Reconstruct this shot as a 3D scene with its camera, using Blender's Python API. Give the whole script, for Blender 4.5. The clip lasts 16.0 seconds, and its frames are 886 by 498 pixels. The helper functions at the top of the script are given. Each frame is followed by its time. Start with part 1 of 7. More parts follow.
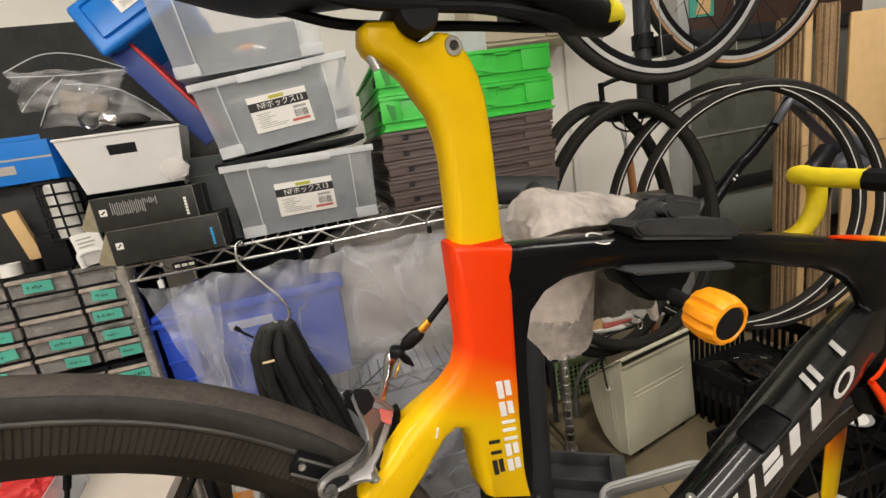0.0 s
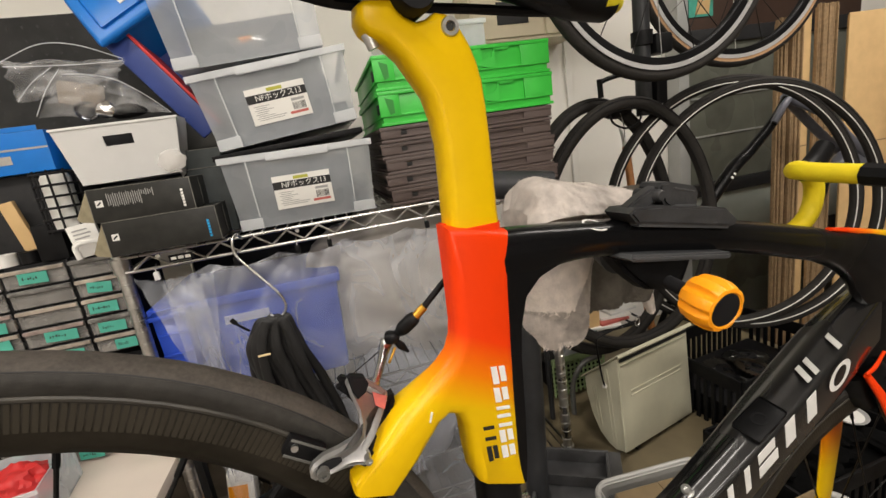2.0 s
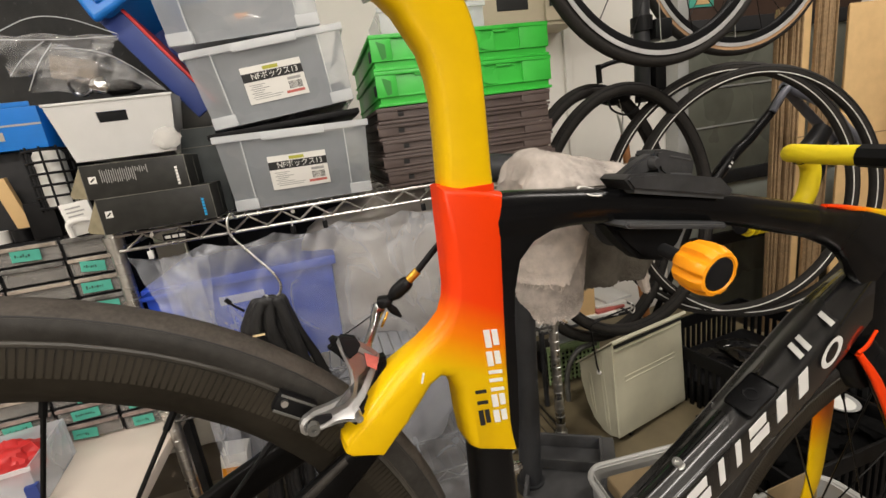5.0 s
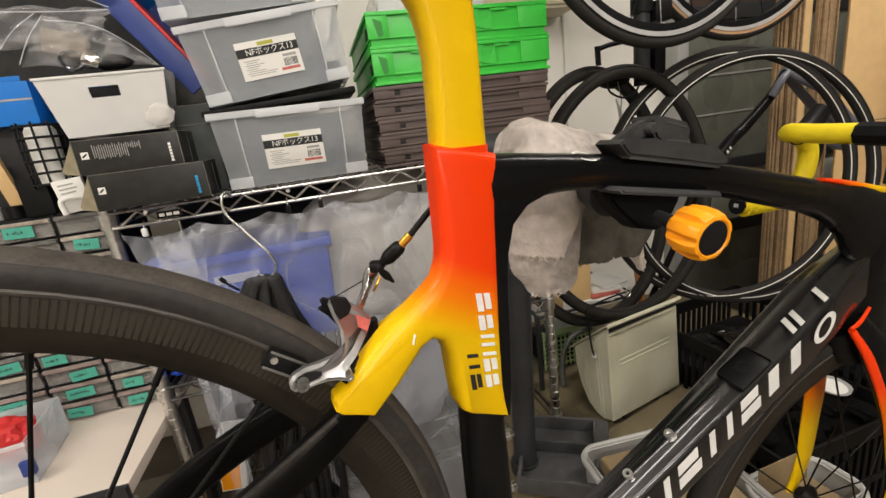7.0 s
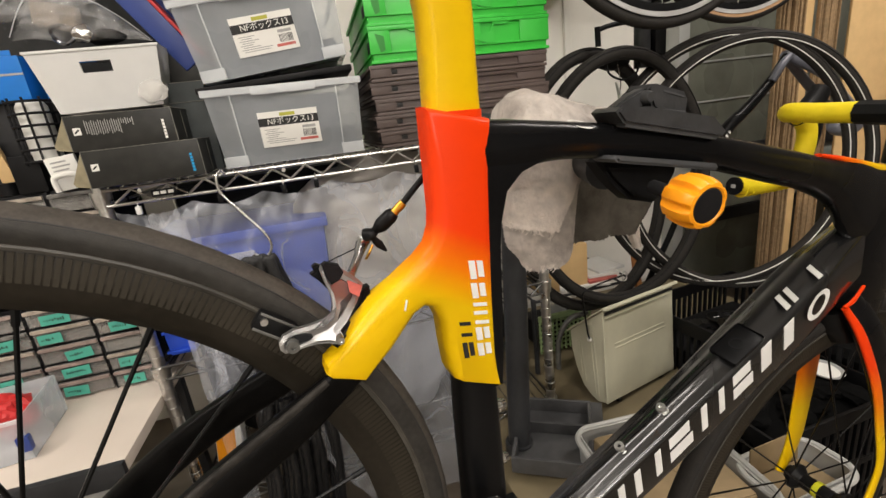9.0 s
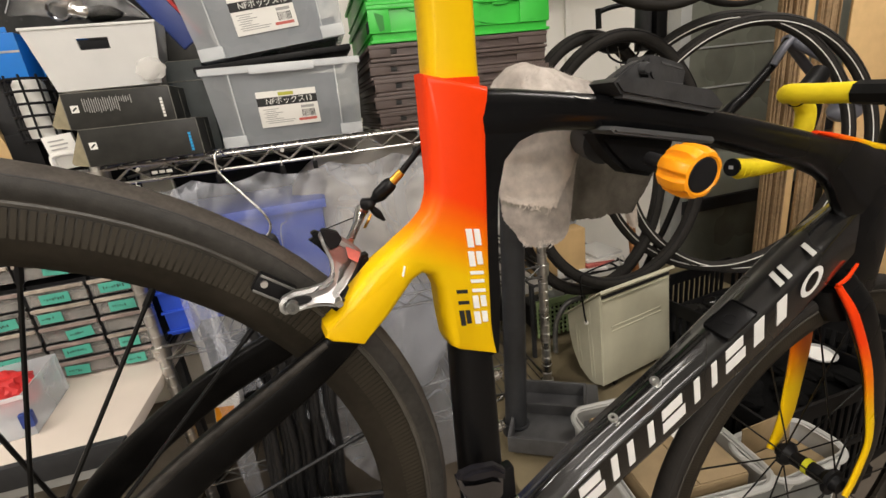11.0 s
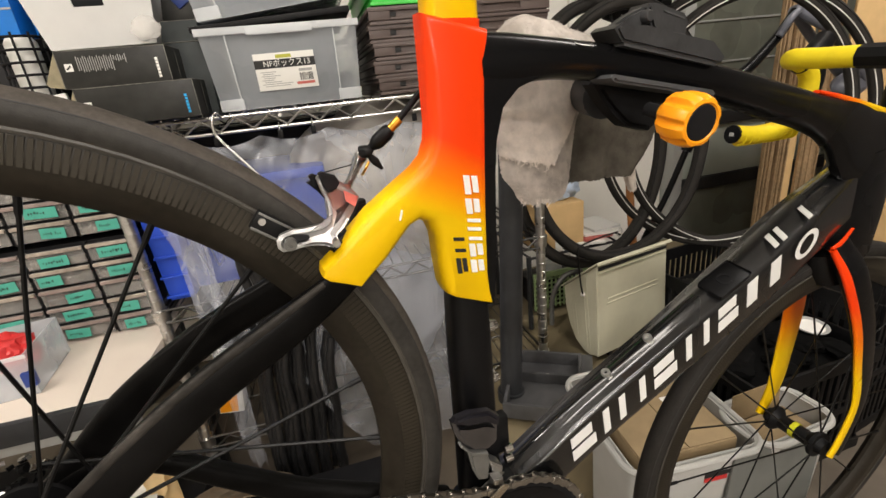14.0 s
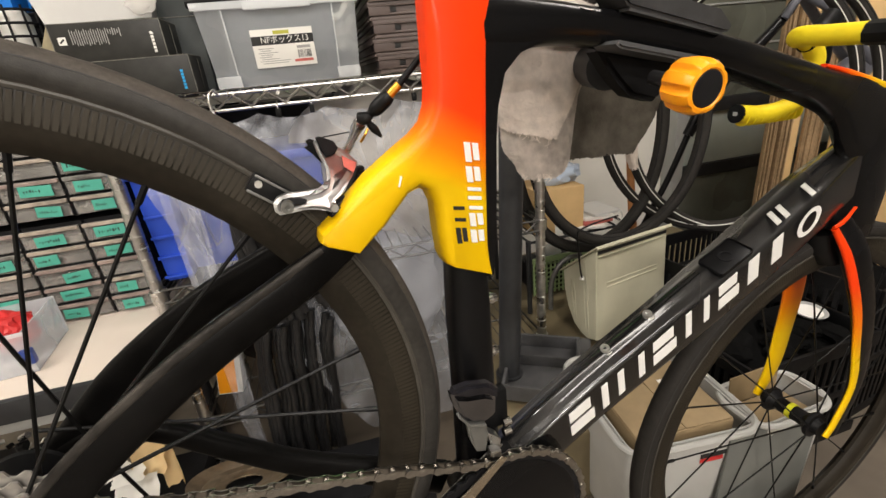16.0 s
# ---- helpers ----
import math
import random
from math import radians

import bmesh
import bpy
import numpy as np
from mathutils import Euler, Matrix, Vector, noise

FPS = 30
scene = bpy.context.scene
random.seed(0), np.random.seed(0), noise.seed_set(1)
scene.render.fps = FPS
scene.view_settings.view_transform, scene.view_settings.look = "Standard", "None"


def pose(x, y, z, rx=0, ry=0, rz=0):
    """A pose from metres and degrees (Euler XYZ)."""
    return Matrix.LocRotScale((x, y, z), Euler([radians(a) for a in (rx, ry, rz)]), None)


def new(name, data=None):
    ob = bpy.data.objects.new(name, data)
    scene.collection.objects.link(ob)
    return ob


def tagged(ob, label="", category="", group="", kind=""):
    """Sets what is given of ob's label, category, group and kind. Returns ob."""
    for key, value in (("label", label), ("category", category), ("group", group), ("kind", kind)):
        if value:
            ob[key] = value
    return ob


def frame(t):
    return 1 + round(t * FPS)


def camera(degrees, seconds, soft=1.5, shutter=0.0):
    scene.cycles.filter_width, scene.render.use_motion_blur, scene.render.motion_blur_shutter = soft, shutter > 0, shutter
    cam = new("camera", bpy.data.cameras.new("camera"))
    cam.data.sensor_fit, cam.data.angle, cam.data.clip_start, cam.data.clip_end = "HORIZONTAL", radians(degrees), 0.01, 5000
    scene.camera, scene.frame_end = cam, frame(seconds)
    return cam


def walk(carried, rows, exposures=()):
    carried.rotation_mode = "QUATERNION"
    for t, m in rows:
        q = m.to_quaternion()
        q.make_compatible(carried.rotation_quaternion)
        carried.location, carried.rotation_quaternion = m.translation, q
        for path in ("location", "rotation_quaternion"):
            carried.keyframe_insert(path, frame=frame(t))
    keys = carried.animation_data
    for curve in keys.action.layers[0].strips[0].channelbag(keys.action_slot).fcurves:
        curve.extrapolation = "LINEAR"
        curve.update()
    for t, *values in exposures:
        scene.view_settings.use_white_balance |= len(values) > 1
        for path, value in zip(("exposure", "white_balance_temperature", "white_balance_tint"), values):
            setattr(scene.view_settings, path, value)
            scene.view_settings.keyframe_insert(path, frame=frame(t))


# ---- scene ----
cam = camera(89.5, 16.0)
METRES, EYE, TILT, LEAN, TURN = 0.1415, 1.10, -13.6, 8.8, 0.0
ROWS = [
    (0.0, 0.0, 0.0, 0.0, 0.0, 0.0, -0.0),
    (0.5, 0.0034, 0.0043, -0.0171, -0.01, 0.04, -0.07),
    (1.0, 0.0088, 0.0107, -0.0478, -0.07, 0.09, -0.22),
    (1.5, 0.0108, 0.0121, -0.0619, -0.11, 0.09, -0.29),
    (2.0, 0.0171, 0.0124, -0.0905, -0.19, 0.07, -0.43),
    (2.5, 0.019, 0.0113, -0.1064, -0.23, 0.04, -0.5),
    (3.0, 0.022, 0.0061, -0.1407, -0.32, -0.08, -0.64),
    (3.5, 0.0249, 0.0088, -0.1625, -0.35, -0.15, -0.71),
    (4.0, 0.0293, 0.0163, -0.2018, -0.42, -0.34, -0.84),
    (6.5, 0.0651, 0.0404, -0.3775, -0.67, -1.34, -1.32),
    (7.0, 0.0745, 0.0455, -0.4257, -0.77, -1.74, -1.45),
    (7.5, 0.0792, 0.0478, -0.4472, -0.81, -1.95, -1.52),
    (8.0, 0.092, 0.0556, -0.4895, -0.88, -2.39, -1.65),
    (8.5, 0.0981, 0.058, -0.5089, -0.91, -2.62, -1.71),
    (9.0, 0.1094, 0.0587, -0.5487, -0.96, -3.11, -1.84),
    (11.5, 0.1224, 0.0076, -0.6966, -1.09, -4.91, -2.26),
    (12.0, 0.1256, -0.0024, -0.7305, -1.1, -5.43, -2.4),
    (12.5, 0.1284, -0.0061, -0.7489, -1.11, -5.69, -2.47),
    (13.0, 0.1322, -0.0117, -0.7885, -1.13, -6.2, -2.59),
    (13.5, 0.1342, -0.0153, -0.8098, -1.14, -6.46, -2.65),
    (14.0, 0.1372, -0.0129, -0.852, -1.17, -6.96, -2.78),
    (14.5, 0.1378, -0.0103, -0.8711, -1.18, -7.2, -2.84),
    (15.0, 0.1396, -0.0062, -0.9094, -1.21, -7.68, -2.97),
    (15.5, 0.1406, -0.0028, -0.9301, -1.23, -7.92, -3.03),
    (16.0, 0.1407, 0.0055, -0.9686, -1.24, -8.38, -3.14),
]
walk(cam, [(t, pose(0, 0, EYE, TILT, LEAN, TURN) @ pose(METRES * x, METRES * y, METRES * z, 90 + pitch, roll, yaw)) for t, x, y, z, yaw, pitch, roll in ROWS],
     exposures=[(0.0, -0.05), (6.0, -0.02), (10.0, 0.05), (13.0, 0.16), (16.0, 0.29)])

# ---- world and lamps ----
world = bpy.data.worlds.new("room_world")
scene.world = world
world.use_nodes = True
world.node_tree.nodes["Background"].inputs[0].default_value = (0.9, 0.95, 1.0, 1)
world.node_tree.nodes["Background"].inputs[1].default_value = 0.005

MS = pose(-0.40, 0.92, 0, 0, 0, 15)        # frame of the wire shelf: along, deep, up
MB = pose(-0.3332, 0.192, 0.6873, 0, 0, 23)  # frame of the bicycle: ahead, left, up, from the rear axle


# ---- materials ----
def mat(name, colour, rough=0.5, metal=0.0, vary=0.15, scale=30.0, bump=0.0, bump_scale=200.0, spec=0.5, alpha=1.0, trans=0.0, coat=0.0, ior=1.45, rnd=0.0, crease=0.0, crease_scale=14.0):
    m = bpy.data.materials.new(name)
    m.use_nodes = True
    nt = m.node_tree
    b = nt.nodes["Principled BSDF"]
    tc = nt.nodes.new("ShaderNodeTexCoord")
    n1 = nt.nodes.new("ShaderNodeTexNoise")
    n1.inputs["Scale"].default_value = scale
    n1.inputs["Detail"].default_value = 6
    n2 = nt.nodes.new("ShaderNodeTexNoise")
    n2.inputs["Scale"].default_value = scale * 0.17
    n2.inputs["Detail"].default_value = 3
    nt.links.new(tc.outputs["Object"], n1.inputs["Vector"])
    nt.links.new(tc.outputs["Object"], n2.inputs["Vector"])
    add = nt.nodes.new("ShaderNodeMath")
    add.operation = "ADD"
    nt.links.new(n1.outputs["Fac"], add.inputs[0])
    nt.links.new(n2.outputs["Fac"], add.inputs[1])
    val = add.outputs[0]
    if rnd:
        oi = nt.nodes.new("ShaderNodeObjectInfo")
        mr = nt.nodes.new("ShaderNodeMath")
        mr.operation = "MULTIPLY_ADD"
        mr.inputs[1].default_value = rnd * 2
        nt.links.new(oi.outputs["Random"], mr.inputs[0])
        nt.links.new(val, mr.inputs[2])
        off = nt.nodes.new("ShaderNodeMath")
        off.operation = "SUBTRACT"
        off.inputs[1].default_value = rnd
        nt.links.new(mr.outputs[0], off.inputs[0])
        val = off.outputs[0]
    ramp = nt.nodes.new("ShaderNodeMapRange")
    ramp.inputs["From Min"].default_value = 0.6
    ramp.inputs["From Max"].default_value = 1.4
    ramp.inputs["To Min"].default_value = 1 - vary
    ramp.inputs["To Max"].default_value = 1 + vary
    nt.links.new(val, ramp.inputs["Value"])
    mul = nt.nodes.new("ShaderNodeVectorMath")
    mul.operation = "SCALE"
    mul.inputs[0].default_value = colour
    nt.links.new(ramp.outputs["Result"], mul.inputs["Scale"])
    nt.links.new(mul.outputs["Vector"], b.inputs["Base Color"])
    rr = nt.nodes.new("ShaderNodeMapRange")
    rr.inputs["From Min"].default_value = 0.3
    rr.inputs["From Max"].default_value = 0.7
    rr.inputs["To Min"].default_value = max(0.02, rough - 0.08)
    rr.inputs["To Max"].default_value = min(1.0, rough + 0.08)
    nt.links.new(n2.outputs["Fac"], rr.inputs["Value"])
    nt.links.new(rr.outputs["Result"], b.inputs["Roughness"])
    b.inputs["Metallic"].default_value = metal
    b.inputs["Specular IOR Level"].default_value = spec
    b.inputs["Alpha"].default_value = alpha
    b.inputs["Transmission Weight"].default_value = trans
    b.inputs["Coat Weight"].default_value = coat
    b.inputs["Coat Roughness"].default_value = 0.06
    b.inputs["IOR"].default_value = ior
    if crease:
        # thin film: noise lines made more opaque, painting the light that creases catch
        rid = nt.nodes.new("ShaderNodeTexNoise")
        rid.inputs["Scale"].default_value = crease_scale
        rid.inputs["Detail"].default_value = 3
        rid.inputs["Distortion"].default_value = 0.6
        mp = nt.nodes.new("ShaderNodeMapping")
        mp.inputs["Scale"].default_value = (1.0, 1.0, 0.55)
        mp.inputs["Rotation"].default_value = (0, 0.6, 0)
        nt.links.new(tc.outputs["Object"], mp.inputs["Vector"])
        nt.links.new(mp.outputs["Vector"], rid.inputs["Vector"])
        c1 = nt.nodes.new("ShaderNodeMath")
        c1.operation = "SUBTRACT"
        c1.inputs[1].default_value = 0.5
        nt.links.new(rid.outputs["Fac"], c1.inputs[0])
        c2 = nt.nodes.new("ShaderNodeMath")
        c2.operation = "ABSOLUTE"
        nt.links.new(c1.outputs[0], c2.inputs[0])
        c3 = nt.nodes.new("ShaderNodeMapRange")
        c3.inputs["From Min"].default_value, c3.inputs["From Max"].default_value = 0.0, 0.10
        c3.inputs["To Min"].default_value, c3.inputs["To Max"].default_value = alpha + crease, alpha
        nt.links.new(c2.outputs[0], c3.inputs["Value"])
        nt.links.new(c3.outputs["Result"], b.inputs["Alpha"])
    if bump:
        n3 = nt.nodes.new("ShaderNodeTexNoise")
        n3.inputs["Scale"].default_value = bump_scale
        n3.inputs["Detail"].default_value = 4
        nt.links.new(tc.outputs["Object"], n3.inputs["Vector"])
        bp = nt.nodes.new("ShaderNodeBump")
        bp.inputs["Strength"].default_value = bump
        bp.inputs["Distance"].default_value = 0.002
        nt.links.new(n3.outputs["Fac"], bp.inputs["Height"])
        nt.links.new(bp.outputs["Normal"], b.inputs["Normal"])
    return m


def fade(name, stops, slope=0.0, rough=0.34, coat=0.08):
    """Paint that fades with height in the bicycle's frame, along a line that leans by slope; stops are (metres, colour)."""
    m = mat(name, (1, 1, 1), rough, 0, 0.04, 60, coat=coat, spec=0.20)
    nt = m.node_tree
    b = nt.nodes["Principled BSDF"]
    tc = nt.nodes["Texture Coordinate"]
    dot = nt.nodes.new("ShaderNodeVectorMath")
    dot.operation = "DOT_PRODUCT"
    dot.inputs[1].default_value = (slope, 0, 1)
    nt.links.new(tc.outputs["Object"], dot.inputs[0])
    lo, hi = stops[0][0], stops[-1][0]
    mr = nt.nodes.new("ShaderNodeMapRange")
    mr.inputs["From Min"].default_value, mr.inputs["From Max"].default_value = lo, hi
    nt.links.new(dot.outputs["Value"], mr.inputs["Value"])
    cr = nt.nodes.new("ShaderNodeValToRGB")
    el = cr.color_ramp.elements
    for i, (v, c) in enumerate(stops):
        e = el[i] if i < 2 else el.new(1.0)
        e.position = (v - lo) / (hi - lo)
        e.color = (*c, 1)
    nt.links.new(mr.outputs["Result"], cr.inputs["Fac"])
    nt.links.new(cr.outputs["Color"], b.inputs["Base Color"])
    return m


YELLOW, RED, ORANGE = (0.73, 0.46, 0.002), (0.79, 0.045, 0.003), (0.79, 0.185, 0.002)
M_yellow = mat("yellow_lacquer", YELLOW, 0.34, 0, 0.05, 40, coat=0.05, spec=0.16)
M_fade = fade("faded_lacquer", [(0.392, YELLOW), (0.424, ORANGE), (0.456, RED), (0.52, RED)], 0.57)
M_forkfade = fade("fork_lacquer", [(-0.27, YELLOW), (-0.19, YELLOW), (-0.12, ORANGE), (-0.05, RED)])
M_black = mat("satin_black_paint", (0.0042, 0.0042, 0.0046), 0.27, 0, 0.25, 25, spec=0.24)
M_stay = mat("dusty_black_paint", (0.0032, 0.0030, 0.0029), 0.40, 0, 0.7, 45, bump=0.10, bump_scale=500, spec=0.11)
M_tyre = mat("dusty_tyre_rubber", (0.063, 0.055, 0.047), 0.68, 0, 0.35, 420, bump=0.14, bump_scale=1100, spec=0.22)
M_tyred = mat("black_tyre_rubber", (0.023, 0.021, 0.019), 0.68, 0, 0.35, 420, bump=0.14, bump_scale=1100, spec=0.18)
M_carbon = mat("carbon_rim", (0.0180, 0.0150, 0.0108), 0.40, 0, 0.4, 160, spec=0.26)
M_rubber = mat("black_plastic", (0.0050, 0.0050, 0.0055), 0.46, 0, 0.3, 60, bump=0.1, spec=0.2)
M_dark = mat("dark_plastic", (0.008, 0.008, 0.009), 0.55, 0, 0.4, 40, spec=0.2)
M_dt = mat("glossy_black_paint", (0.0058, 0.0058, 0.0062), 0.26, 0, 0.35, 25, spec=0.5, coat=0.8)
M_alu = mat("polished_aluminium", (0.72, 0.72, 0.72), 0.16, 1, 0.12, 60)
M_steel = mat("chromed_wire", (0.60, 0.59, 0.57), 0.30, 1, 0.25, 80)
# darkened copy of the chrome: lower shelves' dimness put into the colour
M_steeld = mat("darkened_shelf_wire", (0.12, 0.118, 0.113), 0.38, 1, 0.3, 80)
M_spoke = mat("black_spoke", (0.007, 0.007, 0.007), 0.35, 0.2, 0.2, 80, spec=0.3)
M_white = mat("white_lettering", (0.75, 0.75, 0.73), 0.4, 0, 0.05, 50)
M_orange = mat("orange_knob_plastic", (0.92, 0.34, 0.008), 0.35, 0, 0.06, 60)
M_wall = mat("white_wall_paint", (0.87, 0.85, 0.79), 0.7, 0, 0.05, 8, bump=0.05, bump_scale=300)
# left wall is out of view, kept pale as a light bounce
M_wallleft = mat("cream_bounce_wall", (0.58, 0.55, 0.50), 0.8, 0, 0.1, 5)
# right wall is out of view, kept dark to cut bounced light
M_wallfar = mat("dark_bounce_cut_wall", (0.11, 0.10, 0.09), 0.8, 0, 0.3, 3)
M_floor = mat("worn_floor", (0.11, 0.09, 0.068), 0.55, 0, 0.35, 9, bump=0.1, bump_scale=120)
M_ceil = mat("ceiling_paint", (0.66, 0.64, 0.60), 0.8, 0, 0.05, 6)
M_clear = mat("clear_frosted_plastic", (0.70, 0.74, 0.78), 0.30, 0, 0.08, 30, alpha=0.36, spec=0.6)
M_frost = mat("frosted_rim_plastic", (0.84, 0.87, 0.89), 0.34, 0, 0.05, 30, alpha=0.46, spec=0.5)
M_sheet = mat("thin_plastic_film", (0.62, 0.65, 0.72), 0.26, 0, 0.1, 18, alpha=0.205, spec=0.9, crease=0.14, crease_scale=8.0)
M_zip = mat("zip_bag_film", (0.84, 0.85, 0.86), 0.07, 0, 0.1, 18, alpha=0.050, spec=1.4, crease=0.20, crease_scale=11.0)
M_green = mat("green_crate_plastic", (0.045, 0.52, 0.055), 0.4, 0, 0.1, 30)
M_brown = mat("brown_crate_plastic", (0.100, 0.074, 0.066), 0.5, 0, 0.15, 30)
# darker copy of the crate green: the notch's shade is in the colour
M_greend = mat("shaded_green_recess", (0.020, 0.23, 0.026), 0.5, 0, 0.1, 30)
M_whitebin = mat("white_bin_plastic", (0.64, 0.64, 0.625), 0.4, 0, 0.05, 30)
M_blue = mat("blue_plastic", (0.008, 0.175, 0.60), 0.35, 0, 0.1, 30)
M_navy = mat("navy_plastic", (0.025, 0.05, 0.22), 0.4, 0, 0.1, 30)
M_royal = mat("royal_blue_plastic", (0.02, 0.07, 0.50), 0.4, 0, 0.1, 30)
M_redp = mat("red_plastic", (0.55, 0.03, 0.03), 0.4, 0, 0.1, 30)
M_cardk = mat("black_carton", (0.020, 0.020, 0.018), 0.38, 0, 0.55, 45, spec=0.4)
M_card = mat("cardboard", (0.60, 0.405, 0.19), 0.75, 0, 0.12, 25, bump=0.05)
M_carded = mat("cardboard_edges", (0.27, 0.18, 0.095), 0.85, 0, 0.35, 90, bump=0.4, bump_scale=160)
M_kraft = mat("dull_kraft_inside", (0.27, 0.235, 0.15), 0.8, 0, 0.3, 50)
M_label = mat("paper_label", (0.78, 0.77, 0.73), 0.6, 0, 0.04, 40)
M_ink = mat("black_ink", (0.015, 0.015, 0.015), 0.6, 0, 0.1, 40)
M_grey = mat("grey_print", (0.35, 0.35, 0.34), 0.6, 0, 0.1, 40)
M_pink = mat("red_print", (0.50, 0.12, 0.10), 0.5, 0, 0.4, 160)
M_lime = mat("lime_print", (0.45, 0.45, 0.06), 0.6, 0, 0.1, 40)
M_cyan = mat("cyan_print", (0.01, 0.30, 0.62), 0.5, 0, 0.1, 40)
M_teal = mat("teal_tape", (0.07, 0.37, 0.28), 0.5, 0, 0.15, 60)
M_galv = mat("greige_painted_steel", (0.50, 0.485, 0.365), 0.45, 0, 0.2, 9, bump=0.05)
M_cream = mat("cream_desk_laminate", (0.68, 0.60, 0.52), 0.45, 0, 0.06, 10)
# darker copy of the towel: the side flap's shade is in the colour
M_towelb = mat("shaded_greasy_cloth", (0.135, 0.120, 0.100), 0.95, 0, 0.45, 60, bump=0.6, bump_scale=420, spec=0.05)
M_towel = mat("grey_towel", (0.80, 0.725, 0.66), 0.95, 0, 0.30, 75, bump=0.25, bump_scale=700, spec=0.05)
# greyer copy of the towel, painting shade on the hem and lower fold
M_towelu = mat("shaded_grubby_towel", (0.56, 0.505, 0.46), 0.95, 0, 0.38, 75, bump=0.25, bump_scale=700, spec=0.05)
M_glassd = mat("dark_door_panel", (0.150, 0.158, 0.130), 0.32, 0, 0.25, 12, bump=0.25, bump_scale=60)
M_panel = mat("grey_green_panel", (0.44, 0.49, 0.45), 0.45, 0, 0.1, 10)
M_alframe = mat("grey_door_frame", (0.42, 0.43, 0.42), 0.45, 0.2, 0.08, 20)
M_beige = mat("beige_steel_cabinet", (0.62, 0.55, 0.40), 0.45, 0, 0.06, 15)
M_wood = mat("wooden_handle", (0.38, 0.16, 0.05), 0.5, 0, 0.25, 50)
# darker cardboard copy, with the shade inside the totes in its colour
M_cardshade = mat("shaded_carton_board", (0.255, 0.185, 0.100), 0.75, 0, 0.3, 20, bump=0.05)
M_tote = mat("white_tote_plastic", (0.42, 0.42, 0.40), 0.40, 0, 0.12, 15)
M_brass = mat("gold_anodised", (0.75, 0.42, 0.06), 0.3, 1, 0.1, 60)
M_tan = mat("tan_sidewall", (0.42, 0.25, 0.13), 0.6, 0, 0.15, 60)
M_rimsil = mat("silver_rim", (0.72, 0.72, 0.72), 0.42, 0.6, 0.1, 60)
M_steelbk = mat("black_powder_coat", (0.026, 0.027, 0.029), 0.45, 0, 0.25, 40, spec=0.4)
M_lightgreen = mat("pale_green_basket", (0.28, 0.38, 0.18), 0.5, 0, 0.1, 30)
M_pegb = mat("dark_pegboard", (0.034, 0.034, 0.033), 0.75, 0, 0.4, 20, spec=0.12)
M_jaw = mat("worn_jaw_rubber", (0.06, 0.062, 0.065), 0.5, 0, 0.2, 50)
M_scrap = mat("cream_card_scrap", (0.82, 0.64, 0.36), 0.7, 0, 0.1, 30)
M_lamp = bpy.data.materials.new("lit_diffuser")
M_lamp.use_nodes = True
M_lamp.node_tree.nodes["Principled BSDF"].inputs["Emission Color"].default_value = (1, 0.93, 0.82, 1)
M_lamp.node_tree.nodes["Principled BSDF"].inputs["Emission Strength"].default_value = 4.0


# ---- builders ----
def mesh_of(name, bm, material, smooth=True):
    me = bpy.data.meshes.new(name)
    bm.normal_update()
    bm.to_mesh(me)
    bm.free()
    me.materials.append(material)
    if smooth:
        me.shade_smooth()
        me.set_sharp_from_angle(angle=radians(38))
    return me


def part(name, bm, material, parent, label="", smooth=True):
    ob = new(name, mesh_of(name, bm, material, smooth))
    ob.parent = parent
    return tagged(ob, label)


def thing(name, label, category, m=Matrix(), group="", kind=""):
    ob = new(name)
    ob.empty_display_size = 0.05
    ob.matrix_world = m
    return tagged(ob, label, category, group, kind)


def solo(name, bm, material, label, category, m=Matrix(), group="", kind="", smooth=True):
    ob = new(name, mesh_of(name, bm, material, smooth))
    ob.matrix_world = m
    return tagged(ob, label, category, group, kind)


def box(x0, x1, y0, y1, z0, z1, bevel=0.002, taper=0.0, bm=None, m=None, seg=2):
    """A bevelled box; taper widens its top on every side."""
    bm = bm or bmesh.new()
    vs = []
    for z, e in ((z0, 0), (z1, taper)):
        for x, y in ((x0 - e, y0 - e), (x1 + e, y0 - e), (x1 + e, y1 + e), (x0 - e, y1 + e)):
            vs.append(bm.verts.new((x, y, z)))
    fs = [bm.faces.new([vs[i] for i in f]) for f in ((3, 2, 1, 0), (4, 5, 6, 7), (0, 1, 5, 4), (1, 2, 6, 5), (2, 3, 7, 6), (3, 0, 4, 7))]
    if m is not None:
        bmesh.ops.transform(bm, matrix=m, verts=vs)
    if bevel:
        es = list({e for f in fs for e in f.edges})
        bmesh.ops.bevel(bm, geom=es, offset=bevel, segments=seg, affect="EDGES", profile=0.6)
    return bm


def smooth_path(pts, n=6, closed=False):
    pts = [Vector(p) for p in pts]
    out = []
    k = len(pts)
    for i in range(k if closed else k - 1):
        p0 = pts[(i - 1) % k] if closed or i > 0 else pts[0] * 2 - pts[1]
        p1, p2 = pts[i], pts[(i + 1) % k]
        p3 = pts[(i + 2) % k] if closed or i + 2 < k else pts[-1] * 2 - pts[-2]
        for j in range(n):
            t = j / n
            out.append(0.5 * (2 * p1 + (p2 - p0) * t + (2 * p0 - 5 * p1 + 4 * p2 - p3) * t * t + (3 * p1 - p0 - 3 * p2 + p3) * t ** 3))
    if not closed:
        out.append(pts[-1])
    return out


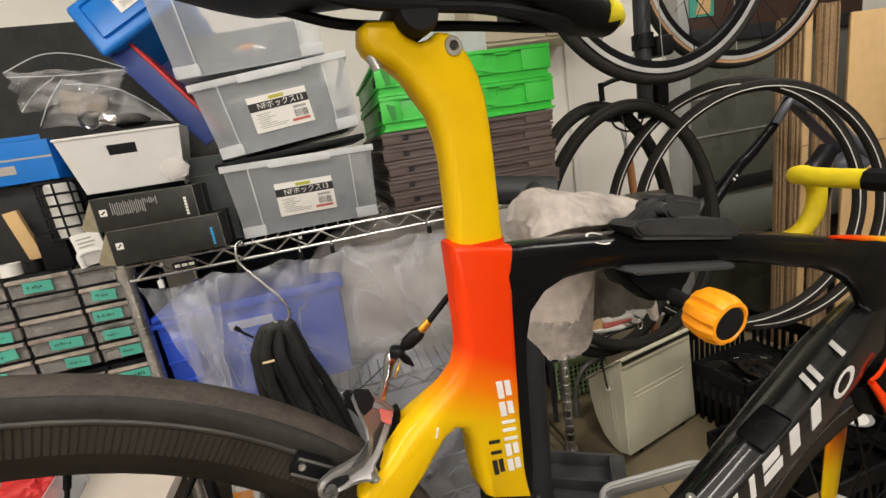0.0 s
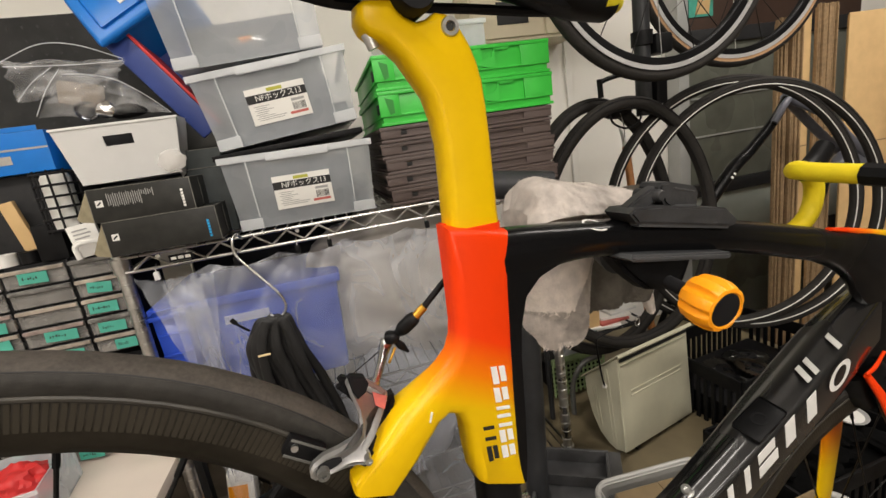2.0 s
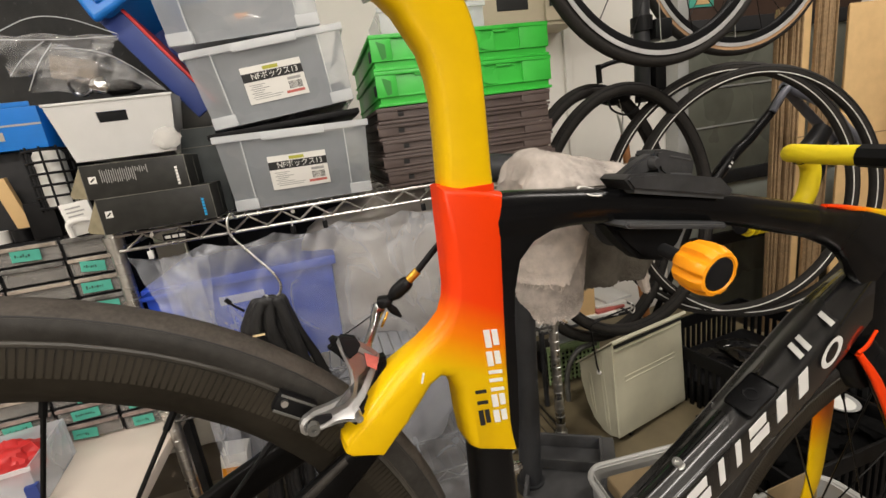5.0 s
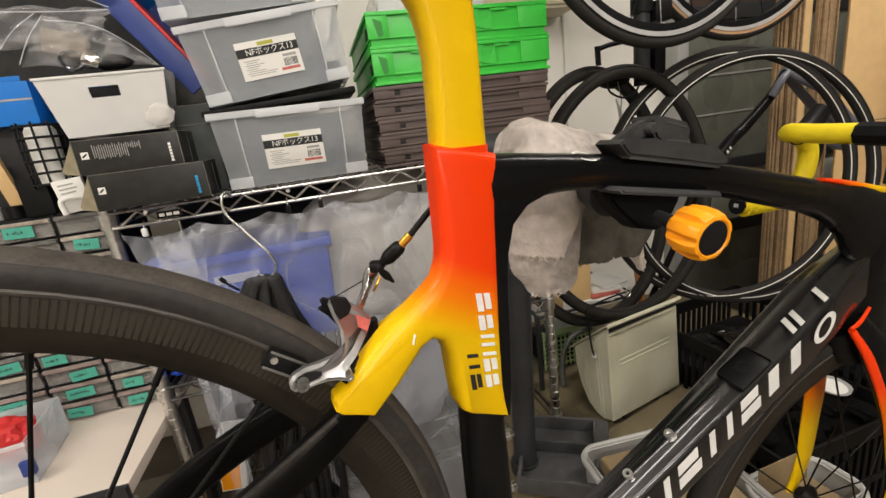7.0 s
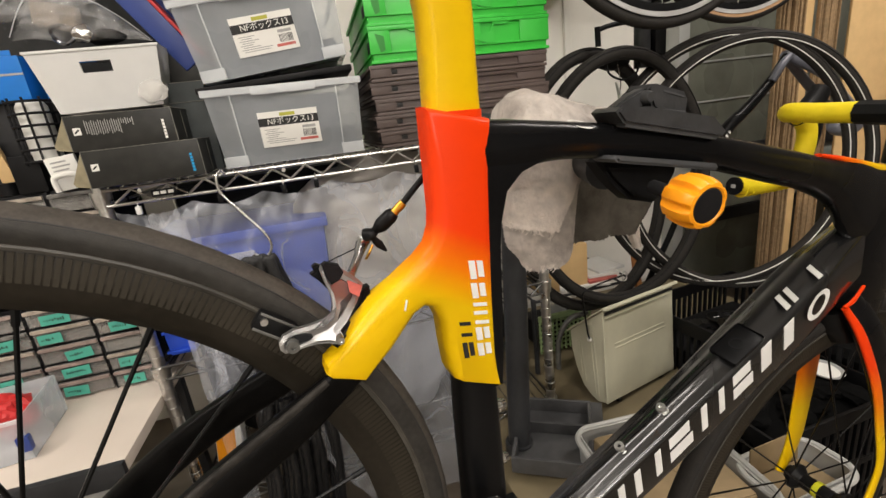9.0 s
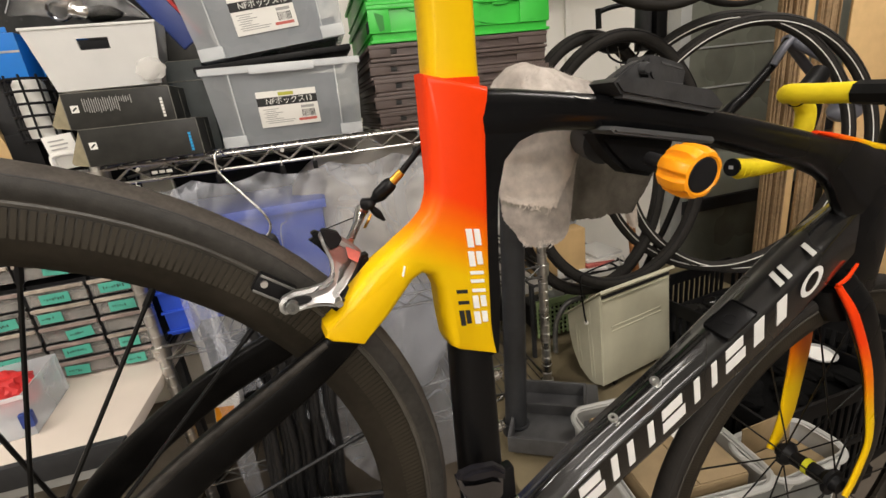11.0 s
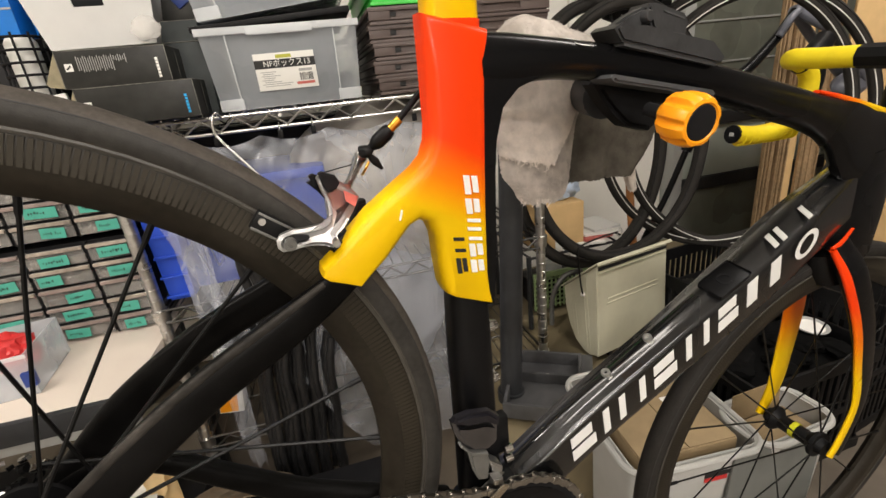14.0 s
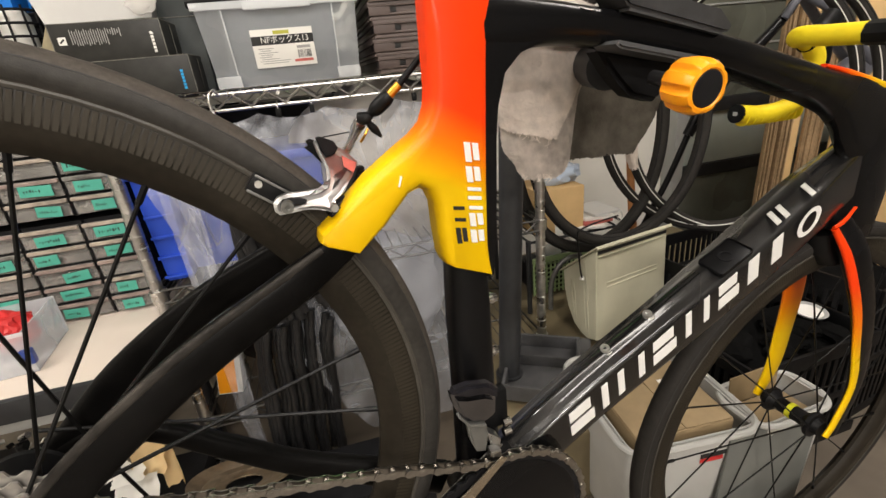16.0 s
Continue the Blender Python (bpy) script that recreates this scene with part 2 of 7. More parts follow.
def rings(bm, loops, closed=False, caps=True):
    vs = [[bm.verts.new(p) for p in lp] for lp in loops]
    n = len(vs[0])
    for i in range(len(vs) if closed else len(vs) - 1):
        a, b = vs[i], vs[(i + 1) % len(vs)]
        for j in range(n):
            bm.faces.new((a[j], a[(j + 1) % n], b[(j + 1) % n], b[j]))
    if caps and not closed:
        bm.faces.new(vs[0][::-1])
        bm.faces.new(vs[-1])
    return bm


def wire(pts, r, n=8, sub=6, closed=False, bm=None, radii=None):
    """A round bar swept along a smooth line."""
    bm = bm or bmesh.new()
    path = smooth_path(pts, sub, closed) if sub > 1 else [Vector(p) for p in pts]
    k = len(path)
    up = None
    loops = []
    for i, p in enumerate(path):
        a = path[(i - 1) % k] if closed or i else p
        b = path[(i + 1) % k] if closed or i + 1 < k else p
        t = (b - a).normalized()
        if up is None:
            up = t.orthogonal().normalized()
        up = (up - t * up.dot(t)).normalized()
        side = t.cross(up)
        rr = r if radii is None else float(np.interp(i / (k - 1), np.linspace(0, 1, len(radii)), radii))
        loops.append([p + (up * math.cos(q) + side * math.sin(q)) * rr for q in np.linspace(0, 2 * math.pi, n, endpoint=False)])
    return rings(bm, loops, closed)


def loft(sections, n=20, sub=5, bm=None, power=2.4):
    """A tube in the bicycle's plane: sections (x, y, z, half height, half width), cut across its own line."""
    bm = bm or bmesh.new()
    cen = smooth_path([s[:3] for s in sections], sub)
    par = np.linspace(0, len(sections) - 1, len(cen))
    hh = np.interp(par, range(len(sections)), [s[3] for s in sections])
    hw = np.interp(par, range(len(sections)), [s[4] for s in sections])
    loops = []
    for i, p in enumerate(cen):
        t = (cen[min(i + 1, len(cen) - 1)] - cen[max(i - 1, 0)]).normalized()
        side = Vector((0, 1, 0))
        side = (side - t * side.dot(t)).normalized()
        up = side.cross(t)
        lp = []
        for q in np.linspace(0, 2 * math.pi, n, endpoint=False):
            c, s = math.cos(q), math.sin(q)
            lp.append(p + side * hw[i] * math.copysign(abs(c) ** (2 / power), c) + up * hh[i] * math.copysign(abs(s) ** (2 / power), s))
        loops.append(lp)
    return rings(bm, loops)


def lathe(profile, axis="y", n=48, bm=None, m=None, closed=True, arc=None):
    """Turns a profile of (radius, offset along the axis) about the axis."""
    bm = bm or bmesh.new()
    loops = []
    for q in np.linspace(0, 2 * math.pi, n, endpoint=False):
        c, s = math.cos(q), math.sin(q)
        lp = []
        for r, o in profile:
            p = {"y": (r * c, o, r * s), "z": (r * c, r * s, o), "x": (o, r * c, r * s)}[axis]
            lp.append(Vector(p) if m is None else m @ Vector(p))
        loops.append(lp)
    vs = [[bm.verts.new(p) for p in lp] for lp in loops]
    k = len(profile)
    for i in range(n):
        a, b = vs[i], vs[(i + 1) % n]
        for j in range(k if closed else k - 1):
            f = (a[j], a[(j + 1) % k], b[(j + 1) % k], b[j])
            bm.faces.new(f)
    if not closed:
        for j, rev in ((0, False), (k - 1, True)):
            if profile[j][0] > 1e-6:
                f = [v[j] for v in vs]
                bm.faces.new(f[::-1] if rev else f)
    bmesh.ops.recalc_face_normals(bm, faces=bm.faces)
    return bm


def tube_profile(sections, prof, sub=5, bm=None):
    """A tube with its own cross-section: prof holds (across, up) for unit half width and half height."""
    bm = bm or bmesh.new()
    cen = smooth_path([q[:3] for q in sections], sub)
    par = np.linspace(0, len(sections) - 1, len(cen))
    hh = np.interp(par, range(len(sections)), [q[3] for q in sections])
    hw = np.interp(par, range(len(sections)), [q[4] for q in sections])
    loops = []
    for i, p in enumerate(cen):
        t = (cen[min(i + 1, len(cen) - 1)] - cen[max(i - 1, 0)]).normalized()
        sidev = Vector((0, 1, 0))
        up = sidev.cross(t)
        if up.z < 0:
            up = -up
        loops.append([p + sidev * hw[i] * c + up * hh[i] * v for c, v in prof])
    rings(bm, loops)
    bmesh.ops.recalc_face_normals(bm, faces=bm.faces)
    return bm


def prism(outline, d0, d1, plane="xz", bevel=0.0, bm=None, m=None):
    """A flat outline made thick from d0 to d1."""
    bm = bm or bmesh.new()
    place = {"xz": lambda u, v, d: (u, d, v), "xy": lambda u, v, d: (u, v, d), "yz": lambda u, v, d: (d, u, v)}[plane]
    a = [bm.verts.new(place(u, v, d0)) for u, v in outline]
    b = [bm.verts.new(place(u, v, d1)) for u, v in outline]
    fs = [bm.faces.new(a), bm.faces.new(b[::-1])]
    n = len(a)
    for i in range(n):
        fs.append(bm.faces.new((a[i], b[i], b[(i + 1) % n], a[(i + 1) % n])))
    bmesh.ops.recalc_face_normals(bm, faces=fs)
    if bevel:
        es = [e for e in bm.edges if e.verts[0] in a and e.verts[1] in a or e.verts[0] in b and e.verts[1] in b]
        bmesh.ops.bevel(bm, geom=es, offset=bevel, segments=2, affect="EDGES")
    if m is not None:
        bmesh.ops.transform(bm, matrix=m, verts=bm.verts)
    return bm


def T(x=0, y=0, z=0, rx=0, ry=0, rz=0):
    return pose(x, y, z, rx, ry, rz)


# ---- lamps: unseen ceiling fixtures ----
def area(name, m, sx, sy, watts, colour):
    la = bpy.data.lights.new(name, "AREA")
    la.shape, la.size, la.size_y, la.energy, la.color = "RECTANGLE", sx, sy, watts, colour
    ob = new(name, la)
    ob.matrix_world = m
    return ob


# none is in view; those at -2.45 and -4.20 were added as frontal fill
LAMPS = [(0.25, -1.45, 9), (0.35, -2.45, 30), (0.35, -4.20, 110), (1.90, -0.55, 22), (-1.25, -1.00, 30)]
for la_x, la_y, watts in LAMPS:
    area("unseen_lamp_light", MS @ T(la_x, la_y, 2.36), 1.2, 0.22, watts * 0.89, (1.0, 0.925, 0.855))


# ---- the room ----
def structure(name, bm, material, label, m=MS, smooth=False):
    return solo(name, bm, material, label, "structure", m, kind="structure", smooth=smooth)


structure("floor", box(-1.9, 3.2, -5.2, 0.80, -0.1, 0.0, 0), M_floor, "worn brown workshop floor")
structure("ceiling", box(-1.9, 3.2, -5.2, 0.80, 2.5, 2.6, 0), M_ceil, "plain white workshop ceiling")
structure("wall_back", box(-1.9, 3.2, 0.78, 0.90, 0.0, 2.5, 0), M_wall, "white painted workshop wall behind the shelf")
structure("wall_left", box(-2.0, -1.9, -5.2, 0.90, 0.0, 2.5, 0), M_wallleft, "unseen cream side wall that bounces light in")
structure("wall_right", box(3.2, 3.3, -5.2, 0.90, 0.0, 2.5, 0), M_wallfar, "unseen dark side wall that cuts bounced light")
# never in view: white and set far back to reflect frontal fill
structure("wall_front", box(-2.0, 3.3, -5.3, -5.2, 0.0, 2.5, 0), M_wall, "unseen white wall behind the camera, bouncing fill light")
structure("trim", box(1.185, 1.215, 0.765, 0.778, 0.0, 2.5, 0.003), M_wall, "white vertical trim on the wall")
for la_x, la_y, watts in LAMPS:
    fx = thing("unseen_ceiling_light", "unseen white ceiling light, placed by trial, with a long lit diffuser", "ceiling light", MS @ T(la_x, la_y, 0), "ceiling lights")
    part("housing", box(-0.64, 0.64, -0.13, 0.13, 2.42, 2.5, 0.008), M_ceil, fx)
    part("diffuser", box(-0.60, 0.60, -0.11, 0.11, 2.38, 2.42, 0.006), M_lamp, fx, "lit white diffuser")

# dark framed door beside the cardboard
door = thing("door_1", "dark panelled metal door with a grey frame", "door", MS, kind="structure")
part("door_frame", box(1.68, 1.735, 0.70, 0.776, 0.0, 2.1, 0.004), M_alframe, door, "grey metal door post")
part("upper_panel", box(1.735, 2.75, 0.742, 0.776, 0.72, 1.33, 0.002), M_glassd, door)
part("lower_panel", box(1.735, 2.75, 0.742, 0.776, 0.42, 0.66, 0.002), M_panel, door, "grey-green panel")
part("kick_panel", box(1.735, 2.75, 0.742, 0.776, 0.0, 0.36, 0.002), M_glassd, door)
for z0, z1 in ((0.66, 0.72), (0.36, 0.42), (1.33, 1.39)):
    part("rail", box(1.735, 2.75, 0.722, 0.776, z0, z1, 0.004), M_steelbk, door)
for z0 in (0.93, 1.10):
    part("bead", box(1.78, 2.25, 0.736, 0.742, z0, z0 + 0.008, 0.002), M_alframe, door)
part("top_board", box(1.735, 2.75, 0.73, 0.776, 1.39, 2.1, 0.003), mat("dark_brown_board", (0.06, 0.035, 0.025), 0.5), door, "dark brown board")
sign = thing("poster", "small teal and cream poster on the brown board", "poster", MS)
part("sheet", box(1.76, 1.885, 0.724, 0.729, 1.44, 1.72, 0.001), M_teal, sign)
part("motif", prism([(1.79, 1.45), (1.86, 1.45), (1.87, 1.52), (1.83, 1.50), (1.84, 1.58), (1.80, 1.60), (1.81, 1.52)], 0.721, 0.7235), M_card, sign, "cream motif")

# raised board on which the dustpan stands
structure("low_platform", box(0.42, 1.60, -0.36, 0.60, 0.0, 0.2, 0.006), mat("worn_olive_board", (0.155, 0.125, 0.072), 0.55, 0, 0.35, 12, bump=0.1, bump_scale=150), "low brown platform under the dustpan")


# ---- the bicycle ----
bike = thing("racing_bicycle", "black racing bicycle with a yellow and orange seat tube, clamped", "bicycle", MB)
AX = (0.95, 0.0, -0.315)


def tyre_bm(R=0.334, w=0.0135, n=96):
    prof = []
    for q in np.linspace(radians(-28), radians(208), 15):
        prof.append((R - w + w * math.sin(q) * 1.0, w * 1.05 * math.cos(q)))
    prof += [(R - 0.026, -0.009), (R - 0.026, 0.009)]
    return lathe(prof, "y", n)


def rim_bm(R=0.314, depth=0.042, n=96):
    prof = [(R, 0.0105), (R - 0.010, 0.0125), (R - 0.016, 0.0128), (R - 0.030, 0.0115), (R - depth + 0.004, 0.006), (R - depth, 0.0025)]
    prof += [(r, -o) for r, o in prof[::-1]]
    return lathe(prof, "y", n)


M_lip = mat("pale_rim_lip", (0.048, 0.044, 0.037), 0.5, 0, 0.6, 40)
M_track = mat("worn_brake_track", (0.0265, 0.0222, 0.0155), 0.40, 0, 0.6, 14, spec=0.3)
M_sidewall = mat("dark_tyre_sidewall", (0.031, 0.029, 0.026), 0.55, 0, 0.40, 200, bump=0.08, bump_scale=900, spec=0.25)


def wheel(name, parent, m, spokes, deep, hub_r, hub_w, start=0.0, lacing=(), rubber=None):
    w = new(name)
    w.empty_display_size = 0.05
    w.parent = parent
    w.matrix_local = m
    part("tyre", tyre_bm(), rubber or M_tyre, w, "worn slick black rubber tyre")
    for side in (-1, 1):
        part("shoulder_line", lathe([(0.3262, side * 0.01235), (0.3268, side * 0.01262), (0.3276, side * 0.01225), (0.3270, side * 0.0115)], "y", 96), M_ink, w)
        if rubber is None:
            part("sidewall", lathe([(0.3264, side * 0.0129), (0.3235, side * 0.0141), (0.3205, side * 0.0144), (0.3170, side * 0.0140), (0.3142, side * 0.0129), (0.3142, side * 0.0120), (0.3205, side * 0.0135), (0.3264, side * 0.0121)], "y", 96), M_sidewall, w, "darker rubber sidewall")
    rim = part("rim", rim_bm(depth=deep), M_carbon, w, "dark carbon rim with a ribbed brake track")
    ribs = bmesh.new()
    for side in (-1, 1):
        for i in range(460):
            q = 2 * math.pi * i / 460
            mm = Matrix.Rotation(-q, 4, "Y")
            box(0.2920, 0.3090, side * 0.0127 - 0.0001, side * 0.0127 + 0.0001, -0.0014, 0.0014, 0, bm=ribs, m=mm)
    part("brake_track_rib", ribs, M_track, rim, smooth=False)["kind"] = "stuff"
    part("rim_lip", lathe([(0.3100, -0.0128), (0.3118, -0.0134), (0.3132, -0.0128), (0.3132, 0.0128), (0.3118, 0.0134), (0.3100, 0.0128)], "y", 96), M_lip, rim)
    ri = 0.314 - deep
    for i in range(spokes):
        side = 1 if i % 2 else -1
        q = start + 2 * math.pi * i / spokes
        turn = 0.42 if (i // 2) % 2 else -0.42
        p0 = (math.cos(q + turn) * hub_r, side * hub_w, math.sin(q + turn) * hub_r)
        p1 = (math.cos(q) * (ri + 0.006), side * 0.001, math.sin(q) * (ri + 0.006))
        if lacing:
            off, fr, tn = lacing[i % len(lacing)]
            p0 = (math.cos(q + radians(tn)) * fr, off, math.sin(q + radians(tn)) * fr)
        sp = part("spoke", wire([p0, p1], 0.0016 if lacing else 0.0013, 6, 1), M_spoke, w)
        p2 = Vector(p1) + (Vector(p0) - Vector(p1)).normalized() * 0.018
        part("nipple", wire([p1, p2], 0.0024, 6, 1), M_rubber, sp)
    part("hub", lathe([(0.0, -hub_w - 0.012), (0.012, -hub_w - 0.012), (0.014, -hub_w - 0.003), (0.022, -hub_w - 0.003), (0.022, -hub_w + 0.003), (0.0125, -hub_w + 0.012), (0.0125, hub_w - 0.012), (0.022, hub_w - 0.003), (0.022, hub_w + 0.003), (0.014, hub_w + 0.003), (0.012, hub_w + 0.012), (0.0, hub_w + 0.012)], "y", 24, closed=False), M_rubber, w)
    return w


rear = wheel("rear_wheel", bike, T(-0.004, 0, 0.001), 25, 0.041, 0.022, 0.026, radians(-2), [(0.046, 0.05, 72), (-0.03, 0.03, 50), (0.026, 0.022, 0), (-0.03, 0.022, 0), (-0.03, 0.022, -12), (0.026, 0.028, -20), (0.046, 0.05, -78)])
part("far_flange", lathe([(0.014, 0.040), (0.031, 0.0445), (0.032, 0.0475), (0.014, 0.050)], "y", 32), M_rubber, rear)
front = wheel("front_wheel", bike, T(*AX, 0, 0, -3), 18, 0.041, 0.018, 0.034, 0.3, rubber=M_tyred)
part("axle_band", lathe([(0.0128, -0.004), (0.0136, -0.004), (0.0136, 0.004), (0.0128, 0.004)], "y", 24), mat("yellow_band", (0.6, 0.6, 0.02), 0.5), front, "bright yellow hub band")

M_flash = fade("flash_lacquer", [(-0.76, YELLOW), (-0.70, YELLOW), (-0.655, ORANGE), (-0.60, RED)], -1.0)
# frame tubes
SHELL = [(0.349, 0.3405), (0.348, 0.30), (0.347, 0.265), (0.345, 0.253), (0.340, 0.2415), (0.330, 0.2335), (0.313, 0.2245), (0.289, 0.2110), (0.266, 0.1935), (0.2480, 0.1790), (0.2465, 0.1725), (0.2500, 0.1680), (0.262, 0.1620), (0.273, 0.1565), (0.2965, 0.1710), (0.3205, 0.1915), (0.3290, 0.1945), (0.3365, 0.1905), (0.3410, 0.178), (0.3415, 0.155), (0.3430, 0.133), (0.3460, 0.124), (0.352, 0.1195), (0.387, 0.1035), (0.388, 0.134), (0.390, 0.187), (0.393, 0.235), (0.396, 0.280), (0.398, 0.302), (0.4005, 0.3275)]


def inset(outline, d, extra):
    """The outline moved inwards by d, more where extra says so."""
    n = len(outline)
    out = []
    for i, (x, z) in enumerate(outline):
        ax, az = outline[i - 1]
        bx, bz = outline[(i + 1) % n]
        tx, tz = bx - ax, bz - az
        ln = math.hypot(tx, tz)
        k = d * extra.get(i, 1.0)
        out.append((x - tz / ln * k, z + tx / ln * k))
    return out


CREST = {5: 1.6, 6: 2.0, 7: 1.6, 8: 0.9, 9: 0.35, 10: 0.25, 11: 0.25, 12: 0.25, 13: 0.25, 14: 0.7, 21: 0.4, 22: 0.25, 23: 0.3}
for s in (-1, 1):
    loops = []
    for y, d in ((0.003, 0.0), (-0.008, 0.0), (-0.0130, 0.0010), (-0.0160, 0.0030), (-0.0178, 0.0055), (-0.0186, 0.0090)):
        lp = []
        for x, z in inset(SHELL, d, CREST):
            yy = y - max(0.0, 0.338 - x) * 0.17
            if s > 0:
                x, z, yy = x + 0.004 * (x < 0.36), z - 0.004 * (x < 0.342), -yy * 0.8
            lp.append(Vector((x, yy, z)))
        loops.append(lp)
    bm = rings(bmesh.new(), loops)
    bmesh.ops.recalc_face_normals(bm, faces=bm.faces)
    part("seat_tube_shell", bm, M_fade, bike, "orange-red to yellow faded lacquer")
part("seat_tube_core", loft([(0.375, 0, 0.335, 0.0235, 0.015), (0.373, 0, 0.262, 0.0220, 0.015), (0.371, 0, 0.21, 0.0175, 0.015), (0.370, 0, 0.112, 0.0165, 0.015)], power=3.0), M_fade, bike)
part("seat_tube_lower", loft([(0.3685, 0, 0.125, 0.0175, 0.0165), (0.3685, 0, 0.1035, 0.0190, 0.017), (0.3675, 0, 0.05, 0.0205, 0.017), (0.366, 0, -0.05, 0.0212, 0.018), (0.365, 0, -0.15, 0.024, 0.02)], power=3.0), M_black, bike)
for s in (-1, 1):
    part("seat_stay_lower", loft([(0.274, s * 0.0235, 0.171, 0.0080, 0.0030), (0.262, s * 0.0265, 0.1655, 0.0110, 0.0035), (0.22, s * 0.036, 0.147, 0.0140, 0.008), (0.15, s * 0.046, 0.116, 0.0145, 0.008), (0.08, s * 0.054, 0.0715, 0.0145, 0.008), (0.03, s * 0.060, 0.026, 0.0140, 0.007), (-0.004, s * 0.062, -0.004, 0.015, 0.006)], power=2.8), M_stay, bike)
    part("chain_stay", loft([(0.0, s * 0.061, 0.004, 0.012, 0.006), (0.05, s * 0.056, 0.022 if s > 0 else -0.012, 0.010, 0.007), (0.09, s * 0.052, 0.006 if s > 0 else -0.034, 0.010, 0.008), (0.133, s * 0.050, -0.031 if s > 0 else -0.055, 0.011, 0.009), (0.20, s * 0.046, -0.085, 0.013, 0.009), (0.33, s * 0.028, -0.155, 0.019, 0.012)], power=2.8), M_stay, bike)
# pale strip painting the light along the stay's dusty upper edge
M_ridge = mat("dusty_lit_edge", (0.030, 0.027, 0.024), 0.6, 0, 0.9, 90, bump=0.1, bump_scale=600, spec=0.12)
part("stay_ridge", loft([(0.246, -0.0345, 0.1690, 0.0022, 0.0022), (0.214, -0.0415, 0.1565, 0.0030, 0.0024), (0.144, -0.0515, 0.1265, 0.0032, 0.0024), (0.072, -0.0595, 0.0820, 0.0034, 0.0024), (0.022, -0.0650, 0.0350, 0.0034, 0.0024)], power=2.6), M_ridge, bike, "dusty upper edge, painted pale as the lit facet")
part("top_tube", loft([(0.385, 0, 0.306, 0.022, 0.018), (0.42, 0, 0.304, 0.0205, 0.019), (0.45, 0, 0.303, 0.017, 0.020), (0.48, 0, 0.300, 0.0155, 0.0205), (0.55, 0, 0.289, 0.0152, 0.022), (0.66, 0, 0.264, 0.0165, 0.0235), (0.77, 0, 0.233, 0.0190, 0.025), (0.815, -0.004, 0.219, 0.0195, 0.022), (0.850, -0.010, 0.206, 0.0245, 0.016), (0.885, -0.012, 0.190, 0.036, 0.0135), (0.92, -0.012, 0.165, 0.048, 0.0130), (0.96, -0.010, 0.150, 0.052, 0.015), (1.01, -0.006, 0.132, 0.052, 0.018)], power=2.9), M_black, bike)
part("gusset", prism([(0.388, 0.312), (0.47, 0.296), (0.4674, 0.2905), (0.4455, 0.2893), (0.4242, 0.283), (0.4096, 0.270), (0.4020, 0.2452), (0.3990, 0.2185), (0.3965, 0.1704), (0.3935, 0.13), (0.390, 0.103), (0.380, 0.103), (0.380, 0.2)], -0.0165, 0.0165, bevel=0.0015), M_black, bike)
DT_PROF = [(-1.0, -0.62), (-1.0, 0.52), (-0.985, 0.60), (-0.95, 0.66), (-0.88, 0.715), (-0.80, 0.745), (-0.55, 0.80), (-0.40, 0.86), (-0.28, 0.93), (-0.15, 0.975), (0.0, 0.99), (0.15, 0.975), (0.28, 0.93), (0.40, 0.86), (0.55, 0.80), (0.80, 0.745), (0.88, 0.715), (0.95, 0.66), (1.0, 0.52), (1.0, -0.62), (0.96, -0.76), (0.70, -0.97), (0.60, -1.0), (-0.60, -1.0), (-0.70, -0.97), (-0.96, -0.76)]
part("down_tube", tube_profile([(0.365, -0.006, -0.150, 0.030, 0.0240), (0.42, -0.0085, -0.118, 0.032, 0.0220), (0.50, -0.0098, -0.075, 0.0335, 0.0220), (0.62, -0.0085, -0.026, 0.0345, 0.0237), (0.75, -0.003, 0.026, 0.0345, 0.0292), (0.84, 0, 0.066, 0.036, 0.029), (0.88, 0, 0.084, 0.038, 0.0255), (0.92, -0.002, 0.102, 0.040, 0.021), (0.965, -0.004, 0.122, 0.042, 0.014)], DT_PROF), M_dt, bike)
part("head_tube", loft([(0.952, -0.004, 0.005, 0.056, 0.023), (0.954, -0.005, 0.06, 0.062, 0.0225), (0.958, -0.006, 0.12, 0.058, 0.0215), (0.958, -0.007, 0.155, 0.050, 0.0195)], power=2.2), M_black, bike)
part("top_tube_flash", loft([(0.812, -0.0150, 0.2405, 0.0020, 0.004), (0.85, -0.0155, 0.2310, 0.0035, 0.006), (0.90, -0.014, 0.2170, 0.005, 0.008), (0.95, -0.010, 0.2035, 0.006, 0.009), (1.01, -0.008, 0.188, 0.006, 0.009)], power=2.4), M_flash, bike, "orange and yellow paint flash")
part("bottom_bracket", lathe([(0, -0.043), (0.024, -0.043), (0.027, -0.036), (0.027, 0.036), (0.024, 0.043), (0, 0.043)], "y", 28, m=T(0.365, 0, -0.177), closed=False), M_black, bike)

# seat post
POST = [(0.3535, 0.30), (0.3955, 0.30), (0.3972, 0.345), (0.3982, 0.395), (0.3982, 0.418), (0.3972, 0.438), (0.3945, 0.452), (0.3900, 0.464), (0.383, 0.477), (0.375, 0.4835), (0.367, 0.4845), (0.360, 0.4805), (0.352, 0.479), (0.345, 0.4825), (0.3415, 0.488), (0.337, 0.4935), (0.3185, 0.4935), (0.3135, 0.490), (0.312, 0.481), (0.3145, 0.4745), (0.3185, 0.4705), (0.328, 0.4655), (0.3375, 0.456), (0.3450, 0.443), (0.3520, 0.431), (0.3555, 0.416), (0.3572, 0.398), (0.3560, 0.368)]
loops = []
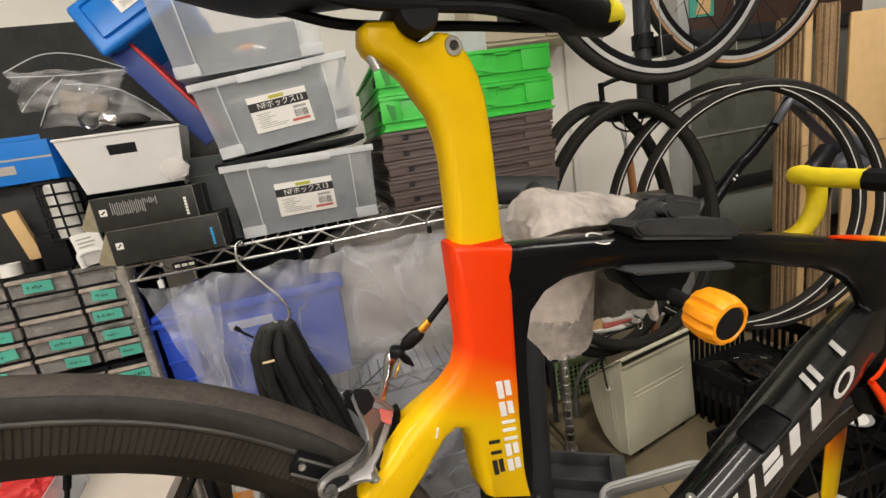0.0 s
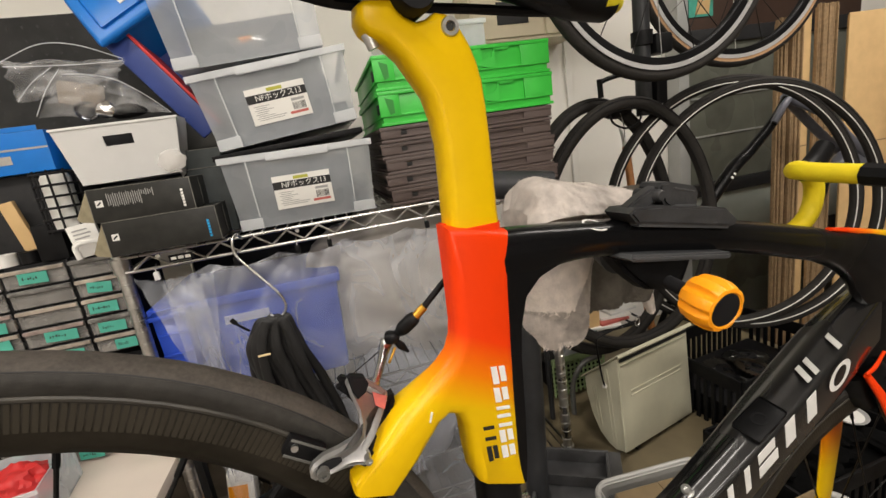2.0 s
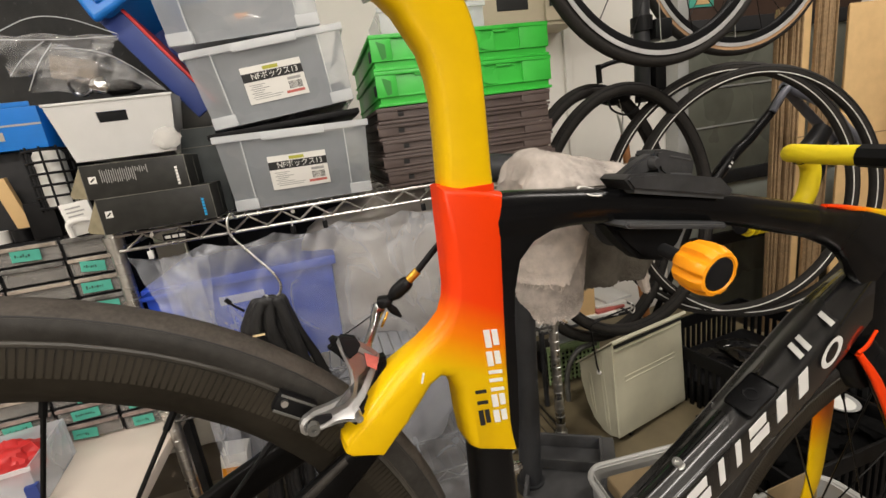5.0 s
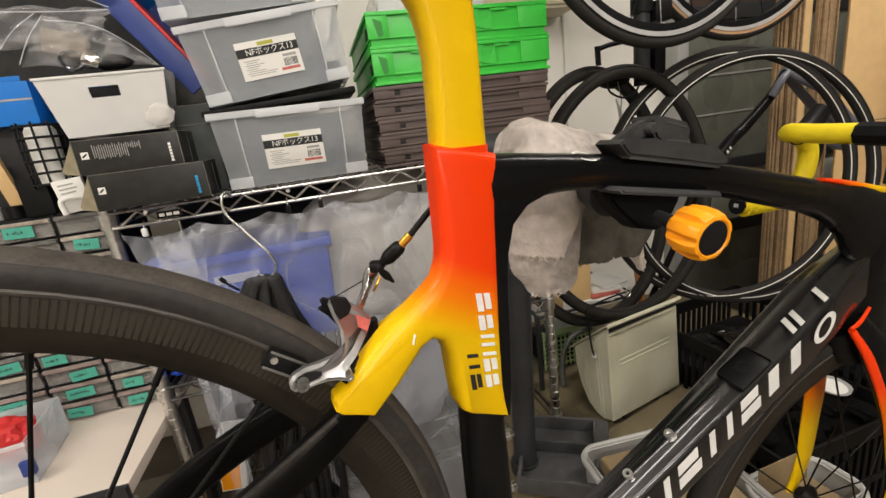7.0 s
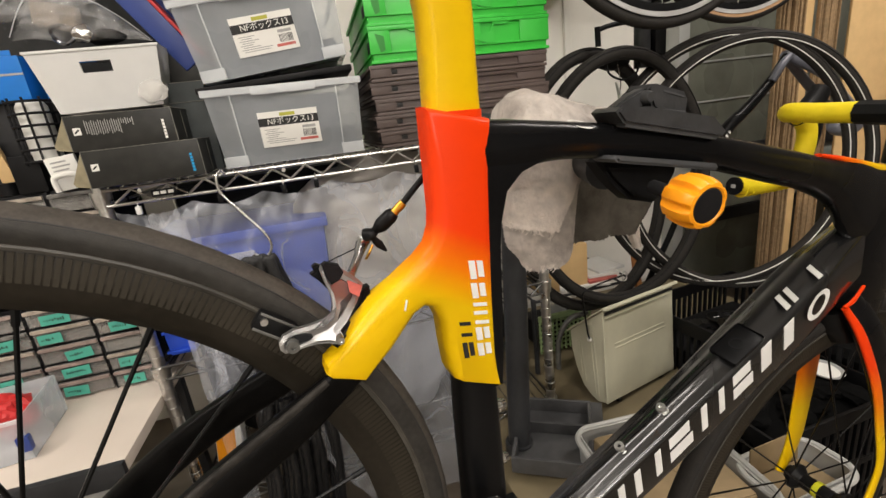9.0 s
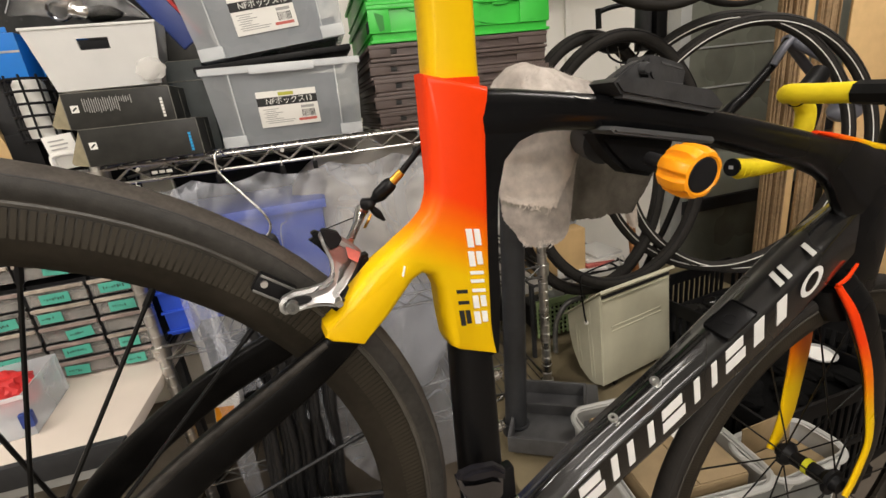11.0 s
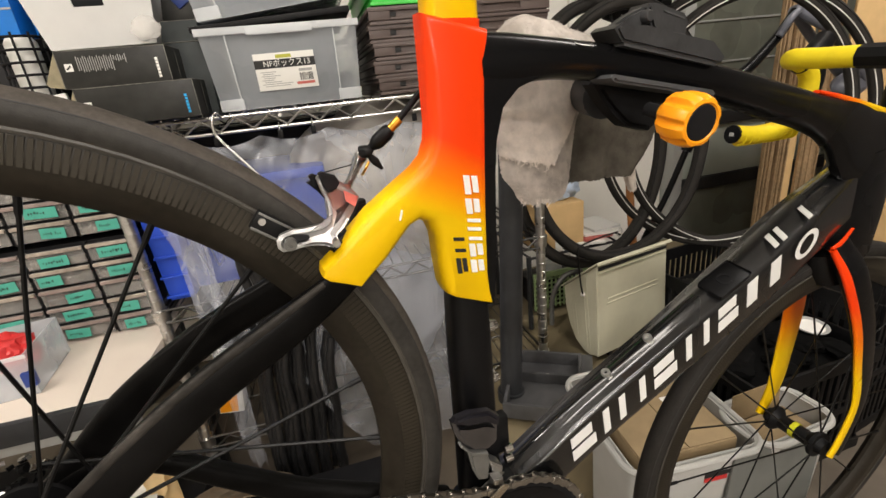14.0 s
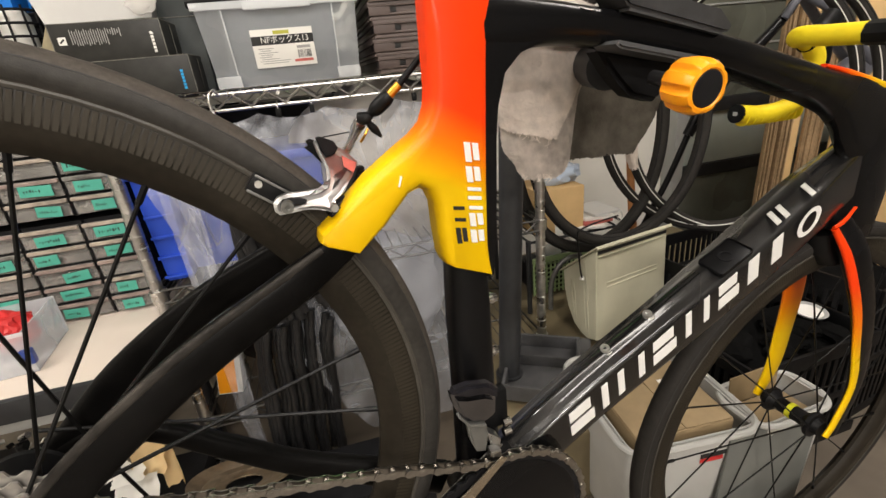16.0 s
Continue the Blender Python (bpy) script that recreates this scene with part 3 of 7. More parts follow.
for y, d in ((-0.0124, 0.0085), (-0.0118, 0.0055), (-0.0100, 0.0028), (-0.0070, 0.0008), (-0.0030, 0.0), (0.0030, 0.0), (0.0070, 0.0008), (0.0100, 0.0028), (0.0118, 0.0055), (0.0124, 0.0085)):
    loops.append([Vector((x, y, z)) for x, z in inset(POST, d, {0: 0.2, 1: 0.2, 10: 0.7, 11: 0.6, 12: 0.6, 13: 0.6, 14: 0.6, 15: 0.6, 16: 0.6, 17: 0.6, 18: 0.6, 19: 0.6, 20: 0.7})])
bm = rings(bmesh.new(), loops)
bmesh.ops.recalc_face_normals(bm, faces=bm.faces)
part("seat_post", bm, M_yellow, bike, "yellow aero seat post")
M_boltst = mat("satin_bolt_steel", (0.62, 0.62, 0.60), 0.34, 0.9, 0.2, 80)
pb = part("post_bolt", lathe([(0.0032, -0.0128), (0.0036, -0.0140), (0.0060, -0.0140), (0.0066, -0.0132), (0.0066, -0.011), (0.0032, -0.011)], "y", 24, m=T(0.3745, 0, 0.4735)), M_boltst, bike, "round steel clamp bolt")
part("bolt_socket", lathe([(0, -0.0126), (0.0032, -0.0126), (0.0032, -0.0110), (0, -0.0110)], "y", 6, m=T(0.3745, 0, 0.4735), closed=False), M_ink, pb)
saddle = new("saddle")
saddle.parent = bike
part("shell", loft([(0.20, 0, 0.545, 0.018, 0.07), (0.26, 0, 0.530, 0.022, 0.066), (0.34, 0, 0.527, 0.018, 0.045), (0.43, 0, 0.512, 0.017, 0.025), (0.490, 0, 0.4945, 0.0175, 0.019), (0.522, 0, 0.4840, 0.0105, 0.014)], power=2.4), M_rubber, saddle)
part("nose_tip", loft([(0.510, 0, 0.4905, 0.0130, 0.0190), (0.522, 0, 0.4880, 0.0108, 0.0155), (0.531, 0, 0.4850, 0.006, 0.009)], power=2.4), mat("yellow_tip", (0.72, 0.62, 0.02), 0.45), saddle, "yellow plastic tip")
for s in (-1, 1):
    part("rail", wire([(0.27, s * 0.024, 0.512), (0.31, s * 0.022, 0.500), (0.36, s * 0.021, 0.496), (0.41, s * 0.020, 0.493), (0.46, s * 0.012, 0.487), (0.50, s * 0.006, 0.484)], 0.0038), M_dark, saddle)
part("rail_clamp", lathe([(0, -0.024), (0.0125, -0.024), (0.0148, -0.019), (0.0148, 0.019), (0.0125, 0.024), (0, 0.024)], "y", 28, m=T(0.3495, 0, 0.4945), closed=False), M_dark, saddle)

# fork, stem and bar
fork = new("fork")
fork.parent = bike
for s, blade in ((-1, [(0.905, -0.020, 0.040, 0.018, 0.010), (0.930, -0.036, -0.010, 0.024, 0.010), (0.966, -0.045, -0.095, 0.025, 0.0075), (0.990, -0.048, -0.175, 0.023, 0.0065), (0.993, -0.051, -0.25, 0.019, 0.006), (0.962, -0.053, -0.325, 0.011, 0.005)]), (1, [(0.905, 0.020, 0.040, 0.018, 0.010), (0.940, 0.036, -0.020, 0.026, 0.008), (0.967, 0.045, -0.11, 0.026, 0.006), (0.968, 0.048, -0.186, 0.024, 0.005), (0.965, 0.050, -0.25, 0.021, 0.005), (0.953, 0.052, -0.29, 0.015, 0.005), (0.940, 0.053, -0.314, 0.010, 0.005)])):
    part("fork_blade", loft(blade, power=2.2), M_black if s < 0 else M_forkfade, fork)
part("painted_edge", loft([(0.880, -0.030, 0.038, 0.004, 0.004), (0.904, -0.042, -0.008, 0.0075, 0.004), (0.943, -0.0490, -0.090, 0.0085, 0.0035), (0.968, -0.0505, -0.163, 0.0085, 0.0035), (0.984, -0.0530, -0.238, 0.0090, 0.0035), (0.960, -0.0545, -0.298, 0.0090, 0.0035), (0.943, -0.0545, -0.322, 0.008, 0.0035)], power=2.2), M_forkfade, fork, "orange to yellow trailing edge")
part("painted_point", loft([(0.876, -0.0305, 0.041, 0.002, 0.002), (0.893, -0.0315, 0.046, 0.004, 0.002), (0.915, -0.030, 0.060, 0.0015, 0.002)], power=2.2), M_forkfade, fork, "orange paint point")
part("crown", loft([(0.905, 0, 0.03, 0.03, 0.026), (0.912, 0, 0.005, 0.03, 0.028), (0.92, 0, -0.02, 0.02, 0.03)], power=2.4), M_black, fork)
part("steerer_spacer", lathe([(0, 0.2), (0.021, 0.2), (0.019, 0.235), (0.017, 0.27), (0, 0.27)], "z", 24, m=T(1.030, 0, 0), closed=False), M_rubber, fork)
M_tape = mat("yellow_bar_tape", (0.80, 0.62, 0.01), 0.6, 0, 0.08, 60, bump=0.4, bump_scale=150)
bar = new("handlebar")
bar.parent = bike
bar.matrix_local = T(0.905, 0, 0.262, 0, 0, -3)
part("stem", loft([(0.175, 0, -0.004, 0.016, 0.018), (0.145, 0, -0.004, 0.016, 0.020), (0.112, 0, 0.0, 0.020, 0.026)], power=2.6), M_rubber, bar)
for s in (-1, 1):
    part("bar_top", wire([(0.118, s * 0.0, 0.002), (0.120, s * 0.04, 0.004), (0.121, s * 0.062, 0.005)], 0.0165), M_rubber, bar)
    part("bar_tape", wire([(0.121, s * 0.060, 0.005), (0.122, s * 0.11, 0.006), (0.126, s * 0.150, 0.008), (0.142, s * 0.170, 0.006), (0.175, s * 0.176, 0.000), (0.205, s * 0.178, -0.028), (0.202, s * 0.180, -0.074), (0.165, s * 0.181, -0.102), (0.105, s * 0.182, -0.108), (0.048, s * 0.183, -0.101)], 0.0150, 16, 14), M_tape, bar, "yellow wrapped bar tape")
    for k in range(9):
        q = 0.060 + k * 0.0155
        part("tape_edge", wire([(q, s * 0.1826 , -0.1075 - 0.0035 * math.sin((q - 0.06) * 14)), (q + 0.002, s * 0.1826, -0.1075 - 0.0035 * math.sin((q - 0.06) * 14))], 0.0153, 16, 1), M_tape, bar)
    part("bar_plug", wire([(0.050, s * 0.183, -0.101), (0.0455, s * 0.1832, -0.1005)], 0.0150, 20, 1), M_rubber, bar)
    part("plug_mark", box(-0.0006, 0, -0.004, 0.004, -0.003, 0.003, 0.0, m=T(0.0453, s * 0.1832, -0.1005)), M_grey, bar)
    part("brake_hood", loft([(0.17, s * 0.176, -0.002, 0.016, 0.015), (0.20, s * 0.178, 0.006, 0.018, 0.016), (0.232, s * 0.179, 0.034, 0.016, 0.014)], power=2.3), M_rubber, bar)
    part("brake_lever", loft([(0.225, s * 0.178, 0.010, 0.008, 0.006), (0.238, s * 0.180, -0.035, 0.007, 0.005), (0.215, s * 0.182, -0.095, 0.005, 0.005)], power=2.3), M_rubber, bar)

# drive train
crank = new("crankset")
crank.parent = bike
crank.matrix_local = T(0.365, 0, -0.177)
teeth = bmesh.new()
outl = []
for i in range(200):
    q = 2 * math.pi * i / 200
    outl.append((math.cos(q) * (0.101 + 0.0022 * math.cos(50 * q)), math.sin(q) * (0.101 + 0.0022 * math.cos(50 * q))))
ring = part("chainring", prism(outl, -0.049, -0.046, bm=teeth), M_dark, crank, "black toothed chainring")
part("ring_web", lathe([(0.035, -0.052), (0.088, -0.0505), (0.092, -0.0495), (0.092, -0.0492), (0.035, -0.0492)], "y", 60), M_black, crank)
part("crank_arm", loft([(0, -0.058, 0, 0.016, 0.008), (0.06, -0.064, -0.07, 0.013, 0.007), (0.11, -0.068, -0.13, 0.012, 0.007)], power=2.6), M_rubber, crank)
part("spindle_cap", lathe([(0, -0.069), (0.010, -0.069), (0.015, -0.064), (0.015, -0.05), (0, -0.05)], "y", 24, closed=False), M_alu, crank)
cassette = new("cassette")
cassette.parent = bike
for i in range(9):
    r = 0.026 + 0.0052 * i
    n_t = 11 + int(2.6 * i)
    ol = [(math.cos(2 * math.pi * k / (n_t * 4)) * (r + (0.002 if k % 4 < 2 else -0.002)), math.sin(2 * math.pi * k / (n_t * 4)) * (r + (0.002 if k % 4 < 2 else -0.002))) for k in range(n_t * 4)]
    part("sprocket", prism(ol, -0.052 + i * 0.0039, -0.0504 + i * 0.0039), mat("sprocket_steel", (0.42, 0.40, 0.37), 0.48, 0.75, 0.6, 90) if i == 0 else bpy.data.materials["sprocket_steel"], cassette, smooth=False)

# lettering on the tubes: plain slanted bars, no letters
def slant_mark(parent, x, z, w, h, y, ang, material, kind, stroke=0.009, name="letter_mark"):
    """One slanted mark lying on a tube's near side: an open ring, a bar or a wedge."""
    k = 0.28 * h
    bm = bmesh.new()
    m = Matrix.Translation((x, y, z)) @ Matrix.Rotation(-ang, 4, "Y")
    def quad(u0, u1, v0, v1):
        ol = [(u + k * (v / h - 0.5), v) for u, v in ((u0, v0), (u1, v0), (u1, v1), (u0, v1))]
        prism(ol, -0.0006, 0.0, bm=bm)
    t = stroke
    if kind == "bar":
        quad(-t / 2, t / 2, -h / 2, h / 2)
    elif kind == "ring":
        ol = []
        for q in range(28):
            c, sn = math.cos(2 * math.pi * q / 28), math.sin(2 * math.pi * q / 28)
            ol.append((c, sn))
        lo = [bm.verts.new((c * w / 2 + k * sn / 2, -0.0006, sn * h / 2)) for c, sn in ol]
        li = [bm.verts.new((c * (w / 2 - t) + k * sn / 2, -0.0006, sn * (h / 2 - t * 0.6))) for c, sn in ol]
        for q in range(28):
            bm.faces.new((lo[q], lo[(q + 1) % 28], li[(q + 1) % 28], li[q]))
    elif kind == "block":
        quad(-w / 2, w / 2, -h / 2, h / 2)
    elif kind == "split":
        quad(-w / 2, w / 2, -h / 2, -h * 0.06)
        quad(-w / 2, w / 2 - 0.12 * w, h * 0.08, h / 2)
    else:
        quad(-w / 2, -w / 2 + t, -h / 2, h / 2)
        quad(w / 2 - t, w / 2, -h / 2, h / 2)
    bmesh.ops.transform(bm, matrix=m, verts=bm.verts)
    part(name, bm, material, parent, smooth=False)


ANG = math.atan2(0.152, 0.340)
for x, w, k in ((0.482, 0.034, "split"), (0.513, 0.010, "bar"), (0.549, 0.040, "pair"), (0.596, 0.036, "split"), (0.644, 0.038, "pair"), (0.691, 0.034, "split"), (0.729, 0.018, "block"), (0.767, 0.018, "block"), (0.815, 0.044, "ring")):
    slant_mark(bike, x, -0.0835 + (x - 0.480) * 0.438, w, 0.031, -0.0322, ANG, M_white, k)
M_silver = mat("silver_lettering", (0.60, 0.60, 0.57), 0.4, 0.1, 0.1, 40)
for x, z, us in ((0.780, 0.0765, (-0.009, 0.006)), (0.828, 0.0975, (0.0,))):
    for u in us:
        k = 0.0095
        part("letter_mark", prism([(u - 0.004 - k * 0.5, -k), (u + 0.004 - k * 0.5, -k), (u + 0.004 + k * 0.5, k), (u - 0.004 + k * 0.5, k)], 0.0, 0.0008, "xy", m=T(x, -0.0175, z, 11, -23, 0)), M_silver, bike, smooth=False)
for z, w, k in ((0.2130, 0.0155, "split"), (0.1955, 0.0130, "split"), (0.1835, 0.0030, "bar"), (0.1720, 0.0115, "pair"), (0.1575, 0.0115, "split"), (0.1430, 0.0115, "split")):
    slant_mark(bike, 0.3742, z, w, 0.0120, -0.0190, -math.pi / 2 + 0.05, M_white, k, 0.0030)
slant_mark(bike, 0.3595, 0.1660, 0.013, 0.0095, -0.0190, -math.pi / 2 + 0.05, M_ink, "pair", 0.0030)
slant_mark(bike, 0.3600, 0.1470, 0.014, 0.0095, -0.0190, -math.pi / 2 + 0.05, M_ink, "split", 0.0030)
part("stay_mark", box(-0.0007, 0.0007, -0.0240, -0.0226, -0.0040, 0.0040, 0, m=T(0.312, 0, 0.2035, 0, 20, 0)), M_white, bike)
part("round_badge", lathe([(0.0088, 0.0004), (0.0108, 0.0004), (0.0108, 0.0), (0.0088, 0.0)], "z", 32, m=T(0.486, -0.0105, 0.3125, 20, 10, 0)), M_label, bike, "white ring badge")
part("badge_centre", box(-0.0045, 0.0045, -0.0016, 0.0016, 0.0, 0.0006, 0, m=T(0.486, -0.0105, 0.3125, 20, 10, 0)), M_label, bike)
part("cable_port", box(-0.026, 0.026, -0.016, 0.016, -0.001, 0.0016, 0.004, m=T(0.697, -0.0155, 0.0408, 13, -22, 0)), M_rubber, bike, "black cover plate with a small round emblem")
part("port_emblem", lathe([(0.006, 0.0022), (0.0085, 0.0022), (0.0085, 0.0012), (0.006, 0.0012)], "z", 24, m=T(0.697, -0.0155, 0.0408, 13, -22, 0)), M_dark, bike)
# bottle bolts
for x, z in ((0.586, -0.0080), (0.5265, -0.0330)):
    mm = T(x, -0.0112, z + 0.0016, 6, -23, 0)
    b = part("bottle_bolt", lathe([(0, 0.003), (0.0022, 0.003), (0.0022, 0.0062), (0.0050, 0.0062), (0.0056, 0.0015), (0.0074, 0.0010), (0.0074, -0.002), (0, -0.002)], "z", 16, m=mm, closed=False), M_boltst, bike, "steel socket bolt")
for x, z in ((0.3925, 0.071), (0.3905, 0.012), (0.3890, -0.047)):
    part("bottle_bolt", lathe([(0, 0.0055), (0.0042, 0.0055), (0.0048, 0.002), (0.006, 0.001), (0.006, -0.004), (0, -0.004)], "x", 16, m=T(x, 0, z), closed=False), M_alu, bike, "steel socket bolt")
part("seat_bolt", lathe([(0, -0.006), (0.004, -0.006), (0.004, 0.004), (0, 0.004)], "z", 14, m=T(0.3200, -0.004, 0.4700, 0, -20, 0), closed=False), M_boltst, bike)

# rear brake
M_polish = mat("polished_brake_alloy", (0.60, 0.60, 0.59), 0.30, 1, 0.25, 50)
M_armface = mat("brushed_brake_alloy", (0.44, 0.44, 0.435), 0.40, 0.95, 0.3, 60)
M_galvd = mat("grey_pad_edge", (0.16, 0.16, 0.15), 0.4, 0.5, 0.3, 60)
brake = new("rear_brake")
brake.parent = bike
def leaned(outline, y0, y1, bevel, pillow=0.0):
    """A brake plate whose upper end leans in over the tyre."""
    bm = prism(outline, y0, y1, bevel=bevel)
    if pillow:
        front = [f for f in bm.faces if len(f.verts) > 12 and f.calc_center_median().y < (y0 + y1) / 2]
        bmesh.ops.inset_region(bm, faces=front, thickness=0.0030, depth=pillow)
    for v in bm.verts:
        v.co.y += max(0.0, 0.56 * (v.co.x - 0.235) + 0.88 * (v.co.z - 0.204))
    return bm


part("near_arm", leaned([(0.2224, 0.2077), (0.2254, 0.2112), (0.2327, 0.2117), (0.2431, 0.2098), (0.2541, 0.2088), (0.2593, 0.2100), (0.2618, 0.2136), (0.2627, 0.2199), (0.2614, 0.2256), (0.2605, 0.2292), (0.2597, 0.2363), (0.2634, 0.2393), (0.2734, 0.2349), (0.2782, 0.2297), (0.2840, 0.2244), (0.2889, 0.2181), (0.2881, 0.2165), (0.2803, 0.2096), (0.2690, 0.2022), (0.2626, 0.1998), (0.2634, 0.1957), (0.2611, 0.1937), (0.2575, 0.1940), (0.2525, 0.1969), (0.2456, 0.1992), (0.2384, 0.2002), (0.2312, 0.1997), (0.2247, 0.1998), (0.2222, 0.2031)], -0.0395, -0.0310, 0.0022, -0.0012), M_armface, brake, "polished alloy brake arm")
part("cable_cover", leaned([(0.2620, 0.2391), (0.2648, 0.2399), (0.2747, 0.2352), (0.2765, 0.2303), (0.2723, 0.2269), (0.2652, 0.2263), (0.2626, 0.2314)], -0.0412, -0.0330, 0.0010), M_dark, brake, "black plastic cable cover")
part("red_mark", leaned([(0.2773, 0.2251), (0.2871, 0.2183), (0.2826, 0.2128), (0.2764, 0.2180)], -0.0412, -0.0400, 0.0000), M_pink, brake, "small red print")
part("spring_block", leaned([(0.2892, 0.2127), (0.2951, 0.2121), (0.2936, 0.2062), (0.2960, 0.2024), (0.2903, 0.1981), (0.2832, 0.1980), (0.2800, 0.1930), (0.2709, 0.1903), (0.2636, 0.1905), (0.2578, 0.1887), (0.2552, 0.1915), (0.2642, 0.1947), (0.2742, 0.1990), (0.2834, 0.2067)], -0.0305, -0.0180, 0.0020), M_rubber, brake)
part("return_spring_arm", leaned([(0.2632, 0.2358), (0.2589, 0.2384), (0.2552, 0.2376), (0.2563, 0.2344), (0.2527, 0.2338), (0.2580, 0.2281), (0.2621, 0.2216), (0.2666, 0.2275)], -0.0295, -0.0220, 0.0012), M_rubber, brake)
part("arm_slot", leaned([(0.2261, 0.2073), (0.2283, 0.2099), (0.2334, 0.2097), (0.2390, 0.2083), (0.2432, 0.2064), (0.2434, 0.2047), (0.2388, 0.2047), (0.2330, 0.2056), (0.2298, 0.2022), (0.2265, 0.2037)], -0.0412, -0.0390, 0.0004), M_dark, brake)
part("slot_bolt", lathe([(0, -0.0425), (0.0016, -0.0425), (0.0016, -0.0440), (0.0040, -0.0440), (0.0044, -0.039), (0, -0.039)], "y", 16, m=T(0.2301, 0, 0.2053), closed=False), M_galvd, brake)
part("pivot_bolt", lathe([(0, -0.0352), (0.0012, -0.0352), (0.0012, -0.0360), (0.0026, -0.0360), (0.0028, -0.028), (0, -0.028)], "y", 14, m=T(0.2602, 0, 0.1966), closed=False), M_polish, brake)
part("strut", loft([(0.2775, 0.0080, 0.2215, 0.0040, 0.0034), (0.2840, 0.0150, 0.2262, 0.0031, 0.0028), (0.2935, 0.0295, 0.2330, 0.0033, 0.0030), (0.2992, 0.0395, 0.2378, 0.0046, 0.0040), (0.3030, 0.0443, 0.2410, 0.0056, 0.0056), (0.3052, 0.0450, 0.2432, 0.0044, 0.0050)], power=2.8), M_polish, brake, "polished alloy cable arm")
part("brass_tab", wire([(0.3088, 0.0385, 0.2372), (0.3050, 0.0365, 0.2325), (0.3000, 0.0320, 0.2285)], 0.0011, 8, 3), M_brass, brake, "brass release tab")
part("adjuster_seat", loft([(0.3040, 0.0445, 0.2455, 0.0052, 0.0062), (0.3095, 0.0415, 0.2450, 0.0056, 0.0064), (0.3125, 0.0405, 0.2425, 0.0036, 0.0050)], power=2.8), M_rubber, brake)
part("release_lever", loft([(0.3105, 0.0410, 0.2420, 0.0026, 0.0030), (0.3150, 0.0405, 0.2360, 0.0036, 0.0030), (0.3199, 0.0403, 0.2291, 0.0012, 0.0016)], power=2.4), M_rubber, brake)
part("adjuster", wire([(0.3085, 0.0420, 0.2445), (0.3135, 0.0395, 0.2487), (0.3155, 0.0385, 0.2503), (0.3185, 0.0370, 0.2527), (0.3262, 0.0338, 0.2590), (0.3296, 0.0325, 0.2617)], 0.005, 14, 3, radii=[0.0036, 0.0036, 0.0050, 0.0063, 0.0063, 0.0048]), M_rubber, brake, "black barrel adjuster")
part("ferrule", wire([(0.3290, 0.0328, 0.2612), (0.3378, 0.0300, 0.2688)], 0.0036, 12, 1), M_brass, brake, "gold anodised cable ferrule")
part("cable_housing", wire([(0.3368, 0.0302, 0.2680), (0.3460, 0.0275, 0.2772), (0.3558, 0.0247, 0.2867), (0.3660, 0.0190, 0.2960), (0.385, 0.008, 0.306), (0.44, 0.004, 0.304)], 0.0027, 10, 6), M_rubber, brake)
part("brake_cable", wire([(0.2963, 0.0430, 0.2365), (0.2659, 0.0120, 0.2387)], 0.0005, 6, 1), M_dark, brake)
part("spring_plate", box(0.2879, 0.2939, -0.0085, 0.0015, 0.1984, 0.2064, 0.0012), mat("dull_gold_plate", (0.16, 0.12, 0.05), 0.45, 0.6, 0.3, 60), brake, "dull gold spring plate")
part("pad_holder", box(-0.013, 0.014, -0.0235, -0.0140, -0.0068, 0.0068, 0.002, m=T(0.2215, 0, 0.2135, 0, 40, 0)), M_rubber, brake)
for k_ in (-1, 1):
    part("pad_edge", box(-0.012, 0.013, -0.0242, -0.0232, k_ * 0.0056 - 0.0009, k_ * 0.0056 + 0.0009, 0.0004, m=T(0.2215, 0, 0.2135, 0, 40, 0)), M_galvd, brake)
part("pad_bolt", lathe([(0, -0.0255), (0.0014, -0.0255), (0.0014, -0.0258), (0.0024, -0.0258), (0.0024, -0.019), (0, -0.019)], "y", 14, m=T(0.2165, 0, 0.2195), closed=False), M_polish, brake)

# chain: links from the sprockets to the ring and round it
links = []
ch = smooth_path([(0.0, -0.034, 0.040), (0.06, -0.036, 0.026), (0.157, -0.040, -0.008), (0.263, -0.044, -0.041), (0.335, -0.0475, -0.067), (0.365, -0.0475, -0.0752)], 40)
ch += [Vector((0.365 + 0.1015 * math.sin(q), -0.0475, -0.177 + 0.1015 * math.cos(q))) for q in np.linspace(0.01, 2.6, 160)]
joints = [ch[0]]
for p_ in ch[1:]:
    if (p_ - joints[-1]).length >= 0.0127:
        joints.append(p_)
chain = new("chain")
chain.parent = bike


def link_mesh(outer):
    bm = bmesh.new()
    w = 0.0034 if outer else 0.0022
    for s in (-1, 1):
        ol = []
        for cx, a0 in ((0.00635, -90), (-0.00635, 90)):
            for q in range(0, 181, 30):
                ol.append((cx + 0.0042 * math.cos(radians(a0 + q)), 0.0042 * math.sin(radians(a0 + q))))
            ol.append((0.0, 0.0027 if cx > 0 else -0.0027))
        prism(ol, s * w - 0.0005, s * w + 0.0005, bm=bm)
    for cx in (0.00635, -0.00635):
        lathe([(0, -w - 0.0008), (0.0022, -w - 0.0008), (0.0022, w + 0.0008), (0, w + 0.0008)], "y", 8, bm=bm, m=T(cx, 0, 0), closed=False)
    return mesh_of("link", bm, M_chain)


M_chain = mat("chain_steel", (0.36, 0.34, 0.31), 0.32, 1, 0.25, 200)
link_a, link_b = link_mesh(True), link_mesh(False)
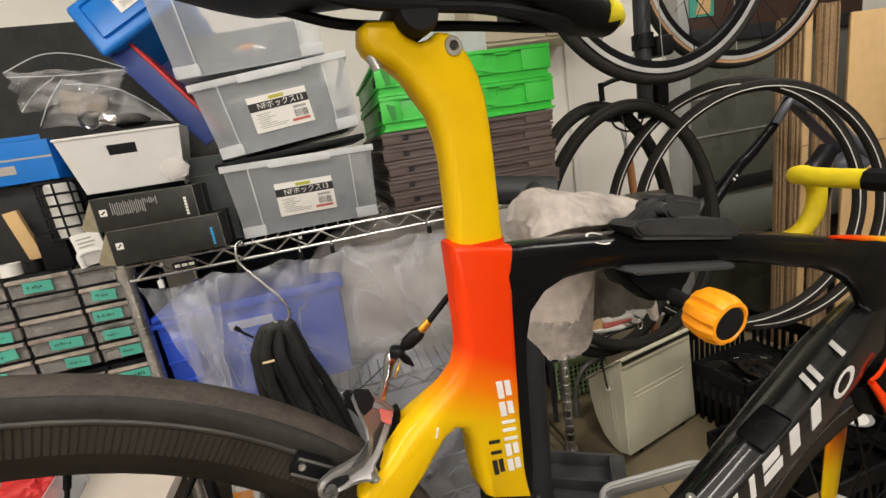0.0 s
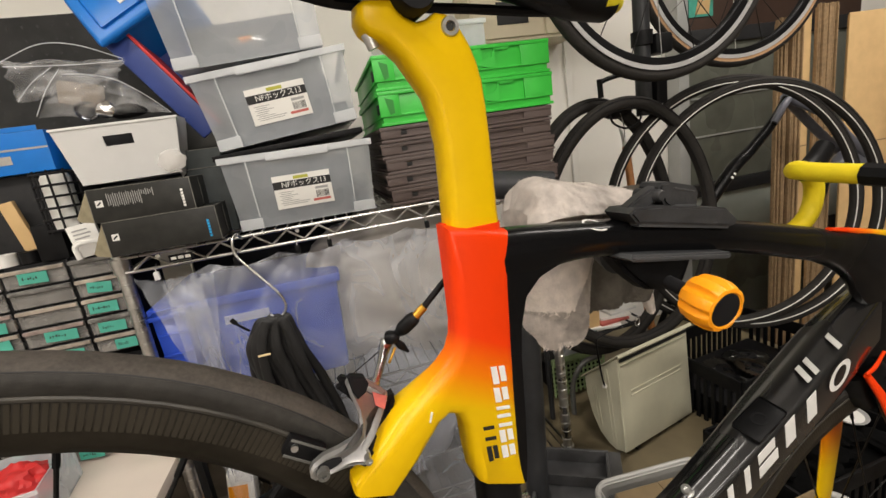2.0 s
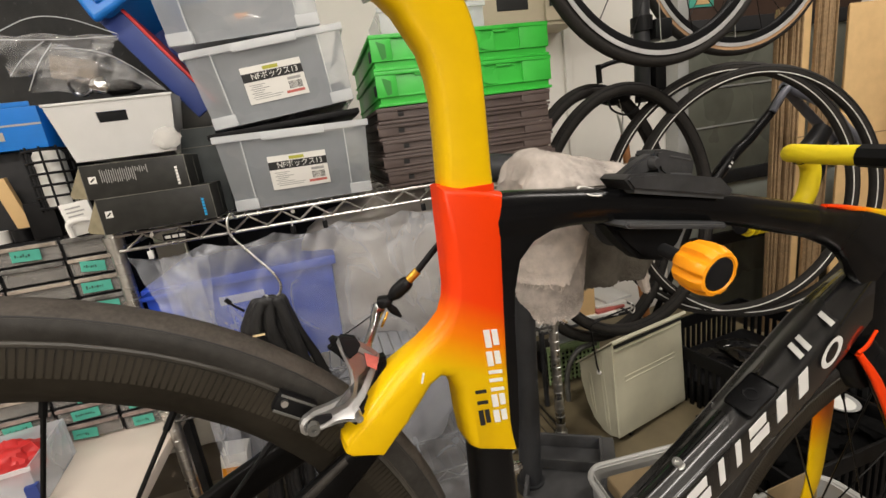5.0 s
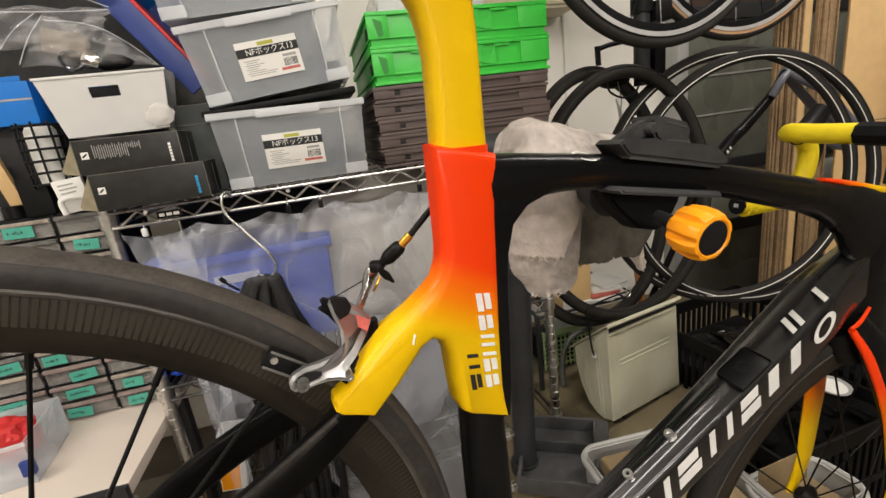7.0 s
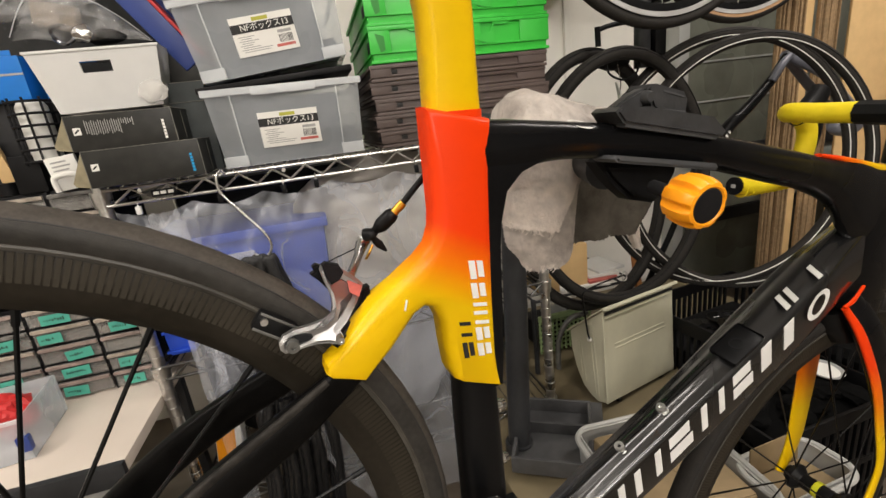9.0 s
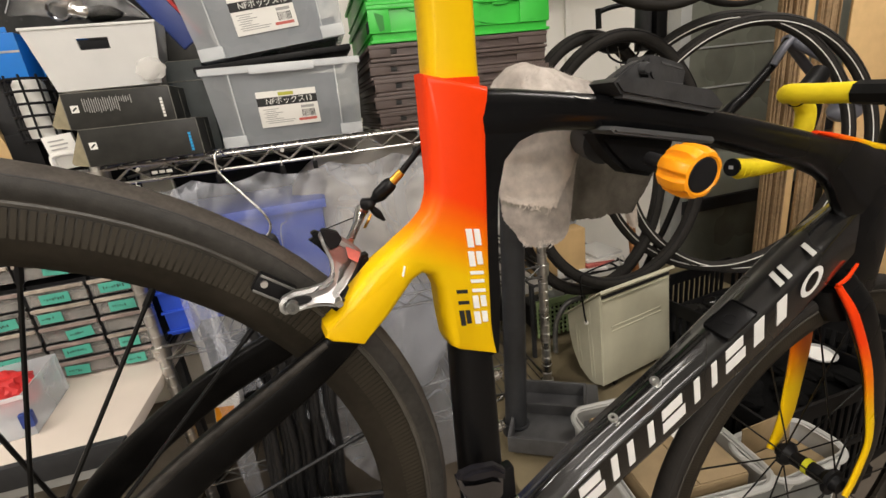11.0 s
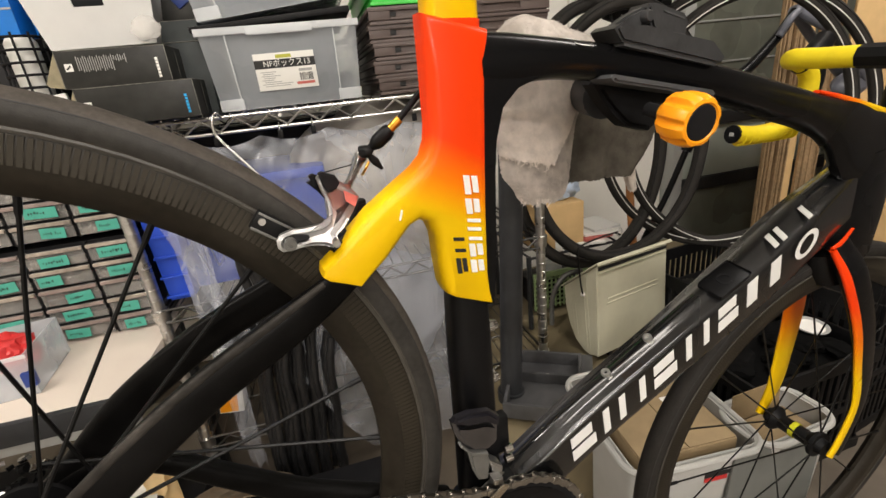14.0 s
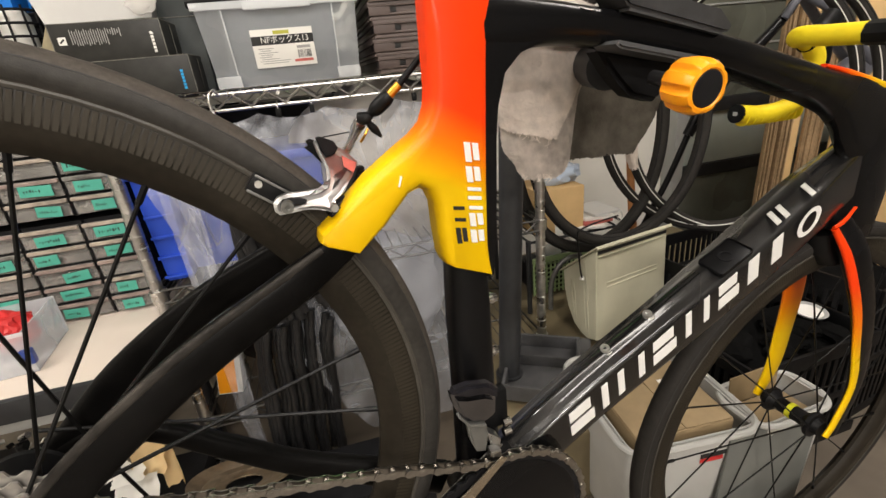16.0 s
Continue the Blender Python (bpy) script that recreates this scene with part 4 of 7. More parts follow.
for i in range(len(joints) - 1):
    p0, p1 = joints[i], joints[i + 1]
    d = p1 - p0
    ob = new("link", link_a if i % 2 else link_b)
    ob.parent = chain
    ob.matrix_local = Matrix.Translation((p0 + p1) / 2) @ Matrix.Rotation(-math.atan2(d.z, d.x), 4, "Y")

# front derailleur
mech = new("front_derailleur")
mech.parent = bike
M_smoke = mat("smoked_chrome", (0.24, 0.245, 0.27), 0.20, 1, 0.2, 40)
part("mech_body", prism([(0.3257, 0.0159), (0.3277, 0.0033), (0.3316, -0.0085), (0.3401, -0.0215), (0.3570, -0.0281), (0.3680, -0.0231), (0.3698, -0.0029), (0.3591, 0.0041), (0.3414, 0.0086)], -0.046, -0.0320, bevel=0.004), M_smoke, mech, "dark chromed body")
part("mech_cap", prism([(0.3255, 0.0181), (0.3286, 0.0222), (0.3415, 0.0222), (0.3611, 0.0166), (0.3709, 0.0063), (0.3692, -0.0031), (0.3581, 0.0054), (0.3405, 0.0092)], -0.0485, -0.0370, bevel=0.003), mat("dark_cap_plastic", (0.009, 0.0085, 0.011), 0.30, 0, 0.3, 60), mech, "dark plastic cap")
part("mech_band", prism([(0.3295, -0.0086), (0.3394, -0.0236), (0.3563, -0.0303), (0.3559, -0.0274), (0.3397, -0.0205), (0.3317, -0.0078)], -0.0478, -0.040, bevel=0.0006), M_galvd, mech, "grey lower trim band")
part("mech_link", prism([(0.3385, -0.0251), (0.3414, -0.0468), (0.3463, -0.0604), (0.3557, -0.0639), (0.3594, -0.0446), (0.3567, -0.0310)], -0.044, -0.0360, bevel=0.002), M_galvd, mech, "grey link arm")
part("mech_link", prism([(0.3592, -0.0445), (0.3619, -0.0606), (0.3714, -0.0697), (0.3732, -0.0590), (0.3649, -0.0507)], -0.042, -0.026, bevel=0.0015), M_polish, mech, "chromed link arm")
part("cage_bridge", prism([(0.3574, -0.0593), (0.3581, -0.0675), (0.3684, -0.0720), (0.3683, -0.0626)], -0.050, -0.040, bevel=0.001), M_polish, mech)
part("mech_clamp", box(0.345, 0.392, -0.024, -0.012, -0.062, -0.018, 0.003), M_rubber, mech)
part("cage_plate", prism([(0.3665, -0.066), (0.372, -0.070), (0.330, -0.105), (0.298, -0.118), (0.300, -0.108)], -0.0545, -0.0530), mat("dull_cage_steel", (0.50, 0.43, 0.33), 0.3, 0.9, 0.2, 60), mech, "dull bronze-grey cage plate")
part("inner_cage_plate", prism([(0.3665, -0.062), (0.374, -0.066), (0.33, -0.100), (0.300, -0.112), (0.302, -0.100)], -0.042, -0.0408), M_steel, mech)
for z in (-0.050, -0.062):
    part("mech_bolt", lathe([(0, -0.004), (0.0042, -0.004), (0.0042, 0.004), (0, 0.004)], "x", 12, m=T(0.385, -0.032, z), closed=False), M_alu, mech)


# ---- repair stand ----
stand = thing("repair_stand", "black bicycle repair stand with an orange clamp knob", "repair stand")
P_top = MS @ Vector((0.535, -0.115, 0.965))
P_clamp = MB @ Vector((0.555, 0.035, 0.262))
part("mast", wire([MS @ Vector((0.490, -0.135, 0.205)), P_top], 0.027, 20, 1), M_steelbk, stand, "dark grey painted steel mast")
part("mast_foot", wire([MS @ Vector((0.488, -0.137, 0.19)), MS @ Vector((0.490, -0.135, 0.225))], 0.034, 20, 1), M_steelbk, stand)
part("mast_head", wire([MS @ Vector((0.470, -0.10, 0.985)), MS @ Vector((0.60, -0.14, 0.965))], 0.030, 20, 1), M_steelbk, stand)
part("arm", wire([MS @ Vector((0.555, -0.13, 0.972)), P_clamp], 0.021, 18, 1), M_steelbk, stand)
clamp = new("clamp")
clamp.parent = stand
clamp.matrix_local = MB
M_clampb = mat("scuffed_clamp_plastic", (0.034, 0.0345, 0.036), 0.42, 0, 0.45, 90, bump=0.12, bump_scale=400, spec=0.4)
part("upper_jaw", prism([(0.5084, 0.3193), (0.514, 0.3225), (0.545, 0.3195), (0.5782, 0.3120), (0.6238, 0.3025), (0.6398, 0.2885), (0.636, 0.2835), (0.6278, 0.2838), (0.5166, 0.3091)], -0.029, 0.004, bevel=0.002), M_clampb, clamp)
part("jaw_pad", prism([(0.520, 0.3100), (0.630, 0.2855), (0.629, 0.2815), (0.519, 0.3060)], -0.0265, 0.006), M_jaw, clamp)
part("jaw_hinge", prism([(0.5500, 0.3340), (0.5530, 0.3375), (0.5617, 0.3371), (0.5943, 0.3278), (0.5987, 0.3215), (0.5962, 0.3085), (0.5645, 0.3120), (0.5560, 0.3180)], -0.021, 0.004, bevel=0.0022), M_clampb, clamp)
part("hinge_pin", lathe([(0, -0.0245), (0.0040, -0.0245), (0.0056, -0.022), (0.0056, 0.004), (0, 0.004)], "y", 18, m=T(0.5490, 0, 0.3270), closed=False), M_clampb, clamp)
part("hinge_slot", box(-0.013, 0.013, -0.0218, -0.0205, -0.0007, 0.0007, 0.0003, m=T(0.5795, 0, 0.3270, 0, 16, 0)), M_jaw, clamp)
part("hinge_slot", box(-0.014, 0.014, -0.0218, -0.0205, -0.0010, 0.0010, 0.0003, m=T(0.5800, 0, 0.3125, 0, 10, 0)), M_jaw, clamp)
part("jaw_arm", prism([(0.5120, 0.3150), (0.5150, 0.3215), (0.5330, 0.3300), (0.5470, 0.3345), (0.5540, 0.3350), (0.5560, 0.3220), (0.5300, 0.3160)], -0.018, -0.006, bevel=0.002), M_clampb, clamp)
part("lower_jaw", prism([(0.505, 0.2850), (0.6225, 0.2610), (0.6255, 0.2575), (0.6226, 0.2546), (0.5061, 0.2787), (0.5014, 0.2823)], -0.034, -0.004, bevel=0.002), M_jaw, clamp, "dark grey rubber-faced jaw")
part("clamp_body", prism([(0.5057, 0.2780), (0.5200, 0.2600), (0.5309, 0.2492), (0.5443, 0.2378), (0.5728, 0.2297), (0.5906, 0.2419), (0.5995, 0.2537), (0.6020, 0.2640)], -0.010, 0.012, bevel=0.004), mat("dull_clamp_casting", (0.005, 0.005, 0.0055), 0.6, 0, 0.4, 50, spec=0.15), clamp)
KN = MB @ T(0.5400, -0.0385, 0.2530) @ pose(0, 0, 0, 9, 0, -4) @ Matrix.Diagonal((0.80, 0.66, 0.80, 1))
knob = new("knob")
knob.parent = clamp
knob.matrix_local = MB.inverted() @ KN
part("screw", lathe([(0, -0.05), (0.0075, -0.05), (0.0075, 0.005), (0, 0.005)], "y", 16, closed=False), M_dark, knob)
kn = bmesh.new()
loops = []
for off, rr, deep in ((-0.034, 0.016, 0.0), (-0.036, 0.0215, 0.05), (-0.041, 0.0245, 0.11), (-0.055, 0.0262, 0.13), (-0.068, 0.0262, 0.12), (-0.076, 0.0245, 0.09), (-0.0805, 0.0225, 0.04), (-0.0815, 0.0190, 0.0), (-0.0798, 0.0175, 0.0)):
    lp = []
    for i in range(128):
        q = 2 * math.pi * i / 128
        g = max(0.0, math.cos(8 * q) - 0.05) / 0.95
        lp.append(Vector((math.cos(q), 0, math.sin(q))) * rr * (1 - 1.45 * deep * g) + Vector((0, off, 0)))
    loops.append(lp)
rings(kn, loops)
bmesh.ops.recalc_face_normals(kn, faces=kn.faces)
part("grip", kn, M_orange, knob, "orange fluted plastic grip")
part("cap", lathe([(0, -0.0806), (0.0165, -0.0809), (0.0176, -0.0797), (0, -0.0797)], "y", 32, closed=False), M_dark, knob, "black end cap")

# towel over the arm
def towel_flap(rows_, seed, wob=0.005, ragged=0.004, thick=0.0035, fold=0.002, waves=2.0, slope=0.0):
    """A hanging flap: rows (height, left, right, depth) from the top down, with a frayed lower edge."""
    bm = bmesh.new()
    nu, nv = 70, 90
    line = smooth_path([(r[1], r[2], r[0]) for r in rows_], 12)
    deep = smooth_path([(r[3], 0, 0) for r in rows_], 12)
    grid = []
    for j in range(nv):
        t = j / (nv - 1) * (len(line) - 1)
        i0 = min(int(t), len(line) - 2)
        p = line[i0].lerp(line[i0 + 1], t - i0)
        y = deep[i0].lerp(deep[i0 + 1], t - i0).x
        row = []
        for i in range(nu):
            u = i / (nu - 1)
            x = p.x + (p.y - p.x) * u
            q = Vector((x, seed, p.z))
            n = noise.noise(q * 18) * wob * 0.6 + noise.noise(q * 70) * 0.0008 + noise.noise(q * 330) * 0.0006
            edge = 1.0 if j > nv - 3 else 0.0
            side = 1.0 if i in (0, nu - 1) else 0.0
            fray = noise.noise(Vector((u * 40, seed, j * 0.7)))
            bow = fold * math.sin(u * waves * math.pi + seed) * (0.25 + 0.75 * j / nv) + 0.030 * max(0.0, 0.16 - u)
            row.append(bm.verts.new((x + side * 0.0016 * fray, y + bow + n, p.z - (0.06 + slope * j / nv) * (x - p.x) + edge * ragged * fray + n * 0.3)))
        grid.append(row)
    for j in range(nv - 1):
        for i in range(nu - 1):
            bm.faces.new((grid[j][i], grid[j + 1][i], grid[j + 1][i + 1], grid[j][i + 1]))
    bmesh.ops.solidify(bm, geom=bm.faces[:], thickness=thick)
    return bm


towel = thing("towel", "dirty grey terry towel draped over the stand arm", "towel", MB)
part("front_flap", towel_flap([(0.322, 0.482, 0.588, 0.100), (0.306, 0.478, 0.583, 0.094), (0.288, 0.471, 0.573, 0.088), (0.264, 0.4655, 0.563, 0.086), (0.246, 0.4620, 0.553, 0.085), (0.229, 0.4600, 0.541, 0.084), (0.211, 0.4635, 0.531, 0.083)], 1.3, 0.003, fold=0.0015, slope=0.24), M_towel, towel)
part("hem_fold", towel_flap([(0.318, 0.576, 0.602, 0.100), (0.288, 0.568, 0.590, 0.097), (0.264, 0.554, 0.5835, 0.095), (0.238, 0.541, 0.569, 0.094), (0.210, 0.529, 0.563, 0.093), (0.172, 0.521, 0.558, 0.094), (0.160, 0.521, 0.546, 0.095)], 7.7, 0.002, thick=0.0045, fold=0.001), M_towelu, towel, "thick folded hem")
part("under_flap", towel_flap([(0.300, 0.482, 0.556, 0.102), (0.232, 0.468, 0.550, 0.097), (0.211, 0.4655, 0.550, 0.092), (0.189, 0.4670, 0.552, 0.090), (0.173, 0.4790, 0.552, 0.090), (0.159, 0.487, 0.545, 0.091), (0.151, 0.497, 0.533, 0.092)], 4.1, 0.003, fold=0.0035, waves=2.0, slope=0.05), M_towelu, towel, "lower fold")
part("side_flap", towel_flap([(0.312, 0.588, 0.742, 0.150), (0.28, 0.584, 0.752, 0.146), (0.25, 0.582, 0.752, 0.144), (0.214, 0.582, 0.744, 0.142), (0.186, 0.585, 0.729, 0.142), (0.160, 0.592, 0.708, 0.142), (0.150, 0.597, 0.700, 0.142)], 5.7, 0.003, fold=0.006, waves=4.0), M_towelb, towel, "greasy side flap, painted dark for its shade")
part("side_tail", towel_flap([(0.165, 0.690, 0.712, 0.143), (0.140, 0.697, 0.716, 0.144), (0.118, 0.708, 0.720, 0.145)], 2.4, 0.001), M_towel, towel, "pale hanging corner")
for k in range(46):
    # loose threads along the hem
    rk = random.Random(k)
    u = rk.random()
    x0, z0, y0 = (0.469 + 0.055 * u, 0.216 - 0.023 * u, 0.0855) if k % 2 else (0.487 + 0.043 * u, 0.160 - 0.009 * u, 0.0925)
    part("thread", wire([(x0, y0, z0), (x0 + rk.uniform(-0.003, 0.003), y0 - 0.002, z0 - rk.uniform(0.002, 0.006)), (x0 + rk.uniform(-0.005, 0.005), y0 - 0.001, z0 - rk.uniform(0.005, 0.010))], 0.00035, 4, 2), M_towel, towel)
TOP = ((0.474, 0.098, 0.300, 0.030, 0.020), (0.486, 0.100, 0.306, 0.040, 0.034), (0.505, 0.102, 0.308, 0.046, 0.040), (0.530, 0.105, 0.306, 0.048, 0.037), (0.556, 0.109, 0.302, 0.048, 0.031), (0.590, 0.114, 0.298, 0.047, 0.028), (0.625, 0.119, 0.294, 0.044, 0.024), (0.648, 0.121, 0.290, 0.036, 0.018))
loops = []
for x in np.linspace(TOP[0][0], TOP[-1][0], 110):
    cy, cz, ry_, rz_ = (float(np.interp(x, [q[0] for q in TOP], [q[k] for q in TOP])) for k in (1, 2, 3, 4))
    lp = []
    for q in np.linspace(0, 2 * math.pi, 110, endpoint=False):
        p = Vector((x, math.cos(q), math.sin(q)))
        n = 1 + 0.16 * noise.noise(Vector((x * 26, p.y * 1.4, p.z * 1.4))) + 0.05 * noise.noise(Vector((x * 90, p.y * 4, p.z * 4))) + 0.02 * noise.noise(Vector((x * 420, p.y * 17, p.z * 17)))
        low = 0.30 if p.z < 0 else 1.0
        lp.append(Vector((x + 0.005 * noise.noise(Vector((x * 30, p.y * 3, p.z * 3 + 7))), cy + ry_ * p.y * n * (0.6 + 0.4 * low), cz + rz_ * p.z * n * low)))
    loops.append(lp)
bm = rings(bmesh.new(), loops)
bmesh.ops.recalc_face_normals(bm, faces=bm.faces)
# top gets a darker towel copy to offset the strong overhead light
part("crumpled_top", bm, mat("dimmed_stained_top", (0.50, 0.455, 0.415), 0.95, 0, 0.45, 55, bump=0.3, bump_scale=600, spec=0.05), towel)
# short terry loops standing off the cloth
fr = random.Random(17)
for ob in list(towel.children):
    if ob.name.split(".")[0] in ("front_flap", "hem_fold", "under_flap", "crumpled_top"):
        verts_, faces_ = [], []
        for f in ob.data.polygons:
            for k in range(1 if fr.random() < 0.8 else 2):
                c, nrm = Vector(f.center), Vector(f.normal)
                if nrm.y > 0.5:
                    continue
                d = (nrm + Vector((fr.uniform(-1, 1), fr.uniform(-1, 1), fr.uniform(-1.2, 0.6))) * 0.9).normalized() * fr.uniform(0.0008, 0.0026)
                e = Vector((fr.uniform(-1, 1), fr.uniform(-1, 1), fr.uniform(-1, 1))).normalized() * 0.00028
                c = c + Vector((fr.uniform(-1, 1), 0, fr.uniform(-1, 1))) * 0.0006
                i0 = len(verts_)
                verts_ += [c - e, c + e, c + d]
                faces_.append((i0, i0 + 1, i0 + 2))
        fz = bpy.data.meshes.new("terry_loop")
        fz.from_pydata(verts_, [], faces_)
        fz.materials.append(ob.data.materials[0])
        fo = new("terry_loop", fz)
        fo.parent = ob
        tagged(fo, kind="stuff")


# ---- the wire shelf ----
rack = thing("wire_shelf_rack", "chromed wire shelving rack with grooved round posts", "shelf", MS)
ring_me = mesh_of("groove_ring", lathe([(0.0126, -0.0016), (0.0136, -0.0008), (0.0136, 0.0008), (0.0126, 0.0016)], "z", 14), M_steel)
for a in (-0.27, 0.65):
    for b in (0.0, 0.44):
        post = part("post", wire([(a, b, 0.0), (a, b, 0.985)], 0.0125, 14, 1), M_steel, rack)
        if b == 0.0:
            for k in range(36):
                g = new("groove_ring", ring_me)
                g.parent = post
                g.location = (a, b, 0.04 + k * 0.0254)
        for z in (0.945, 0.562, 0.207):
            part("collar", lathe([(0.0132, -0.018), (0.0165, -0.018), (0.0180, 0.012), (0.0132, 0.012)], "z", 18, m=T(a, b, z)), M_steel, rack)
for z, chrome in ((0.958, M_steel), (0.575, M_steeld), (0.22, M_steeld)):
    for b in (0.0, 0.44):
        for dz in (0.0, -0.030):
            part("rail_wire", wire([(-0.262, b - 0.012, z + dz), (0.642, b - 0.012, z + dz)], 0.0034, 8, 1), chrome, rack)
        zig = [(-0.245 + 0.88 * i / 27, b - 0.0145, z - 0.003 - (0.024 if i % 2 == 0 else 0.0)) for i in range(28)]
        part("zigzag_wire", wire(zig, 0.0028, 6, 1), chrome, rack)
    for a in (-0.27, 0.65):
        for dz in (0.0, -0.030):
            part("rail_wire", wire([(a, 0.012, z + dz), (a, 0.428, z + dz)], 0.0034, 8, 1), chrome, rack)
    grid = bmesh.new()
    for i in range(36):
        a = -0.25 + 0.88 * i / 35
        wire([(a, -0.012, z + 0.0045), (a, 0.43, z + 0.0045)], 0.0016, 6, 1, bm=grid)
    for b in (0.12, 0.32):
        wire([(-0.265, b, z), (0.645, b, z)], 0.0028, 6, 1, bm=grid)
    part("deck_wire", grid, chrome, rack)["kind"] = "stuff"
part("name_plate", box(-0.180, -0.135, -0.0175, -0.0160, 0.934, 0.948, 0.001), M_dark, rack, "small dark name plate")
for k in range(3):
    part("plate_bar", box(-0.176 + k * 0.013, -0.166 + k * 0.013, -0.0182, -0.0176, 0.938, 0.944, 0), M_label, rack)
for a in (-0.197, 0.07, 0.36):
    part("rivet", lathe([(0, -0.0195), (0.004, -0.0195), (0.0045, -0.0165), (0, -0.0165)], "y", 12, m=T(a, 0, 0.951), closed=False), M_steel, rack)


# ---- clear storage boxes ----
def glyphs(text, size, material, parent, m):
    cu = bpy.data.curves.new("writing", "FONT")
    cu.body, cu.size, cu.align_x, cu.align_y = text, size, "CENTER", "CENTER"
    tmp = new("writing_source", cu)
    me = bpy.data.meshes.new_from_object(tmp.evaluated_get(bpy.context.evaluated_depsgraph_get()))
    bpy.data.objects.remove(tmp)
    bpy.data.curves.remove(cu)
    me.materials.clear()
    me.materials.append(material)
    ob = new("writing", me)
    ob.parent = parent
    ob.matrix_local = m
    return ob


def paper_label(parent, m, writing=True):
    """A product label 0.117 wide and 0.069 high, in the x z plane, facing -y."""
    lab = part("label", box(-0.0585, 0.0585, -0.0006, 0, -0.0345, 0.0345, 0, m=m), M_label, parent, "white paper label with a black title band")
    def strip(name, x0, x1, z0, z1, material, d=0.0010):
        part(name, box(x0, x1, -d, -d + 0.0003, z0, z1, 0, m=m), material, lab, smooth=False)
    strip("title_band", -0.0585, 0.0585, 0.0065, 0.0225, M_ink)
    strip("header_bar", -0.016, 0.014, 0.0245, 0.031, M_lime)
    rnd = random.Random(4)
    for k in range(8):
        z = 0.000 - k * 0.0038
        strip("print_bar", -0.050 + 0.004 * (k % 2), -0.050 + rnd.uniform(0.02, 0.062), z - 0.0007, z + 0.0006, M_grey)
    strip("print_bar", 0.024, 0.050, -0.003, 0.002, M_grey)
    for k in range(11):
        x = 0.0245 + k * 0.0024
        strip("barcode_bar", x, x + rnd.uniform(0.0006, 0.0016), -0.020, -0.006, M_ink)
    strip("red_bar", 0.016, 0.052, -0.0275, -0.0225, M_pink)
    if writing:
        glyphs("NFボックス13", 0.0150, M_label, lab, m @ T(0.004, -0.0013, 0.0145, 90, 0, 0) @ Matrix.Diagonal((0.98, 1, 1, 1)))
    return lab


def storage_box(m, w=0.272, d=0.37, h=0.142, fill=0.7, label=True, fill_mat=None):
    st = thing("storage_box", "clear plastic storage box holding dark parts", "storage box", m, "clear storage boxes")
    e, t = 0.011, 0.0022
    hw = w / 2
    def wall(name, c, axis):
        bm = bmesh.new()
        if axis == "f":
            q = [(-hw, 0, 0), (hw, 0, 0), (hw + e, -e, h), (-hw - e, -e, h)]
        elif axis == "b":
            q = [(-hw, d, 0), (hw, d, 0), (hw + e, d + e, h), (-hw - e, d + e, h)]
        elif axis == "l":
            q = [(-hw, 0, 0), (-hw, d, 0), (-hw - e, d + e, h), (-hw - e, -e, h)]
        else:
            q = [(hw, 0, 0), (hw, d, 0), (hw + e, d + e, h), (hw + e, -e, h)]
        bm.faces.new([bm.verts.new(p) for p in q])
        bmesh.ops.solidify(bm, geom=bm.faces[:], thickness=t)
        part(name, bm, M_clear, st)
    for n_, ax in (("front_wall", "f"), ("back_wall", "b"), ("side_wall", "l"), ("side_wall", "r")):
        wall(n_, 0, ax)
    part("base", box(-hw, hw, 0.0, d, 0.0, 0.003, 0.001), M_clear, st)
    rim = bmesh.new()
    o = e + 0.005
    for x0, x1, y0, y1 in ((-hw - o, hw + o, -o, -e + 0.003), (-hw - o, hw + o, d + e - 0.003, d + o), (-hw - o, -hw - e + 0.003, -e, d + e), (hw + e - 0.003, hw + o, -e, d + e)):
        box(x0, x1, y0, y1, h - 0.013, h, 0.0015, bm=rim)
    part("rim", rim, M_frost, st, "frosted rim")
    part("grip_lip", box(-0.062, 0.062, -o - 0.004, -o + 0.001, h - 0.017, h - 0.001, 0.002), M_frost, st)
    for s in (-1, 1):
        def lean(x):
            bm = bmesh.new()
            box(x - 0.0012, x + 0.0012, -0.005, 0.0, 0.0, h - 0.010, 0.0005, bm=bm)
            for v in bm.verts:
                v.co.y -= e * v.co.z / h
                v.co.x += s * 0.004 * v.co.z / h
            return bm
        part("rib", lean(s * (hw - 0.040)), M_frost, st)
        part("foot", box(s * hw - 0.004 - (0.040 if s > 0 else -0.002), s * hw + 0.004 + (0.040 if s < 0 else -0.002), -0.008, 0.004, 0.0, 0.022, 0.002), M_frost, st)
    if fill:
        body = box(-hw + 0.036, hw - 0.036, 0.006, d - 0.03, 0.004, h * fill, 0.006)
        part("contents", body, fill_mat or M_grit, st, "dark grey parts inside")
        part("contents", box(-hw + 0.006, -hw + 0.034, 0.05, d - 0.03, 0.004, h * fill * 0.30, 0.006), fill_mat or M_grit, st)
        part("contents", box(hw - 0.034, hw - 0.006, 0.05, d - 0.03, 0.004, h * fill * 0.45, 0.006), fill_mat or M_grit, st)
    if label:
        paper_label(st, T(0, 0, 0) @ Matrix.Translation((-0.002, -0.0060, 0.066)) @ Matrix.Rotation(math.atan2(e, h), 4, "X"))
    return st


